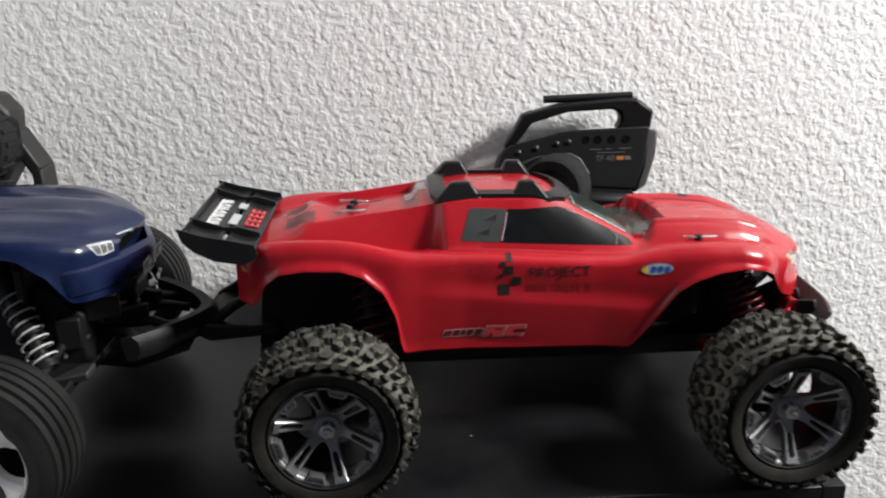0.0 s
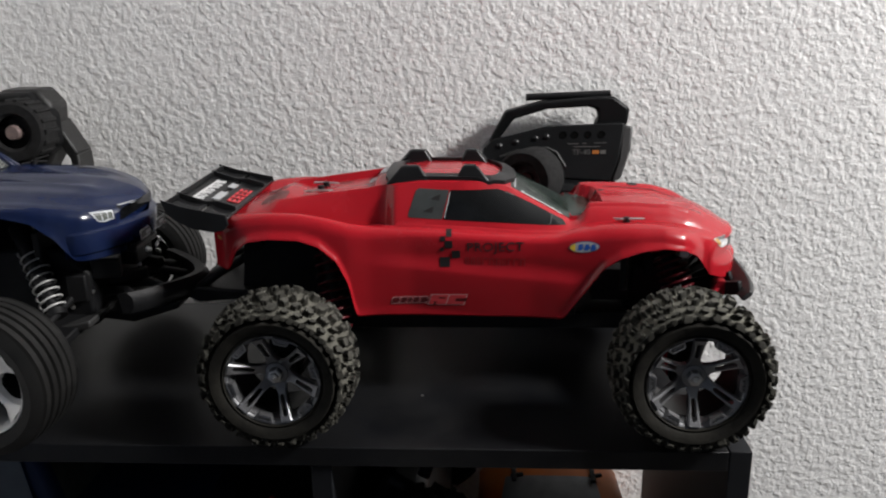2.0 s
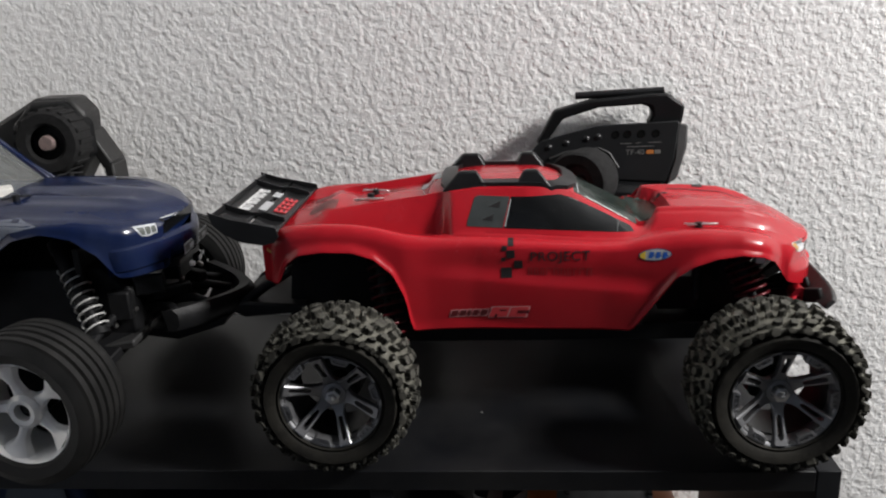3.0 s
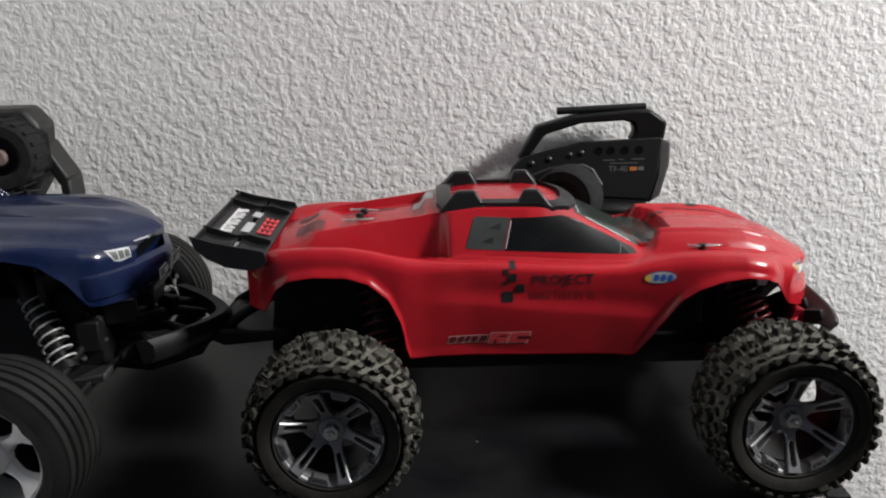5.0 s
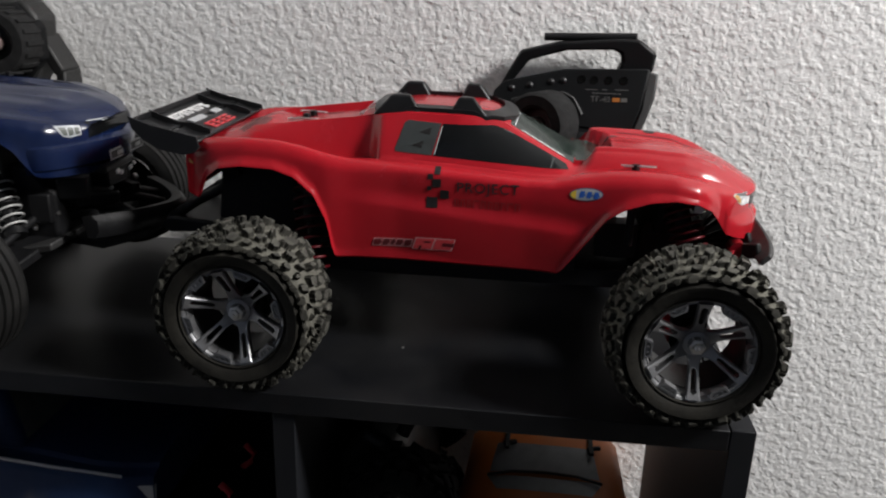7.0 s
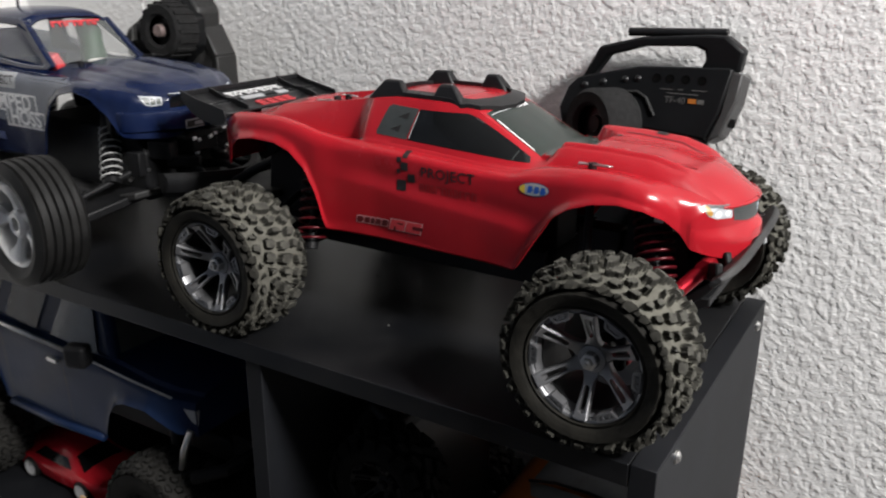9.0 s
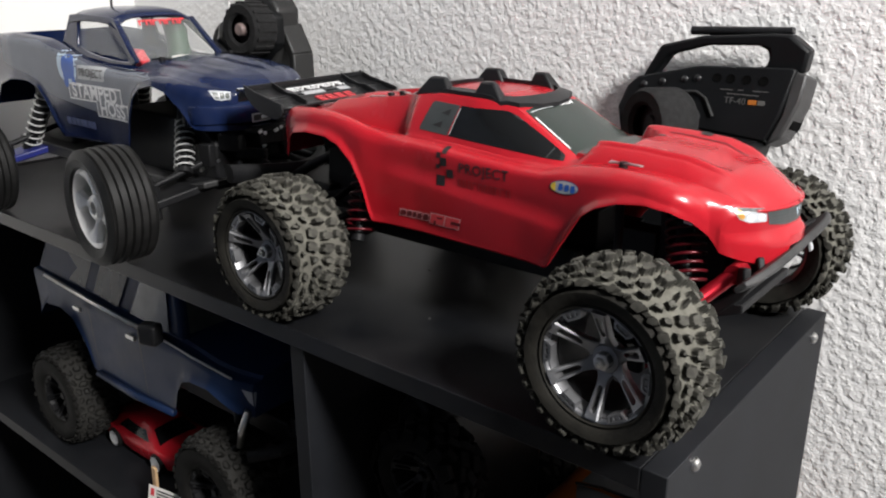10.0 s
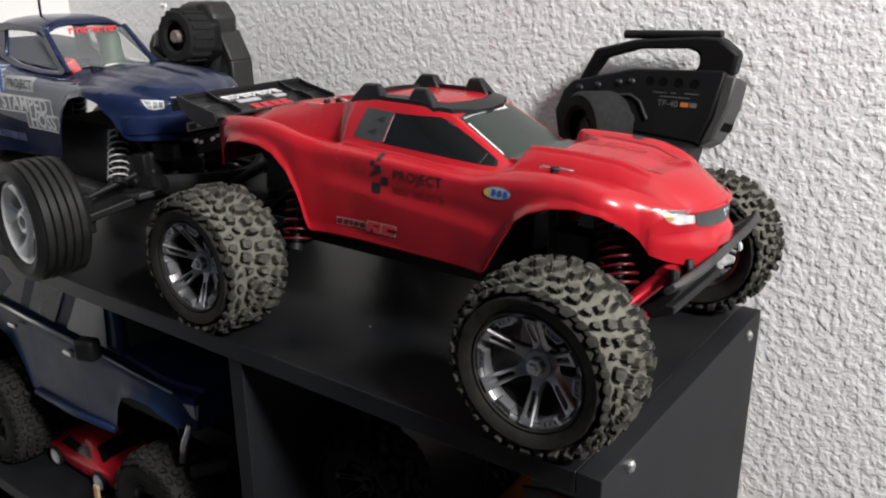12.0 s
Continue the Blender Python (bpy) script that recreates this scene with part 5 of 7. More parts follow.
bm = bmesh.new()
rows = []
for x in list(np.linspace(-0.90, -0.605, 110)) + list(np.linspace(-0.602, -0.485, 60)) + list(np.linspace(-0.4835, -0.459, 22)):
    half = blue_section(x)
    rows.append([(blue_nose(x, -y), -y, z) for y, z in half] + [(blue_nose(x, y), y, z) for y, z in half[-2::-1]])
grid = sheet(bm, rows)
mid = len(grid[0]) // 2
for row in (grid[0], grid[-1]):
    for i in range(mid):
        q = (row[i], row[i + 1], row[-2 - i], row[-1 - i])
        bm.faces.new(q if len(set(q)) == 4 else (row[i], row[i + 1], row[-1 - i]))
bmesh.ops.remove_doubles(bm, verts=bm.verts[:], dist=0.00005)
bmesh.ops.recalc_face_normals(bm, faces=bm.faces[:])
blue.skin(bm)
shell = blue.part("body_shell", bm, BLUE, "glossy dark blue pickup shell", smooth=True)
shell.data.set_sharp_from_angle(angle=radians(45))
thick(shell, 0.0012)


def blue_side(name, outline, mat, label="", lift=0.0006, step=0.008, both=True):
    for s in (-1, 1) if both else (-1,):
        bm = blue.patch([(-s * a, b) for a, b in outline], (0, s * 0.08, 0), (-s, 0, 0), UP, step, lift)
        blue.part(name, bm, mat, label, parent=shell, smooth=True)


# cab: roof, pillars, clear sheets
ROOF = [(-0.7215, 0.2110), (-0.715, 0.2155), (-0.690, 0.2180), (-0.662, 0.2182), (-0.640, 0.2165), (-0.6265, 0.2115)]
bm = bmesh.new()
rows = []
for x, z in ROOF:
    rows.append([(x, y - 0.008, z - 0.010 * (abs(y) / 0.044) ** 6 + 0.0015 * (1 - (y / 0.044) ** 2)) for y in np.linspace(-0.044, 0.044, 17)])
sheet(bm, rows)
roof = thick(blue.part("cab_roof", bm, BLUE, "dark blue cab roof", smooth=True), 0.002)


CAB_Y = -0.008


def cab_side(s, x, z, deep=0.0):
    """A point of the cab's leaning flank."""
    return (x, CAB_Y + s * (0.0510 - (z - 0.175) / 0.040 * 0.0085 - deep), z)


FRAME_OUT = [(-0.734, 0.176), (-0.7200, 0.2135), (-0.700, 0.2155), (-0.640, 0.2135), (-0.6290, 0.2090), (-0.5850, 0.1745), (-0.592, 0.1705), (-0.630, 0.1698), (-0.680, 0.1735)]
FRAME_IN = [(-0.6985, 0.1830), (-0.7010, 0.2080), (-0.6970, 0.2105), (-0.6480, 0.2085), (-0.6420, 0.2055), (-0.5990, 0.1762), (-0.6020, 0.1733), (-0.635, 0.1735), (-0.672, 0.1770)]
for s in (-1, 1):
    bm = bmesh.new()
    loops = [[bm.verts.new(cab_side(s, x, z, d)) for x, z in line] for line, d in ((FRAME_OUT, 0.004), (FRAME_OUT, 0.0), (FRAME_IN, 0.0), (FRAME_IN, 0.004))]
    n = len(FRAME_OUT)
    for a, b in zip(loops, loops[1:] + loops[:1]):
        for i in range(n):
            bm.faces.new((a[i], a[(i + 1) % n], b[(i + 1) % n], b[i]))
    bmesh.ops.recalc_face_normals(bm, faces=bm.faces[:])
    crisp(blue.part("cab_frame", bm, BLUE, "dark blue pillars and window frame"), 40, 0.0012)
    bm = bmesh.new()
    flat_quad(bm, [cab_side(s, x, z, 0.003) for x, z in ((-0.600, 0.174), (-0.699, 0.181), (-0.700, 0.210), (-0.648, 0.208))])
    pane = blue.part("side_window", bm, SIDE_FILM, "clear plastic side window")
    pane.visible_shadow = False
    bm = bmesh.new()
    a, b = Vector((-0.5900, CAB_Y + s * 0.0480, 0.1735)), Vector((-0.6295, CAB_Y + s * 0.0425, 0.2105))
    box(bm, (a + b) / 2, (0.006, 0.0042, (b - a).length), (b - a).to_track_quat("Z", "Y").to_matrix().to_4x4())
    crisp(blue.part("windscreen_pillar", bm, BLUE), 30, 0.0012)
bm = bmesh.new()
flat_quad(bm, [(-0.5930, CAB_Y - 0.046, 0.1745), (-0.5930, CAB_Y + 0.046, 0.1745), (-0.6305, CAB_Y + 0.041, 0.2125), (-0.6305, CAB_Y - 0.041, 0.2125)])
screen = blue.part("windscreen", bm, CLEAR_FILM, "clear plastic windscreen with a red strip")
screen.visible_shadow = False
for k in range(7):
    bm = bmesh.new()
    y = CAB_Y - 0.022 + 0.0076 * k
    p0, p1 = Vector((-0.6275, y, 0.2092)), Vector((-0.6225, y, 0.2042))
    w = Vector((0, 0.0068, 0))
    sl = Vector((0, 0.0015, 0))
    off = Vector((0.0012, 0, 0.0010))
    stem, mid = w * 0.30, p0.lerp(p1, 0.34)
    flat_quad(bm, [p0 + sl + off, p0 + sl + stem + off, p1 + stem + off, p1 + off])
    flat_quad(bm, [p0 + sl + stem + off, p0 + sl + w + off, mid + sl * 0.7 + w + off, mid + sl * 0.7 + stem + off])
    if k % 2:
        flat_quad(bm, [mid + sl * 0.7 + w * 0.70 + off, mid + sl * 0.7 + w + off, p1 + w + off, p1 + w * 0.72 + off])
    blue.part("brand_mark", bm, DECAL_RED, parent=screen)
bm = bmesh.new()
prism(bm, [(-0.716, 0.150), (-0.712, 0.150), (-0.703, 0.172), (-0.707, 0.172)], CAB_Y - 0.044, CAB_Y + 0.044)
crisp(blue.part("rear_bulkhead", bm, BLUE), 30, 0.001)
bm = bmesh.new()
tube(bm, [(-0.640, 0.020, 0.150), (-0.645, 0.028, 0.175), (-0.652, 0.030, 0.195), (-0.655, 0.028, 0.208)], 0.0120, 10)
blue.part("seat_panel", bm, GREEN_BACK, "green panel inside the cab", smooth=True)
bm = bmesh.new()
box(bm, (-0.622, -0.034, 0.174), (0.018, 0.010, 0.016), Matrix.Rotation(0.5, 4, "X"))
crisp(blue.part("orange_insert", bm, DECAL_RED, "orange-red scrap inside the cab"), 30, 0.002)
bm = bmesh.new()
box(bm, (-0.612, 0.008, 0.168), (0.014, 0.018, 0.012), Matrix.Rotation(0.6, 4, "Z"))
crisp(blue.part("white_insert", bm, WHITE_PAPER), 30, 0.001)
bm = bmesh.new()
tube(bm, [(-0.677, -0.026, 0.212), (-0.676, -0.026, 0.24), (-0.674, -0.026, 0.34)], 0.0013, 8)
blue.part("antenna", bm, SATIN_BLACK, "thin black antenna tube", smooth=True)

# flank: a blue-grey patch paints the reflection in dusty gloss; decals on top
blue_side("door_sheen", [(-0.7500, 0.132), (-0.700, 0.1255), (-0.600, 0.1165), (-0.5945, 0.122), (-0.580, 0.146), (-0.562, 0.1585), (-0.540, 0.1632), (-0.556, 0.1672), (-0.60, 0.1650), (-0.66, 0.1670), (-0.70, 0.1755),
                         (-0.76, 0.1870), (-0.84, 0.189), (-0.845, 0.160), (-0.805, 0.152), (-0.785, 0.150), (-0.764, 0.1430)], BLUE_SHEEN, "blue-grey reflection painted on the dusty door and wing", 0.0006, 0.006)
blue_side("decal_sheet", [(-0.680, 0.1665), (-0.628, 0.1665), (-0.630, 0.1530), (-0.681, 0.1525)], DECAL_GREY, "pale rectangle decal", 0.0010, 0.006)
for outline in ([(-0.704, 0.1475), (-0.600, 0.1485), (-0.600, 0.1315), (-0.704, 0.1305)], [(-0.652, 0.1345), (-0.590, 0.1335), (-0.590, 0.1170), (-0.652, 0.1170)]):
    blue_side("decal_border", outline, DECAL_WHITE, "white decal border", 0.0008, 0.006)
    cx, cz = sum(p[0] for p in outline) / 4, sum(p[1] for p in outline) / 4
    blue_side("decal_sheet", [(x + math.copysign(0.0017, cx - x), z + math.copysign(0.0017, cz - z)) for x, z in outline], DECAL_SLATE, "grey decal field", 0.0012, 0.006)
for s in (-1, 1):
    for text, size, x, z, mat, dz, bold in (("PROJECT", 0.0112, -0.6545, 0.1593, DECAL_BLACK, 0.0020, 0.0001), ("STAMPED", 0.0205, -0.6520, 0.1400, DECAL_WHITE, 0.0024, 0.00055), ("HOSS", 0.0195, -0.6205, 0.1258, DECAL_WHITE, 0.0026, 0.00055)):
        bm = lettering(text, size, 1.0, bold)
        blue.lay(bm, (x, s * 0.08, z), (-s, 0, 0), UP, dz)
        blue.part("lettering", bm, mat, "printed word", parent=shell)
for cx, cz, w, h, mat, lift in ((-0.7010, 0.1640, 0.038, 0.034, DECAL_PALE, 0.0008), (-0.6990, 0.1630, 0.026, 0.024, DECAL_BLUE, 0.0012), (-0.7060, 0.1500, 0.009, 0.016, DECAL_BLUE, 0.0012), (-0.6910, 0.1500, 0.007, 0.014, DECAL_BLUE, 0.0012)):
    blue_side("emblem_shape", [(cx + a, cz + b) for a, b in stadium(w, h, min(w, h) * 0.45, 4)], mat, "", lift, 0.008)
x = -0.722
for w in (0.010, 0.009, 0.009, 0.016, 0.017):
    blue_side("rocker_mark", [(x, 0.1020), (x + w - 0.0015, 0.1020), (x + w - 0.0015, 0.1095), (x, 0.1095)], DECAL_DULL_BLUE, "", 0.0008, 0.008)
    x += w

# nose: lamps, dark grille, plate-like badge, bonnet vents
for s in (-1, 1):
    u, c = (-s * 0.40, 0.917, 0), (-0.474, s * 0.0465, 0.1515)
    blue.part("headlamp", blue.patch([(-s * a, b) for a, b in [(-0.0098, 0.0047), (0.0090, 0.0027), (0.0086, -0.0038), (0.0000, -0.0047), (-0.0055, -0.0031)]], c, u, UP, 0.004, 0.0008), LAMP_LENS, "faceted headlamp with a white outline", parent=shell)
    for cell in ([(-0.0076, 0.0032), (-0.0016, 0.0025), (-0.0016, -0.0031), (-0.0047, -0.0023)], [(-0.0006, 0.0024), (0.0036, 0.0020), (0.0033, -0.0031), (-0.0006, -0.0034)], [(0.0045, 0.0019), (0.0080, 0.0016), (0.0076, -0.0029), (0.0042, -0.0030)]):
        blue.part("lamp_cell", blue.patch([(-s * a, b) for a, b in cell], c, u, UP, 0.004, 0.0012), DARK_GLASS, parent=shell)
blue.part("grille", blue.patch([(-0.033, 0.1555), (-0.032, 0.1440), (0.032, 0.1440), (0.033, 0.1555)], (-0.46, 0, 0), BACK, UP, 0.005, 0.0008), WINDOW_BLACK, "black grille", parent=shell)
# A grey strip paints the highlight on the trim, on its near half only.
blue.part("grille_trim_glint", blue.patch([(-0.031, 0.1562), (-0.031, 0.1553), (-0.010, 0.1553), (-0.010, 0.1562)], (-0.46, 0, 0), BACK, UP, 0.005, 0.0020), DECAL_GREY, "thin painted highlight along the near grille trim", parent=shell)
bm = bmesh.new()
plan = [(x, B_SIDE(x)) for x in np.linspace(-0.488, -0.459, 14)] + [(-0.4580, 0.024), (-0.4575, 0.012), (-0.4575, 0.0)]
line = [(blue_nose(x, -y), -y) for x, y in plan] + [(blue_nose(x, y), y) for x, y in plan[-2::-1]]
rows = []
for k, (x, y) in enumerate(line):
    (xa, ya), (xb, yb) = line[max(0, k - 1)], line[min(len(line) - 1, k + 1)]
    n = Vector((yb - ya, xa - xb, 0)).normalized()
    end = min(1.0, min(k, len(line) - 1 - k) / 4)
    rows.append([Vector((x, y, z)) + n * (o if o < 0 else o * end - 0.001 * (1 - end)) for z, o in ((0.1445, -0.002), (0.1418, 0.0022), (0.1380, 0.0030), (0.1265, 0.0018), (0.1230, -0.002))])
sheet(bm, rows)
bmesh.ops.recalc_face_normals(bm, faces=bm.faces[:])
crisp(blue.part("bumper_moulding", bm, BLUE, "dark blue moulded bumper ledge", parent=shell), 35)
for outline, mat, lift in (([(-0.028, 0.1345), (-0.028, 0.1265), (0.028, 0.1265), (0.028, 0.1345)], DECAL_GREY, 0.0310), ([(-0.0265, 0.1332), (-0.0265, 0.1278), (0.0265, 0.1278), (0.0265, 0.1332)], DECAL_BLACK, 0.0322)):
    blue.part("front_plate", blue.patch(outline, (-0.46, 0, 0), BACK, UP, 0.005, lift), mat, "grey-edged oblong plate", parent=shell)
for a in (-0.018, -0.004, 0.012):
    blue.part("plate_mark", blue.patch([(a, 0.1290), (a + 0.009, 0.1290), (a + 0.009, 0.1320), (a, 0.1320)], (-0.46, 0, 0), BACK, UP, 0.005, 0.0334), DECAL_GREY, parent=shell)
# Black patches paint the shade inside the bonnet vents; the shell stays uncut.
for x, y, w, d in ((-0.518, 0.033, 0.020, 0.011), (-0.524, -0.021, 0.021, 0.006), (-0.560, 0.038, 0.018, 0.009)):
    blue.part("bonnet_vent_shade", blue.patch([(x + a, y + b) for a, b in [(-w / 2, -d / 2), (w / 2, -d / 3), (w / 2, d / 3), (-w / 2, d / 2)]], (0, 0, 0.2), RIGHT, BACK, 0.005, 0.0008), DECAL_BLACK, parent=shell)
for s in (-1, 1):
    bm = bmesh.new()
    rod(bm, (-0.572, s * 0.040, 0.172), (-0.572, s * 0.040, 0.1785), 0.0026)
    tube(bm, [(-0.580, s * 0.040 - 0.006, 0.1765), (-0.572, s * 0.040, 0.1775), (-0.564, s * 0.040 + 0.006, 0.1765)], 0.0009, 6)
    crisp(blue.part("body_clip", bm, BLACK_PLASTIC))

# running gear
bm = bmesh.new()
prism(bm, [(-0.86, 0.066), (-0.84, 0.058), (-0.52, 0.058), (-0.490, 0.066), (-0.490, 0.072), (-0.52, 0.066), (-0.86, 0.072)], -0.062, 0.062)
crisp(blue.part("chassis", bm, CHASSIS_GREY, "dusty grey chassis plate"), 30, 0.0015)
# Bulkheads with added bulk that blocks light through the wheel arches.
for x0, x1, z1 in ((-0.660, -0.494, 0.124), (-0.850, -0.765, 0.140)):
    bm = bmesh.new()
    prism(bm, [(x0, 0.06), (x1, 0.06), (x1, z1 - 0.020), (x1 - 0.020, z1), (x0 + 0.008, z1)], -0.044, 0.044)
    crisp(blue.part("bulkhead_filler", bm, BLACK_PLASTIC), 30, 0.003)
for x in (-0.528, -0.795):
    bm = bmesh.new()
    prism(bm, [(x - 0.003, 0.10), (x + 0.003, 0.10), (x + 0.003, 0.140), (x - 0.003, 0.140)], -0.052, 0.052)
    crisp(blue.part("shock_tower", bm, BLACK_PLASTIC), 30, 0.001)
BW_R = 0.0525
for x, arm in ((-0.520, BLACK_PLASTIC), (-0.812, BLUE_ARM)):
    for s in (-1, 1):
        bm = bmesh.new()
        pts = [(x - 0.030, s * 0.026, 0.070), (x + 0.026, s * 0.026, 0.070), (x + 0.012, s * 0.108, 0.054), (x - 0.012, s * 0.108, 0.054)]
        lo = [bm.verts.new((a, b, c - 0.004)) for a, b, c in pts]
        hi = [bm.verts.new((a, b, c + 0.004)) for a, b, c in pts]
        bm.faces.new(lo)
        bm.faces.new(hi)
        for i in range(4):
            bm.faces.new((lo[i], lo[(i + 1) % 4], hi[(i + 1) % 4], hi[i]))
        bmesh.ops.recalc_face_normals(bm, faces=bm.faces[:])
        crisp(blue.part("lower_arm", bm, arm, "bright blue nylon arm" if arm is BLUE_ARM else ""), 30, 0.0015)
        bm = bmesh.new()
        rod(bm, (x + 0.014, s * 0.028, 0.092), (x + 0.006, s * 0.100, 0.072), 0.0030)
        box(bm, (x, s * 0.100, 0.058), (0.018, 0.012, 0.036))
        rod(bm, (x, s * 0.095, BW_R + 0.008), (x, s * 0.140, BW_R + 0.008), 0.006)
        crisp(blue.part("hub_carrier", bm, BLACK_PLASTIC), 30, 0.002)
        if x > -0.6:
            shock(blue, (-0.511, s * 0.0685, 0.078), (-0.550, s * 0.0330, 0.140), 0.0090, WHITE_SPRING, BLACK_PLASTIC, "white coil spring", 8, 0.0008, 0.86, 0.72)
        else:
            shock(blue, (-0.815, s * 0.072, 0.062), (-0.775, s * 0.058, 0.138), 0.0096, WHITE_SPRING, BLACK_PLASTIC, "white coil spring", 8, 0.0009, 0.86)
rib_wheel = Wheel([("tyre", ribbed_tyre(BW_R, 0.0225, 0.0350, 5), RIB_RUBBER, "black tyre with smooth ribs", 32), ("rim", holed_rim(0.0350, 0.0190, 5), CHROME, "bright chrome rim", 40), ("rim_back", rim_back(0.0350, 0.0190), RUBBER, "", 30),
                   ("hub_nut", hub_nut(-0.0105), SATIN_BLACK, "", 30)])
for s in (-1, 1):
    rib_wheel.put(blue, -0.524, s * 0.136, BW_R + 0.0090, 20 if s < 0 else 50, s, -6)
    rib_wheel.put(blue, -0.812, s * 0.132, BW_R - 0.0004, 65, s)
bm = bmesh.new()
rows = []
for y in np.linspace(-0.052, 0.066, 21):
    k = abs(y - 0.004) / 0.060
    x, h, z = -0.420 - 0.046 * k ** 1.6, 0.0085, 0.0830
    rows.append([(x - 0.006, y, z - h), (x, y, z - h), (x + 0.0034, y, z - h * 0.4), (x + 0.0030, y, z + h * 0.5), (x - 0.001, y, z + h), (x - 0.009, y, z + h - 0.001), (x - 0.006, y, z - h)])
grid = sheet(bm, rows)
for row in (grid[0], grid[-1]):
    bm.faces.new(row[:-1])
bmesh.ops.remove_doubles(bm, verts=bm.verts[:], dist=0.00002)
bmesh.ops.recalc_face_normals(bm, faces=bm.faces[:])
guard = crisp(blue.part("front_bumper", bm, BLACK_PLASTIC, "wide black nylon bumper"), 40)
# brackets, servo, links and screws crowd the space under the nose
for x, y, z, size, turn, mat in ((-0.486, -0.030, 0.106, (0.022, 0.014, 0.016), 0.3, SATIN_BLACK), (-0.482, 0.004, 0.108, (0.026, 0.030, 0.014), 0.0, BLACK_PLASTIC), (-0.490, 0.036, 0.104, (0.020, 0.016, 0.020), -0.3, SATIN_BLACK),
                                 (-0.476, -0.016, 0.094, (0.030, 0.008, 0.010), 0.5, BLACK_PLASTIC), (-0.474, 0.022, 0.094, (0.030, 0.008, 0.010), -0.5, BLACK_PLASTIC), (-0.503, -0.046, 0.094, (0.016, 0.010, 0.022), 0.1, BLACK_PLASTIC),
                                 (-0.470, 0.000, 0.118, (0.012, 0.044, 0.006), 0.0, SATIN_BLACK)):
    bm = bmesh.new()
    box(bm, (x, y, z), size, Matrix.Rotation(turn, 4, "Z"))
    crisp(blue.part("bracket", bm, mat), 30, 0.0015)
for x, y, z in ((-0.4945, -0.0410, 0.0885), (-0.5060, -0.0530, 0.0800), (-0.4700, -0.0060, 0.1000), (-0.4660, 0.0260, 0.1010)):
    bm = bmesh.new()
    turned(bm, [(0.0001, -0.0014), (0.0014, -0.0012), (0.0019, 0.0), (0.0019, 0.006)], 12, matrix=pose(x, y, z, 0, 0, 40))
    crisp(blue.part("screw", bm, STEEL))
for y in (-0.050, -0.022, 0.022, 0.050):
    bm = bmesh.new()
    tube(bm, [(-0.428 - 0.6 * abs(y), y * 0.9, 0.083), (-0.450 - 0.4 * abs(y), y * 0.7, 0.088), (-0.485, y * 0.5, 0.084), (-0.505, y * 0.4, 0.078)], 0.0036, 8)
    blue.part("bumper_finger", bm, BLACK_PLASTIC, parent=guard, smooth=True)
bm = bmesh.new()
prism(bm, [(-0.500, 0.062), (-0.470, 0.058), (-0.432, 0.070), (-0.430, 0.076), (-0.470, 0.066), (-0.500, 0.068)], -0.030, 0.034)
crisp(blue.part("skid_plate", bm, BLACK_PLASTIC, "black skid plate"), 30, 0.0015)
for x, y, z, w in ((-0.4555, -0.020, 0.1175, 0.008), (-0.4555, -0.015, 0.1155, 0.006), (-0.4550, -0.002, 0.1165, 0.009), (-0.4550, 0.004, 0.1185, 0.006)):
    bm = bmesh.new()
    box(bm, (x, y, z), (0.0015, w * 0.5, 0.0026), Matrix.Rotation(w * 90 - 0.4, 4, "X"))
    blue.part("white_mark", bm, DECAL_WHITE, "white torn sticker", parent=guard)

# ---- the transmitters ----
def foam_wheel(parent, centre, axis, radius, width, ribs, mat, hub_mat, name="steering_wheel"):
    """A steering wheel whose outer face looks along axis."""
    q = Vector(axis).to_track_quat("-Y", "Z").to_matrix().to_4x4()
    m = Matrix.Translation(centre) @ q
    bm = bmesh.new()
    turned(bm, [(radius * 0.52, -width * 0.42), (radius * 0.62, -width * 0.5), (radius * 0.90, -width * 0.5), (radius, -width * 0.38), (radius, width * 0.38), (radius * 0.92, width * 0.5), (radius * 0.4, width * 0.5)], 44, matrix=m)
    wheel = crisp(part(name, bm, mat, parent, "black foam steering wheel"), 35)
    for k in range(ribs):
        bm = bmesh.new()
        box(bm, m @ Vector((radius * math.cos(k * math.tau / ribs), 0, radius * math.sin(k * math.tau / ribs))), (0.0028, width * 0.82, radius * 0.13), q @ Matrix.Rotation(-k * math.tau / ribs, 4, "Y"))
        part("grip_rib", bm, mat, wheel)
    bm = bmesh.new()
    turned(bm, [(0.0001, -width * 0.30), (radius * 0.22, -width * 0.30), (radius * 0.25, -width * 0.22), (radius * 0.54, -width * 0.20), (radius * 0.54, width * 0.2)], 30, matrix=m)
    crisp(part("wheel_hub", bm, hub_mat, wheel), 35)
    return wheel


def shifted(bm, origin):
    bmesh.ops.translate(bm, verts=bm.verts[:], vec=-Vector(origin))
    return bm


O1 = Vector((-0.115, 0.300, SHELF_Z))
tx = thing("transmitter", O1, "black pistol-style radio transmitter leaning against the wall", "transmitter", "transmitters")
LEAN1 = Matrix.Translation((0, 0.290, 0.9550)) @ Matrix.Rotation(radians(-13), 4, "X") @ Matrix.Translation((0, -0.290, -0.9550))


def tx_part(name, bm, mat, label="", parent=None, bevel=0.0, lean=True):
    if lean:
        bmesh.ops.transform(bm, matrix=LEAN1, verts=bm.verts[:])
    return crisp(part(name, shifted(bm, O1), mat, parent or tx, label), 35, bevel)


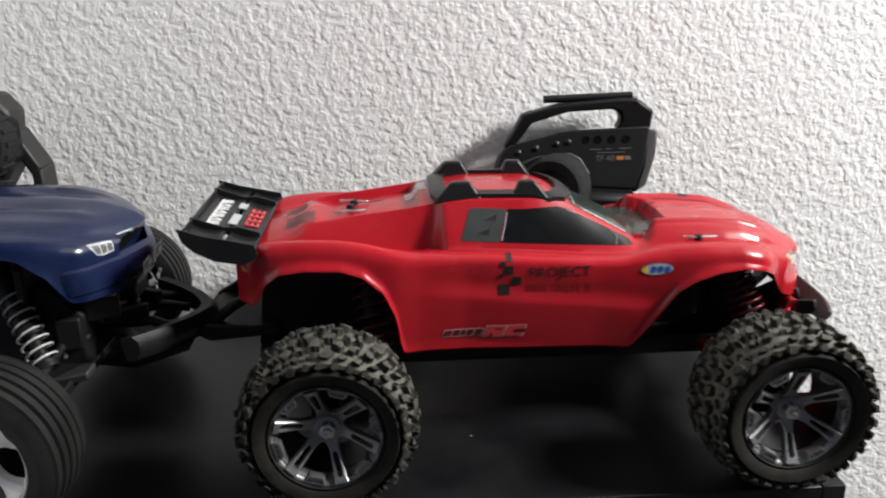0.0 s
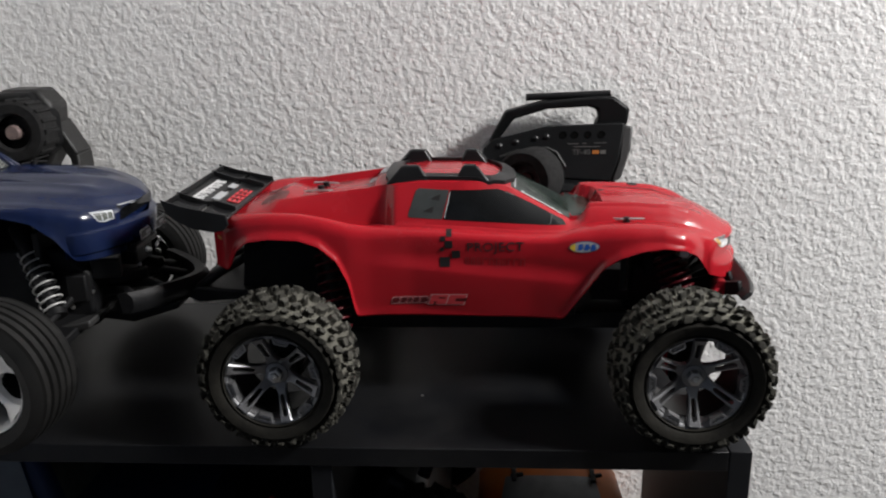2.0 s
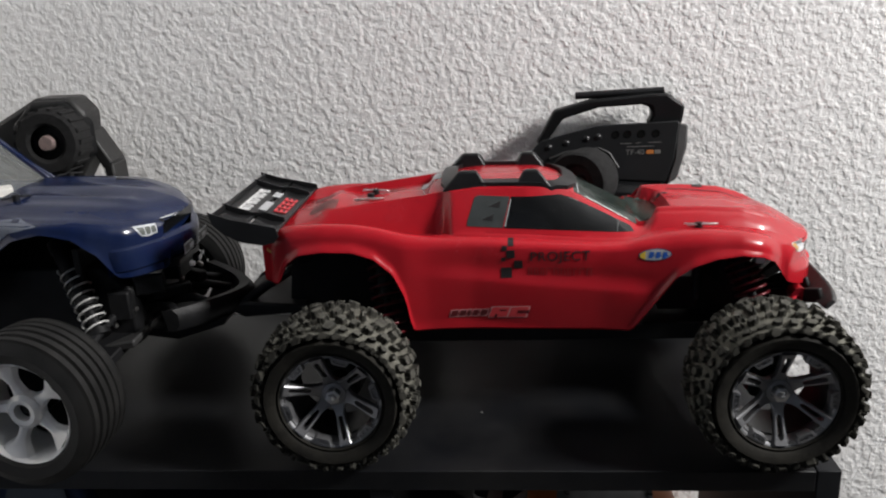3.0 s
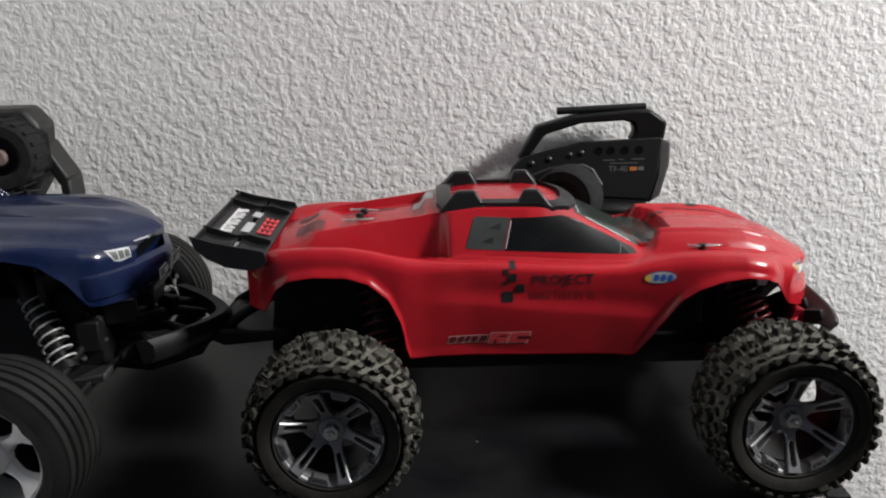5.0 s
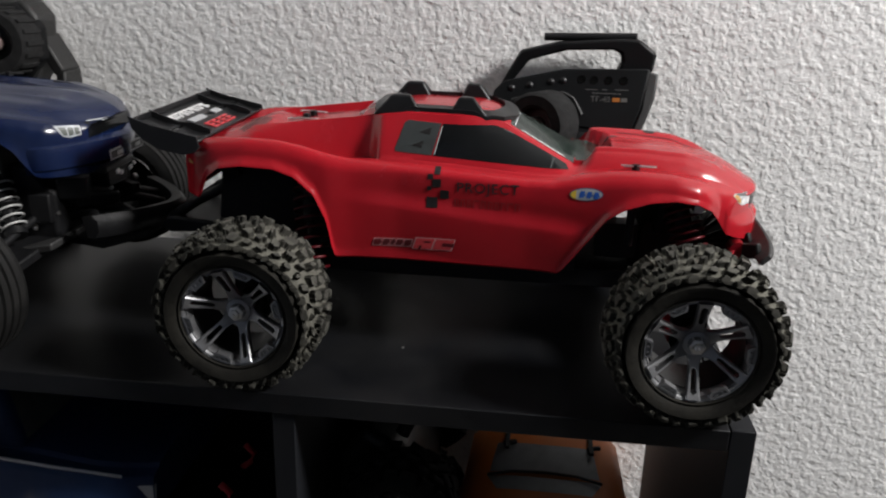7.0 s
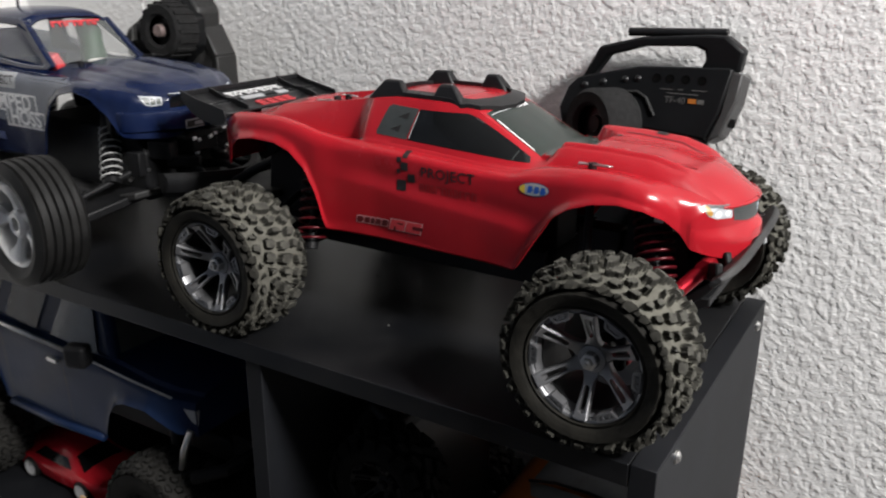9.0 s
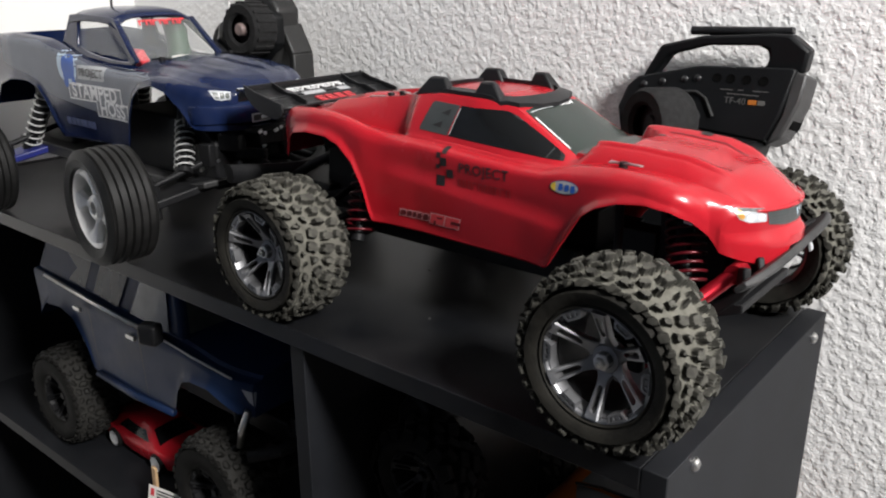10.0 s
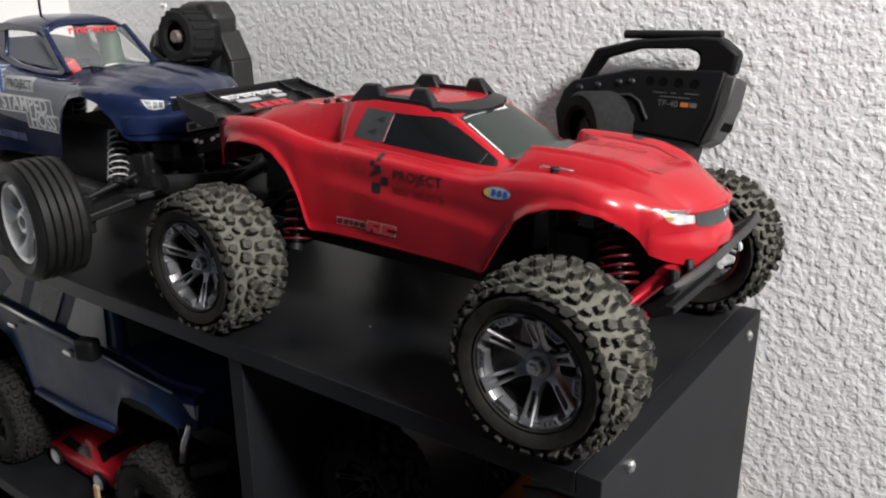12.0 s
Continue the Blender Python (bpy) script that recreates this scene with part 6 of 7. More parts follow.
bm = bmesh.new()
prism(bm, [(-0.194, 0.943), (-0.188, 0.962), (-0.180, 0.9705), (-0.1265, 0.9830), (-0.0527, 0.9860), (-0.0500, 0.9840), (-0.0560, 0.950), (-0.0640, 0.9280), (-0.1180, 0.9320), (-0.150, 0.9200), (-0.185, 0.9150)], 0.289, 0.320)
panel = tx_part("front_panel", bm, TX_BLACK, "black control panel with pale print", bevel=0.003)
bm = bmesh.new()
prism(bm, [(-0.0525, 0.984), (-0.0420, 0.982), (-0.0440, 0.960), (-0.0530, 0.9320), (-0.0640, 0.925), (-0.0560, 0.950)], 0.2915, 0.324)
cheek = tx_part("side_cheek", bm, TX_CHEEK, "dark grey side cheek", bevel=0.002)
# A black solid stands for the shade in the slot; no slot is cut.
bm = bmesh.new()
prism(bm, [(-0.0465, 0.9770), (-0.0432, 0.9765), (-0.0490, 0.9420), (-0.0545, 0.9345)], 0.3000, 0.3250)
tx_part("cheek_slot_shade", bm, HOLE_SHADE, parent=cheek)
# carrying handle, a loop of eight straight runs
outer = [(-0.1834, 0.9650), (-0.1665, 0.9960), (-0.133, 1.0045), (-0.0752, 1.009), (-0.0598, 1.0088), (-0.0445, 0.9975), (-0.0470, 0.980)]
inner = [(-0.1725, 0.9680), (-0.158, 0.9880), (-0.1246, 0.9977), (-0.0850, 0.9995), (-0.0765, 0.9965), (-0.0748, 0.9885), (-0.0790, 0.9810)]
bm = bmesh.new()
for y, flip in ((0.3040, False), (0.3200, True)):
    a = [bm.verts.new((x, y, z)) for x, z in outer]
    b = [bm.verts.new((x, y, z)) for x, z in inner]
    for i in range(len(a) - 1):
        bm.faces.new((a[i], a[i + 1], b[i + 1], b[i]))
    if not flip:
        a0, b0 = a, b
for p, q in ((a0, a), (b0, b)):
    for i in range(len(p) - 1):
        bm.faces.new((p[i], p[i + 1], q[i + 1], q[i]))
bm.faces.new((a0[0], a[0], b[0], b0[0]))
bm.faces.new((a0[-1], a[-1], b[-1], b0[-1]))
bmesh.ops.recalc_face_normals(bm, faces=bm.faces[:])
tx_part("carrying_handle", bm, TX_BLACK, "black loop handle", bevel=0.0025, lean=False)
bm = bmesh.new()
rod(bm, (-0.1459, 0.318, 1.0080), (-0.062, 0.318, 1.0105), 0.0036, seg=16)
tx_part("antenna", bm, SATIN_BLACK, "folded black antenna", bevel=0.001, lean=False)
# Black discs on the panel paint the shade of the button holes.
for x in (-0.1101, -0.0990, -0.0862, -0.0728):
    bm = bmesh.new()
    turned(bm, [(0.0001, 0.2886), (0.0030, 0.2886), (0.0036, 0.2884), (0.0038, 0.2892)], 16, matrix=Matrix.Translation((x, 0, 0.9742)))
    tx_part("button_hole_shade", bm, HOLE_SHADE, parent=panel)
for x, z in ((-0.1725, 0.9640), (-0.1562, 0.9675), (-0.1372, 0.9710), (-0.1263, 0.9725)):
    bm = bmesh.new()
    turned(bm, [(0.0001, 0.2868), (0.0014, 0.2870), (0.0030, 0.2884), (0.0030, 0.2900)], 14, matrix=Matrix.Translation((x, 0, z)))
    tx_part("dial", bm, SATIN_BLACK, parent=panel)
for x0, x1, z in ((-0.1060, -0.0955, 0.9655), (-0.0915, -0.0870, 0.9658), (-0.0800, -0.0680, 0.9660), (-0.1000, -0.0745, 0.9625)):
    bm = bmesh.new()
    box(bm, ((x0 + x1) / 2, 0.2886, z), (x1 - x0, 0.0003, 0.0007))
    tx_part("print_line", bm, PALE_INK, parent=panel)
bm = lettering("TF-40", 0.0074)
for v in bm.verts:
    v.co = Vector((-0.0925 + v.co.x, 0.2886, 0.9570 + v.co.y))
tx_part("lettering", bm, PALE_INK, "pale printed type number", parent=panel)
for x, w, mat in ((-0.0785, 0.0065, ORANGE_INK), (-0.0715, 0.0055, PALE_INK)):
    bm = bmesh.new()
    box(bm, (x, 0.2886, 0.9572), (w, 0.0003, 0.0036))
    tx_part("print_block", bm, mat, parent=panel)
bm = bmesh.new()
tube(bm, [(-0.172, 0.2880, 0.9530), (-0.155, 0.2880, 0.9590), (-0.125, 0.2880, 0.9615), (-0.1165, 0.2880, 0.9570), (-0.108, 0.2880, 0.9430)], 0.0014, 8)
tx_part("cowl_edge", bm, TX_GREY, "grey edge of the wheel cowl", parent=panel)
bm = bmesh.new()
prism(bm, [(-0.185, 0.915), (-0.150, 0.920), (-0.118, 0.932), (-0.064, 0.928), (-0.072, 0.895), (-0.085, 0.850), (-0.080, 0.803), (-0.165, 0.803), (-0.160, 0.850), (-0.178, 0.890)], 0.262, 0.312)
tx_part("grip_and_base", bm, TX_BLACK, "black grip and base", bevel=0.006, lean=False)
bm = bmesh.new()
box(bm, (-0.122, 0.287, 0.8025), (0.105, 0.088, 0.0050))
tx_part("foot", bm, SATIN_BLACK, bevel=0.002, lean=False)
foam_wheel(tx, Vector((-0.1430, 0.2630, 0.9375)) - O1, (-0.45, -0.89, 0.05), 0.0290, 0.036, 0, FOAM, SATIN_BLACK)
bm = bmesh.new()
rod(bm, (-0.135, 0.278, 0.9390), (-0.125, 0.296, 0.9400), 0.011)
tx_part("wheel_shaft", bm, SATIN_BLACK, lean=False)

O2 = Vector((-0.640, 0.262, SHELF_Z))
tx2 = thing("transmitter", O2, "grey-black radio transmitter with a ribbed wheel, behind the pickup", "transmitter", "transmitters")


def tx2_part(name, bm, mat, label="", parent=None, bevel=0.0):
    return crisp(part(name, shifted(bm, O2), mat, parent or tx2, label), 35, bevel)


bm = bmesh.new()
prism(bm, [(-0.722, 0.978), (-0.712, 0.992), (-0.656, 1.0215), (-0.640, 1.0300), (-0.606, 1.0300), (-0.594, 1.0150), (-0.598, 0.9700), (-0.615, 0.9450), (-0.690, 0.9450), (-0.715, 0.9600)], 0.243, 0.276)
tx2_part("casing", bm, TX_GREY, "dark grey moulded casing", bevel=0.004)
bm = bmesh.new()
turned(bm, [(0.0001, 0.234), (0.034, 0.234), (0.0375, 0.238), (0.039, 0.248)], 8, matrix=Matrix.Translation((-0.626, 0, 0.993)) @ pose(0, 0, 0, 0, 22.5, 0))
tx2_part("wheel_cowl", bm, TX_BLACK, "black eight-sided cowl", bevel=0.002)
for run in ([(-0.602, 0.990), (-0.597, 1.000), (-0.579, 0.968), (-0.588, 0.962)], [(-0.588, 0.965), (-0.579, 0.968), (-0.578, 0.925), (-0.587, 0.925)], [(-0.590, 0.933), (-0.578, 0.926), (-0.610, 0.905), (-0.618, 0.915)]):
    bm = bmesh.new()
    prism(bm, run, 0.250, 0.280)
    tx2_part("strap_handle", bm, TX_GREY, bevel=0.002)
bm = bmesh.new()
prism(bm, [(-0.690, 0.948), (-0.612, 0.948), (-0.618, 0.900), (-0.640, 0.850), (-0.600, 0.812), (-0.600, 0.8), (-0.700, 0.8), (-0.700, 0.812), (-0.672, 0.850), (-0.680, 0.900)], 0.246, 0.282)
tx2_part("grip_and_base", bm, TX_BLACK, "black grip and base", bevel=0.005)
w2 = foam_wheel(tx2, Vector((-0.6140, 0.2200, 0.995)) - O2, (0.06, -1.0, 0.04), 0.0285, 0.032, 18, FOAM, SATIN_BLACK)
bm = bmesh.new()
turned(bm, [(0.0001, -0.0150), (0.0058, -0.0148), (0.0068, -0.0130), (0.0068, 0.0)], 24, matrix=Matrix.Translation((-0.6140, 0.2180, 0.995)) @ Vector((0.06, -1.0, 0.04)).to_track_quat("-Y", "Z").to_matrix().to_4x4())
tx2_part("hub_cap", bm, RUST, "rusty red and silver hub cap", parent=None)
bm = bmesh.new()
rod(bm, (-0.614, 0.224, 0.995), (-0.615, 0.248, 0.995), 0.013)
tx2_part("wheel_shaft", bm, SATIN_BLACK)
bm = bmesh.new()
tube(bm, [(-0.6905, 0.256, 0.996), (-0.6900, 0.252, 1.008), (-0.6890, 0.249, 1.024)], 0.0015, 8)
rod(bm, (-0.6930, 0.249, 1.025), (-0.6850, 0.249, 1.025), 0.0022)
tx2_part("toggle_switch", bm, CHROME, "small chrome toggle switch")
bm = bmesh.new()
tube(bm, [(-0.655, 0.258, 0.955), (-0.665, 0.235, 0.962), (-0.680, 0.228, 0.980), (-0.690, 0.240, 0.995)], 0.0050, 8)
tx2_part("trigger", bm, SATIN_BLACK)

# ---- lower shelf: the blue off-roader, a red toy car, a card ----
suv = Car("model_off_roader", -0.60, 0.125, LOWER_Z, "slate blue radio-controlled off-roader with fat dusty tyres", "model truck", "model trucks")
S_HALF = curve([(-0.82, 0.090), (-0.60, 0.095), (-0.47, 0.094), (-0.445, 0.089), (-0.424, 0.080)], 0.004)
S_BELT = curve([(-0.82, 0.222), (-0.58, 0.2130), (-0.515, 0.2085), (-0.424, 0.1965)], 0.004)
S_HEM = curve([(-0.83, 0.16), (-0.80, 0.185), (-0.76, 0.190), (-0.735, 0.182), (-0.718, 0.150), (-0.713, 0.124), (-0.71, 0.122), (-0.546, 0.126), (-0.543, 0.130), (-0.530, 0.158), (-0.515, 0.176), (-0.500, 0.182), (-0.470, 0.1835), (-0.452, 0.172), (-0.440, 0.164), (-0.424, 0.162)], 0.0015)
bm = bmesh.new()
rows = []
for x in list(np.linspace(-0.83, -0.55, 70)) + list(np.linspace(-0.547, -0.424, 46)):
    h, belt, hem = S_HALF(x), S_BELT(x), S_HEM(x)
    hem = min(hem, belt - 0.006)
    arch = math.exp(-((x + 0.485) / 0.050) ** 4) + math.exp(-((x + 0.78) / 0.06) ** 4)
    half = []
    for i in range(12):
        z = hem + (belt - 0.004 - hem) * (i / 11) ** 1.3
        half.append((h - 0.004 * ((belt - z) / 0.09) + 0.006 * math.exp(-(z - hem) / 0.006) * min(1, arch), z))
    half += [(h - 0.002, belt - 0.001), (h - 0.006, belt), (h - 0.012, belt + 0.0005), (h - 0.014, belt + 0.004), (h * 0.5, belt + 0.007), (0.0, belt + 0.008)]
    rows.append([(x, -y, z) for y, z in half] + [(x, y, z) for y, z in half[-2::-1]])
grid = sheet(bm, rows)
for row in (grid[0], grid[-1]):
    bm.faces.new(row)
bmesh.ops.recalc_face_normals(bm, faces=bm.faces[:])
suv.skin(bm)
suv_body = suv.part("body_shell", bm, SUV_BLUE, "slate blue shell with flared arches", smooth=True)
suv_body.data.set_sharp_from_angle(angle=radians(40))
bm = bmesh.new()
base = [(-0.825, 0.222, 0.088), (-0.524, 0.211, 0.086)]
top = [(-0.810, 0.276, 0.072), (-0.553, 0.275, 0.070)]
ring = []
for (x0, z0, h0) in (base[0], base[1], top[1], top[0]):
    ring.append((x0, z0, h0))
v = {}
for i, (x0, z0, h0) in enumerate(ring):
    for s in (-1, 1):
        v[i, s] = bm.verts.new((x0, s * h0, z0))
bm.faces.new([v[i, -1] for i in range(4)])
bm.faces.new([v[i, 1] for i in (3, 2, 1, 0)])
for i in range(4):
    j = (i + 1) % 4
    bm.faces.new((v[j, -1], v[i, -1], v[i, 1], v[j, 1]))
bmesh.ops.recalc_face_normals(bm, faces=bm.faces[:])
cabin = crisp(suv.part("cabin", bm, SUV_BLUE, "slate blue hard top"), 30, 0.006, 3)


def cabin_pt(x, z, lift=0.0012):
    """A point on the near flank of the cabin."""
    k = (z - 0.2165) / 0.0585
    return Vector((x, -(0.087 + (0.071 - 0.087) * k) - lift, z))


for quad, film in (([(-0.694, 0.2225), (-0.642, 0.2190), (-0.626, 0.268), (-0.684, 0.268)], SUV_GLASS_DIM), ([(-0.618, 0.2185), (-0.545, 0.2165), (-0.563, 0.266), (-0.602, 0.267)], SUV_GLASS), ([(-0.790, 0.227), (-0.712, 0.223), (-0.702, 0.268), (-0.785, 0.268)], SUV_GLASS_DIM)):
    bm = bmesh.new()
    flat_quad(bm, [cabin_pt(*p) for p in quad])
    suv.part("side_window", bm, film, "milky grey window" if film is SUV_GLASS else "dusky side window", parent=cabin)
bm = bmesh.new()
flat_quad(bm, [(-0.5255, -0.076, 0.2175), (-0.5255, 0.076, 0.2175), (-0.5495, 0.062, 0.269), (-0.5495, -0.062, 0.269)])
suv.part("windscreen", bm, DARK_GLASS, "dark windscreen", parent=cabin)
bm = bmesh.new()
tube(bm, [(-0.795, -0.0925, 0.2215), (-0.690, -0.0955, 0.2175), (-0.582, -0.0960, 0.2135)], 0.0024, 6)
suv.part("belt_trim", bm, STEEL, "bright belt-line trim", smooth=True)
bm = bmesh.new()
tube(bm, [(-0.560, -0.0935, 0.2120), (-0.500, -0.0930, 0.2065), (-0.445, -0.0880, 0.1995)], 0.0012, 6)
suv.part("bonnet_edge", bm, DECAL_GREY, smooth=True)
for x, z in ((-0.715, 0.2010), (-0.604, 0.1985)):
    bm = bmesh.new()
    box(bm, (x, -0.0975, z), (0.016, 0.004, 0.0045))
    crisp(suv.part("door_handle", bm, STEEL, "bright door handle"), 30, 0.0012)
bm = bmesh.new()
box(bm, (-0.546, -0.107, 0.2230), (0.022, 0.016, 0.022), Matrix.Rotation(0.35, 4, "Z"))
rod(bm, (-0.548, -0.090, 0.2140), (-0.551, -0.106, 0.2180), 0.004)
crisp(suv.part("door_mirror", bm, BLACK_PLASTIC, "black door mirror"), 30, 0.005, 3)
for k, (x, z0, z1) in enumerate(((-0.594, 0.130, 0.212), (-0.700, 0.130, 0.216))):
    suv.part("door_seam", suv.patch([(x - 0.0006, z0), (x + 0.0006, z0), (x + 0.0006, z1 - 0.006), (x - 0.0006, z1 - 0.006)], (0, -0.1, 0), RIGHT, UP, 0.01, 0.0006), DECAL_BLACK, parent=suv_body)
bm = bmesh.new()
tube(bm, [(-0.700, -0.091, 0.122), (-0.62, -0.093, 0.122), (-0.548, -0.091, 0.126)], 0.004, 8)
suv.part("rock_slider", bm, SUV_BLUE, smooth=True)
suv.part("headlamp", suv.patch([(-0.006, 0.199), (0.008, 0.197), (0.006, 0.182), (0.0, 0.187)], (-0.431, -0.080, -0.009), (0.75, 0.66, 0), UP, 0.004, 0.0008), DECAL_GREY, "grey lamp outline", parent=suv_body)
bm = bmesh.new()
tube(bm, [(-0.430, -0.083, 0.168), (-0.436, -0.088, 0.148), (-0.441, -0.088, 0.128)], 0.0036, 10)
suv.part("bumper_end", bm, STEEL, "bright bumper end bar", smooth=True)
bm = bmesh.new()
tube(bm, [(-0.430, -0.086, 0.120), (-0.405, -0.070, 0.128), (-0.395, 0.0, 0.130), (-0.405, 0.070, 0.128), (-0.430, 0.086, 0.120)], 0.0065, 10)
box(bm, (-0.420, 0, 0.124), (0.030, 0.060, 0.022))
crisp(suv.part("front_bumper", bm, BLACK_PLASTIC, "black tubular bumper"), 40)
for s in (-1, 1):
    bm = bmesh.new()
    tube(bm, [(-0.398, s * 0.030, 0.132), (-0.388, s * 0.030, 0.140), (-0.384, s * 0.030, 0.150), (-0.392, s * 0.030, 0.158)], 0.0030, 8)
    suv.part("tow_hook", bm, DECAL_RED, "small red tow hook", smooth=True)
bm = bmesh.new()
prism(bm, [(-0.83, 0.10), (-0.43, 0.10), (-0.44, 0.125), (-0.82, 0.125)], -0.030, 0.030)
crisp(suv.part("chassis", bm, BLACK_PLASTIC), 30, 0.002)
SW_R = 0.0630
for x in (-0.792, -0.480):
    bm = bmesh.new()
    rod(bm, (x, -0.075, SW_R), (x, 0.075, SW_R), 0.009)
    rod(bm, (x, -0.02, SW_R), (x, 0.02, SW_R), 0.018, seg=18)
    for s in (-1, 1):
        rod(bm, (x, s * 0.055, SW_R), (x - 0.02, s * 0.045, 0.160), 0.007)
    crisp(suv.part("axle", bm, BLACK_PLASTIC))
carcass, lugs = treaded_tyre(SW_R, 0.0280, 0.0290, 34, 0.0036, 5, 14, 56, 7)
DULL_LUG = material("dull_tread_rubber", (0.010, 0.0096, 0.0085), 0.9, vary=0.3, scale=100, bump=0.4, dust=(0.026, 0.025, 0.021), dust_amount=0.7, dust_scale=45)
suv_wheel = Wheel([("tyre", carcass, RUBBER, "fat black rubber tyre", 60), ("tread", lugs, [RUBBER, DULL_LUG, DULL_LUG], "dusty tread blocks", 25), ("rim", spoked_rim(0.0290, 0.0235, 6), BLACK_PLASTIC, "black rim", 30), ("rim_well_shade", rim_well_shade(0.0290, 0.0235), RUBBER, "", 30)])
for x, spin in ((-0.792, 10), (-0.480, 33)):
    for s in (-1, 1):
        suv_wheel.put(suv, x, s * 0.081, SW_R - 0.0006, spin, s)

toy = Car("toy_car", -0.688, 0.094, LOWER_Z, "small glossy red toy sports car under the off-roader", "toy car")
T_TOP = curve([(-0.770, 0.030), (-0.758, 0.036), (-0.735, 0.040), (-0.715, 0.044), (-0.690, 0.046), (-0.668, 0.042), (-0.650, 0.031), (-0.620, 0.026), (-0.606, 0.018)], 0.004)
T_HALF = curve([(-0.770, 0.030), (-0.760, 0.035), (-0.70, 0.037), (-0.63, 0.036), (-0.615, 0.031), (-0.606, 0.020)], 0.003)
bm = bmesh.new()
rows = []
for x in np.linspace(-0.770, -0.606, 46):
    h, t = T_HALF(x), T_TOP(x)
    low = 0.008 + 0.013 * (math.exp(-((x + 0.734) / 0.012) ** 4) + math.exp(-((x + 0.642) / 0.012) ** 4))
    belt = min(t - 0.002, 0.027)
    half = [(h - 0.002, low), (h, (low + belt) / 2), (h - 0.001, belt - 0.001), (h * 0.88, belt + 0.001), (h * 0.66, t - 0.002), (h * 0.4, t), (0, t + 0.0006)]
    rows.append([(x, -y, z) for y, z in half] + [(x, y, z) for y, z in half[-2::-1]])
grid = sheet(bm, rows)
for row in (grid[0], grid[-1]):
    bm.faces.new(row)
bmesh.ops.recalc_face_normals(bm, faces=bm.faces[:])
toy.skin(bm)
toy_body = toy.part("body_shell", bm, RED, "glossy red body", smooth=True)
toy.part("side_window", toy.patch([(-0.730, 0.0300), (-0.664, 0.0295), (-0.676, 0.0395), (-0.718, 0.0405)], (0, -0.04, 0), RIGHT, UP, 0.006, 0.0006), WINDOW_BLACK, "black window", parent=toy_body)
toy.part("windscreen", toy.patch([(-0.668, -0.020), (-0.648, -0.026), (-0.648, 0.026), (-0.668, 0.020)], (0, 0, 0.05), RIGHT, BACK, 0.006, 0.0006), WINDOW_BLACK, "black windscreen", parent=toy_body)
bm = bmesh.new()
turned(bm, [(0.0060, -0.005), (0.0100, -0.006), (0.0125, -0.004), (0.0125, 0.004), (0.0060, 0.005)], 24)
bm2 = bmesh.new()
turned(bm2, [(0.0001, -0.0050), (0.003, -0.0056), (0.0045, -0.0046), (0.0085, -0.0062), (0.0098, -0.0060)], 10)
toy_wheel = Wheel([("tyre", bm, RIB_RUBBER, "", 40), ("rim", bm2, CHROME, "bright chrome rim", 40)])
for x in (-0.734, -0.642):
    for s in (-1, 1):
        toy_wheel.put(toy, x, s * 0.033, 0.0123, 15, s)

O3 = Vector((-0.545, 0.012, LOWER_Z))
card = thing("price_card", O3, "white printed card with dark lines beside a wooden stick", "card")
CARD_M = pose(0.0, 0.0, 0.0, -14, 0, 12)
bm = bmesh.new()
box(bm, CARD_M @ Vector((0, 0, 0.0185)), (0.070, 0.0008, 0.036), CARD_M)
part("sheet", bm, WHITE_PAPER, card)
for k, (x0, w, z) in enumerate(((0.002, 0.050, 0.033), (0.002, 0.050, 0.0295), (0.002, 0.048, 0.026), (-0.012, 0.024, 0.015), (0.014, 0.020, 0.010))):
    bm = bmesh.new()
    box(bm, CARD_M @ Vector((x0, -0.0007, z)), (w, 0.0003, 0.0016 if k < 3 else 0.010), CARD_M)
    part("printed_bar", bm, DECAL_BLACK, card)
bm = bmesh.new()
box(bm, CARD_M @ Vector((-0.029, -0.0007, 0.030)), (0.005, 0.0003, 0.008), CARD_M)
part("printed_bar", bm, DECAL_RED, card)
O4 = Vector((-0.584, 0.020, LOWER_Z))
stick = thing("wooden_stick", O4, "short pale wooden stick standing behind the card", "stick")
bm = bmesh.new()
box(bm, (0.004, 0.0, 0.0275), (0.0085, 0.0035, 0.055), Matrix.Rotation(0.06, 4, "Y"))
crisp(part("strip", bm, WOOD, stick), 30, 0.0015)

# ---- right compartment: an orange shell, a black buggy ----
shell2 = Car("orange_car_shell", -0.1185, 0.165, LOWER_Z, "orange model car shell with grey windscreen and black straps", "car shell")
bm = bmesh.new()
rows = []
prof = [(-0.075, 0.010, 0.076), (-0.074, 0.060, 0.081), (-0.062, 0.086, 0.083), (-0.035, 0.097, 0.084), (0.010, 0.103, 0.083), (0.035, 0.1055, 0.082), (0.055, 0.108, 0.080), (0.070, 0.1120, 0.077), (0.085, 0.1155, 0.076),
        (0.100, 0.1175, 0.075), (0.120, 0.1185, 0.074), (0.140, 0.1165, 0.074), (0.154, 0.105, 0.075), (0.160, 0.060, 0.077)]
for y, z, h in prof:
    row = [(-0.1185 - h * 1.05, y, 0.001)]
    for k in range(17):
        s = -1 + k / 8
        row.append((-0.1185 + s * h * 1.02, y, z - min(0.022, z - 0.004) * abs(s) ** 5))
    rows.append(row + [(-0.1185 + h * 1.05, y, 0.001)])
sheet(bm, rows)
bmesh.ops.recalc_face_normals(bm, faces=bm.faces[:])
shell2.skin(bm)
orange = thick(shell2.part("body_shell", bm, ORANGE_PAINT, "orange painted shell", smooth=True), 0.0015)
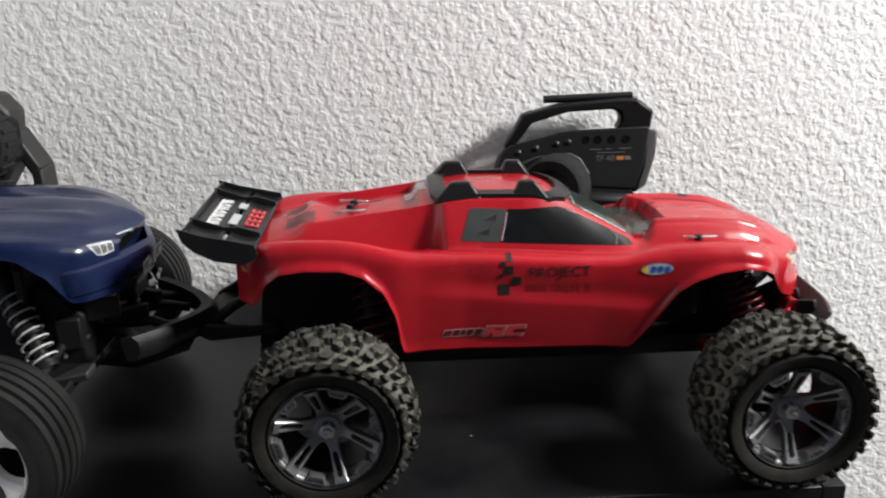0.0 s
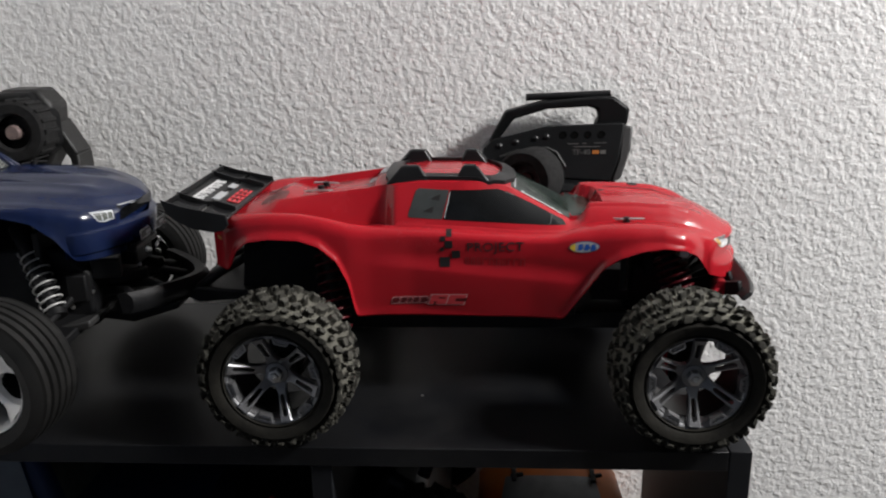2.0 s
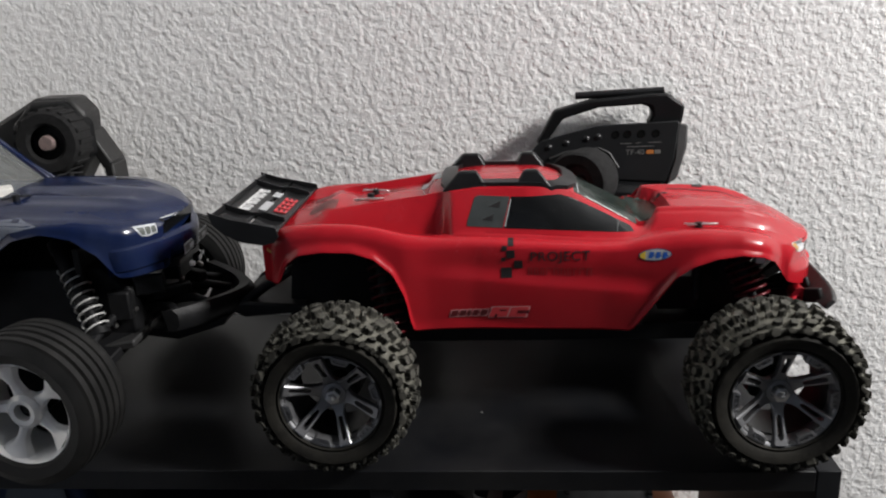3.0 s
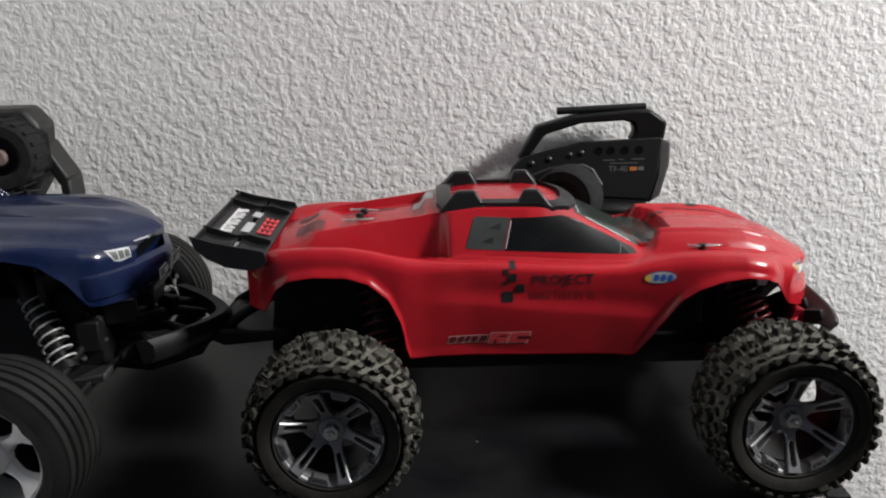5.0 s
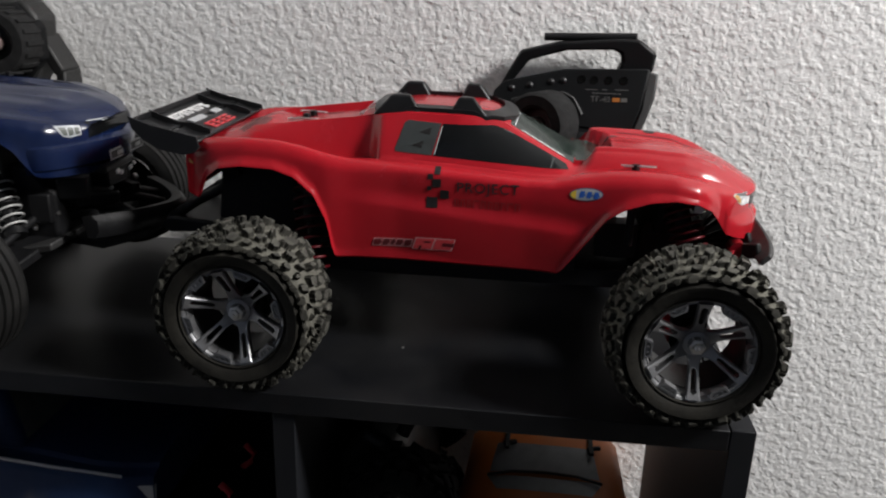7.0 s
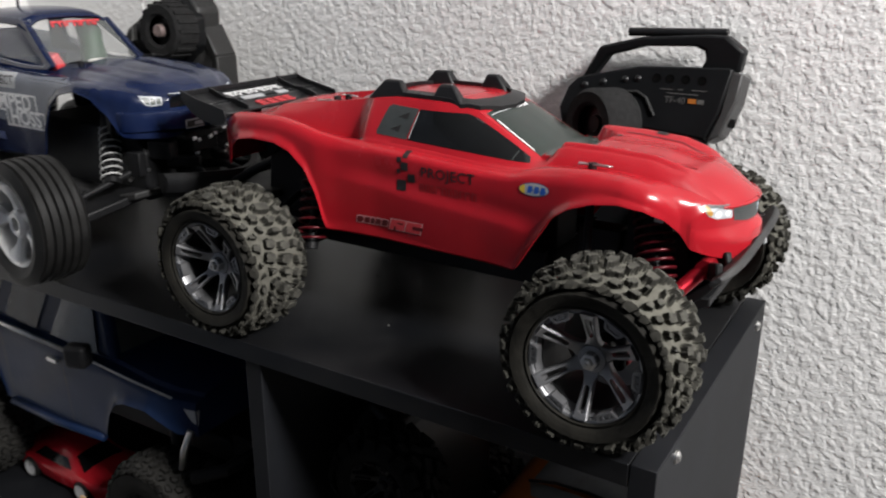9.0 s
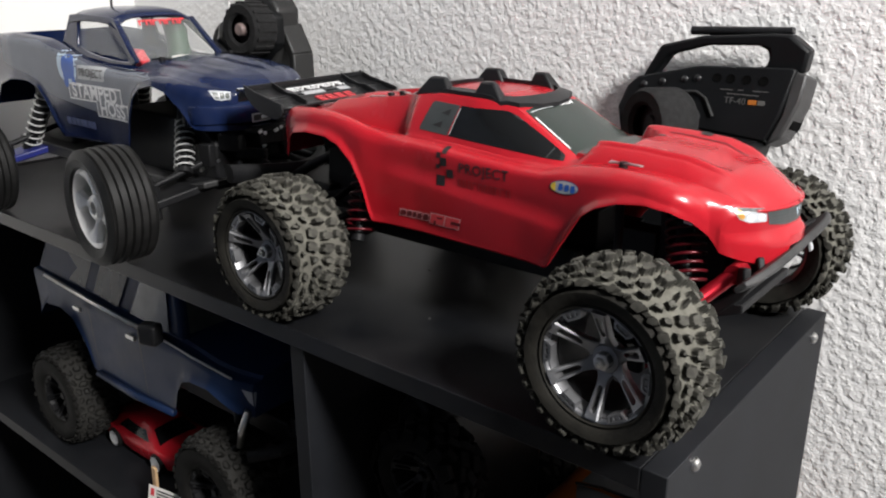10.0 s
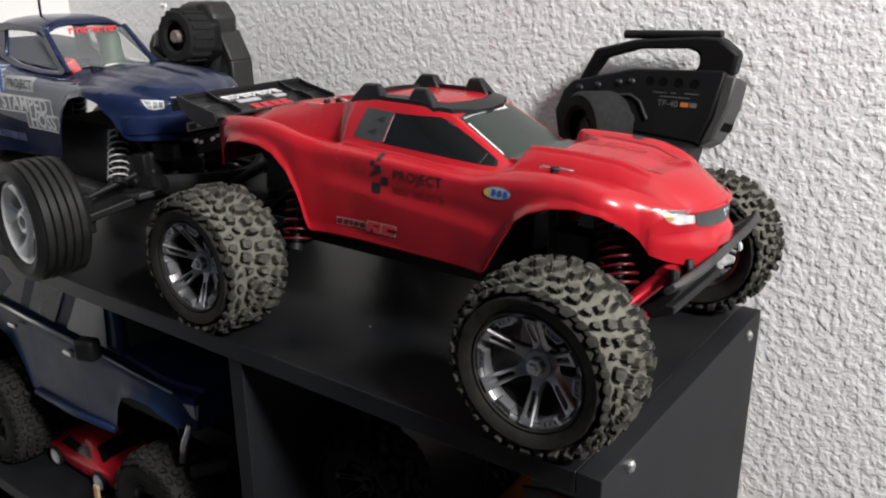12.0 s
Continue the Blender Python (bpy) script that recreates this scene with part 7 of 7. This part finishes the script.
shell2.part("windscreen", shell2.patch([(-0.172, 0.058), (-0.066, 0.058), (-0.072, 0.096), (-0.166, 0.096)], (0, 0, 0.12), RIGHT, BACK, 0.008, 0.0012), SHELL_GREY, "dull grey windscreen", parent=orange, smooth=True)
shell2.part("cowl", shell2.patch([(-0.164, 0.034), (-0.074, 0.034), (-0.064, 0.053), (-0.174, 0.053)], (0, 0, 0.12), RIGHT, BACK, 0.008, 0.0010), SHELL_GREY, "dull grey cowl", parent=orange, smooth=True)
bm = bmesh.new()
tube(bm, [(-0.174, 0.050, 0.1085), (-0.150, 0.056, 0.1105), (-0.119, 0.058, 0.1110), (-0.088, 0.056, 0.1105), (-0.064, 0.050, 0.1085)], 0.0015, 6)
shell2.part("wiper_line", bm, STRAP, smooth=True)
for x in (-0.157, -0.0735):
    bm = bmesh.new()
    box(bm, (x, 0.112, 0.1195), (0.0050, 0.060, 0.003))
    box(bm, (x, 0.152, 0.1130), (0.0050, 0.003, 0.026))
    box(bm, (x + 0.003, 0.094, 0.1190), (0.014, 0.004, 0.004), Matrix.Rotation(0.3, 4, "Z"))
    crisp(shell2.part("strap", bm, STRAP, "black strap"), 30, 0.001)
for x in (-0.188, -0.049):
    bm = bmesh.new()
    rod(bm, (x, -0.010, 0.080), (x, -0.010, 0.1000), 0.0035)
    crisp(shell2.part("peg", bm, STRAP))

bug = Car("model_buggy", -0.245, 0.165, LOWER_Z, "black radio-controlled buggy in the dark compartment", "model truck", "model trucks")
bm = bmesh.new()
prism(bm, [(-0.292, 0.060), (-0.225, 0.060), (-0.222, 0.150), (-0.240, 0.205), (-0.270, 0.225), (-0.290, 0.200)], -0.070, 0.070)
crisp(bug.part("body_shell", bm, SATIN_BLACK, "black shell"), 30, 0.008, 3)
bm = bmesh.new()
tube(bm, [(-0.240, -0.06, 0.215), (-0.222, -0.02, 0.245), (-0.214, 0.02, 0.245), (-0.220, 0.06, 0.215)], 0.006, 8)
bug.part("roll_bar", bm, BLACK_PLASTIC, smooth=True)
carcass, lugs = lugged_tyre(0.048, 0.022, 0.026, 5, 18, 0.0120, 9, 0.0045)
bug_wheel = Wheel([("tyre", carcass, RUBBER, "", 60), ("tread", lugs, [RUBBER, DULL_LUG], "", 25), ("rim", spoked_rim(0.026, 0.018, 6), SATIN_BLACK, "", 30)])
for s in (-1, 1):
    bug_wheel.put(bug, -0.246, s * 0.095, 0.0478, 20, s)
    bug_wheel.put(bug, -0.238, s * 0.085, 0.165, 45, s)

# ---- crumbs on the top board ----
rnd = random.Random(4)
for x, y, size in ((-0.3055, 0.1620, 0.0022), (-0.2364, 0.0806, 0.0015)):
    bm = bmesh.new()
    ring = [(size * (0.7 + 0.6 * rnd.random()) * math.cos(k * math.tau / 7), 0.45 * size * (0.7 + 0.6 * rnd.random()) * math.sin(k * math.tau / 7)) for k in range(7)]
    lo = [bm.verts.new((a, b, 0.0)) for a, b in ring]
    hi = [bm.verts.new((a * 0.7, b * 0.7, size * (0.25 + 0.2 * rnd.random()))) for a, b in ring]
    bm.faces.new(lo[::-1])
    bm.faces.new(hi)
    for k in range(7):
        bm.faces.new((lo[k], lo[(k + 1) % 7], hi[(k + 1) % 7], hi[k]))
    flake = part("crumb", bm, CRUMB)
    flake.location = (x, y, SHELF_Z - 0.0005)
    tagged(flake, "tiny pale crumb lying on the black top board", "crumb", "crumbs on the top board")
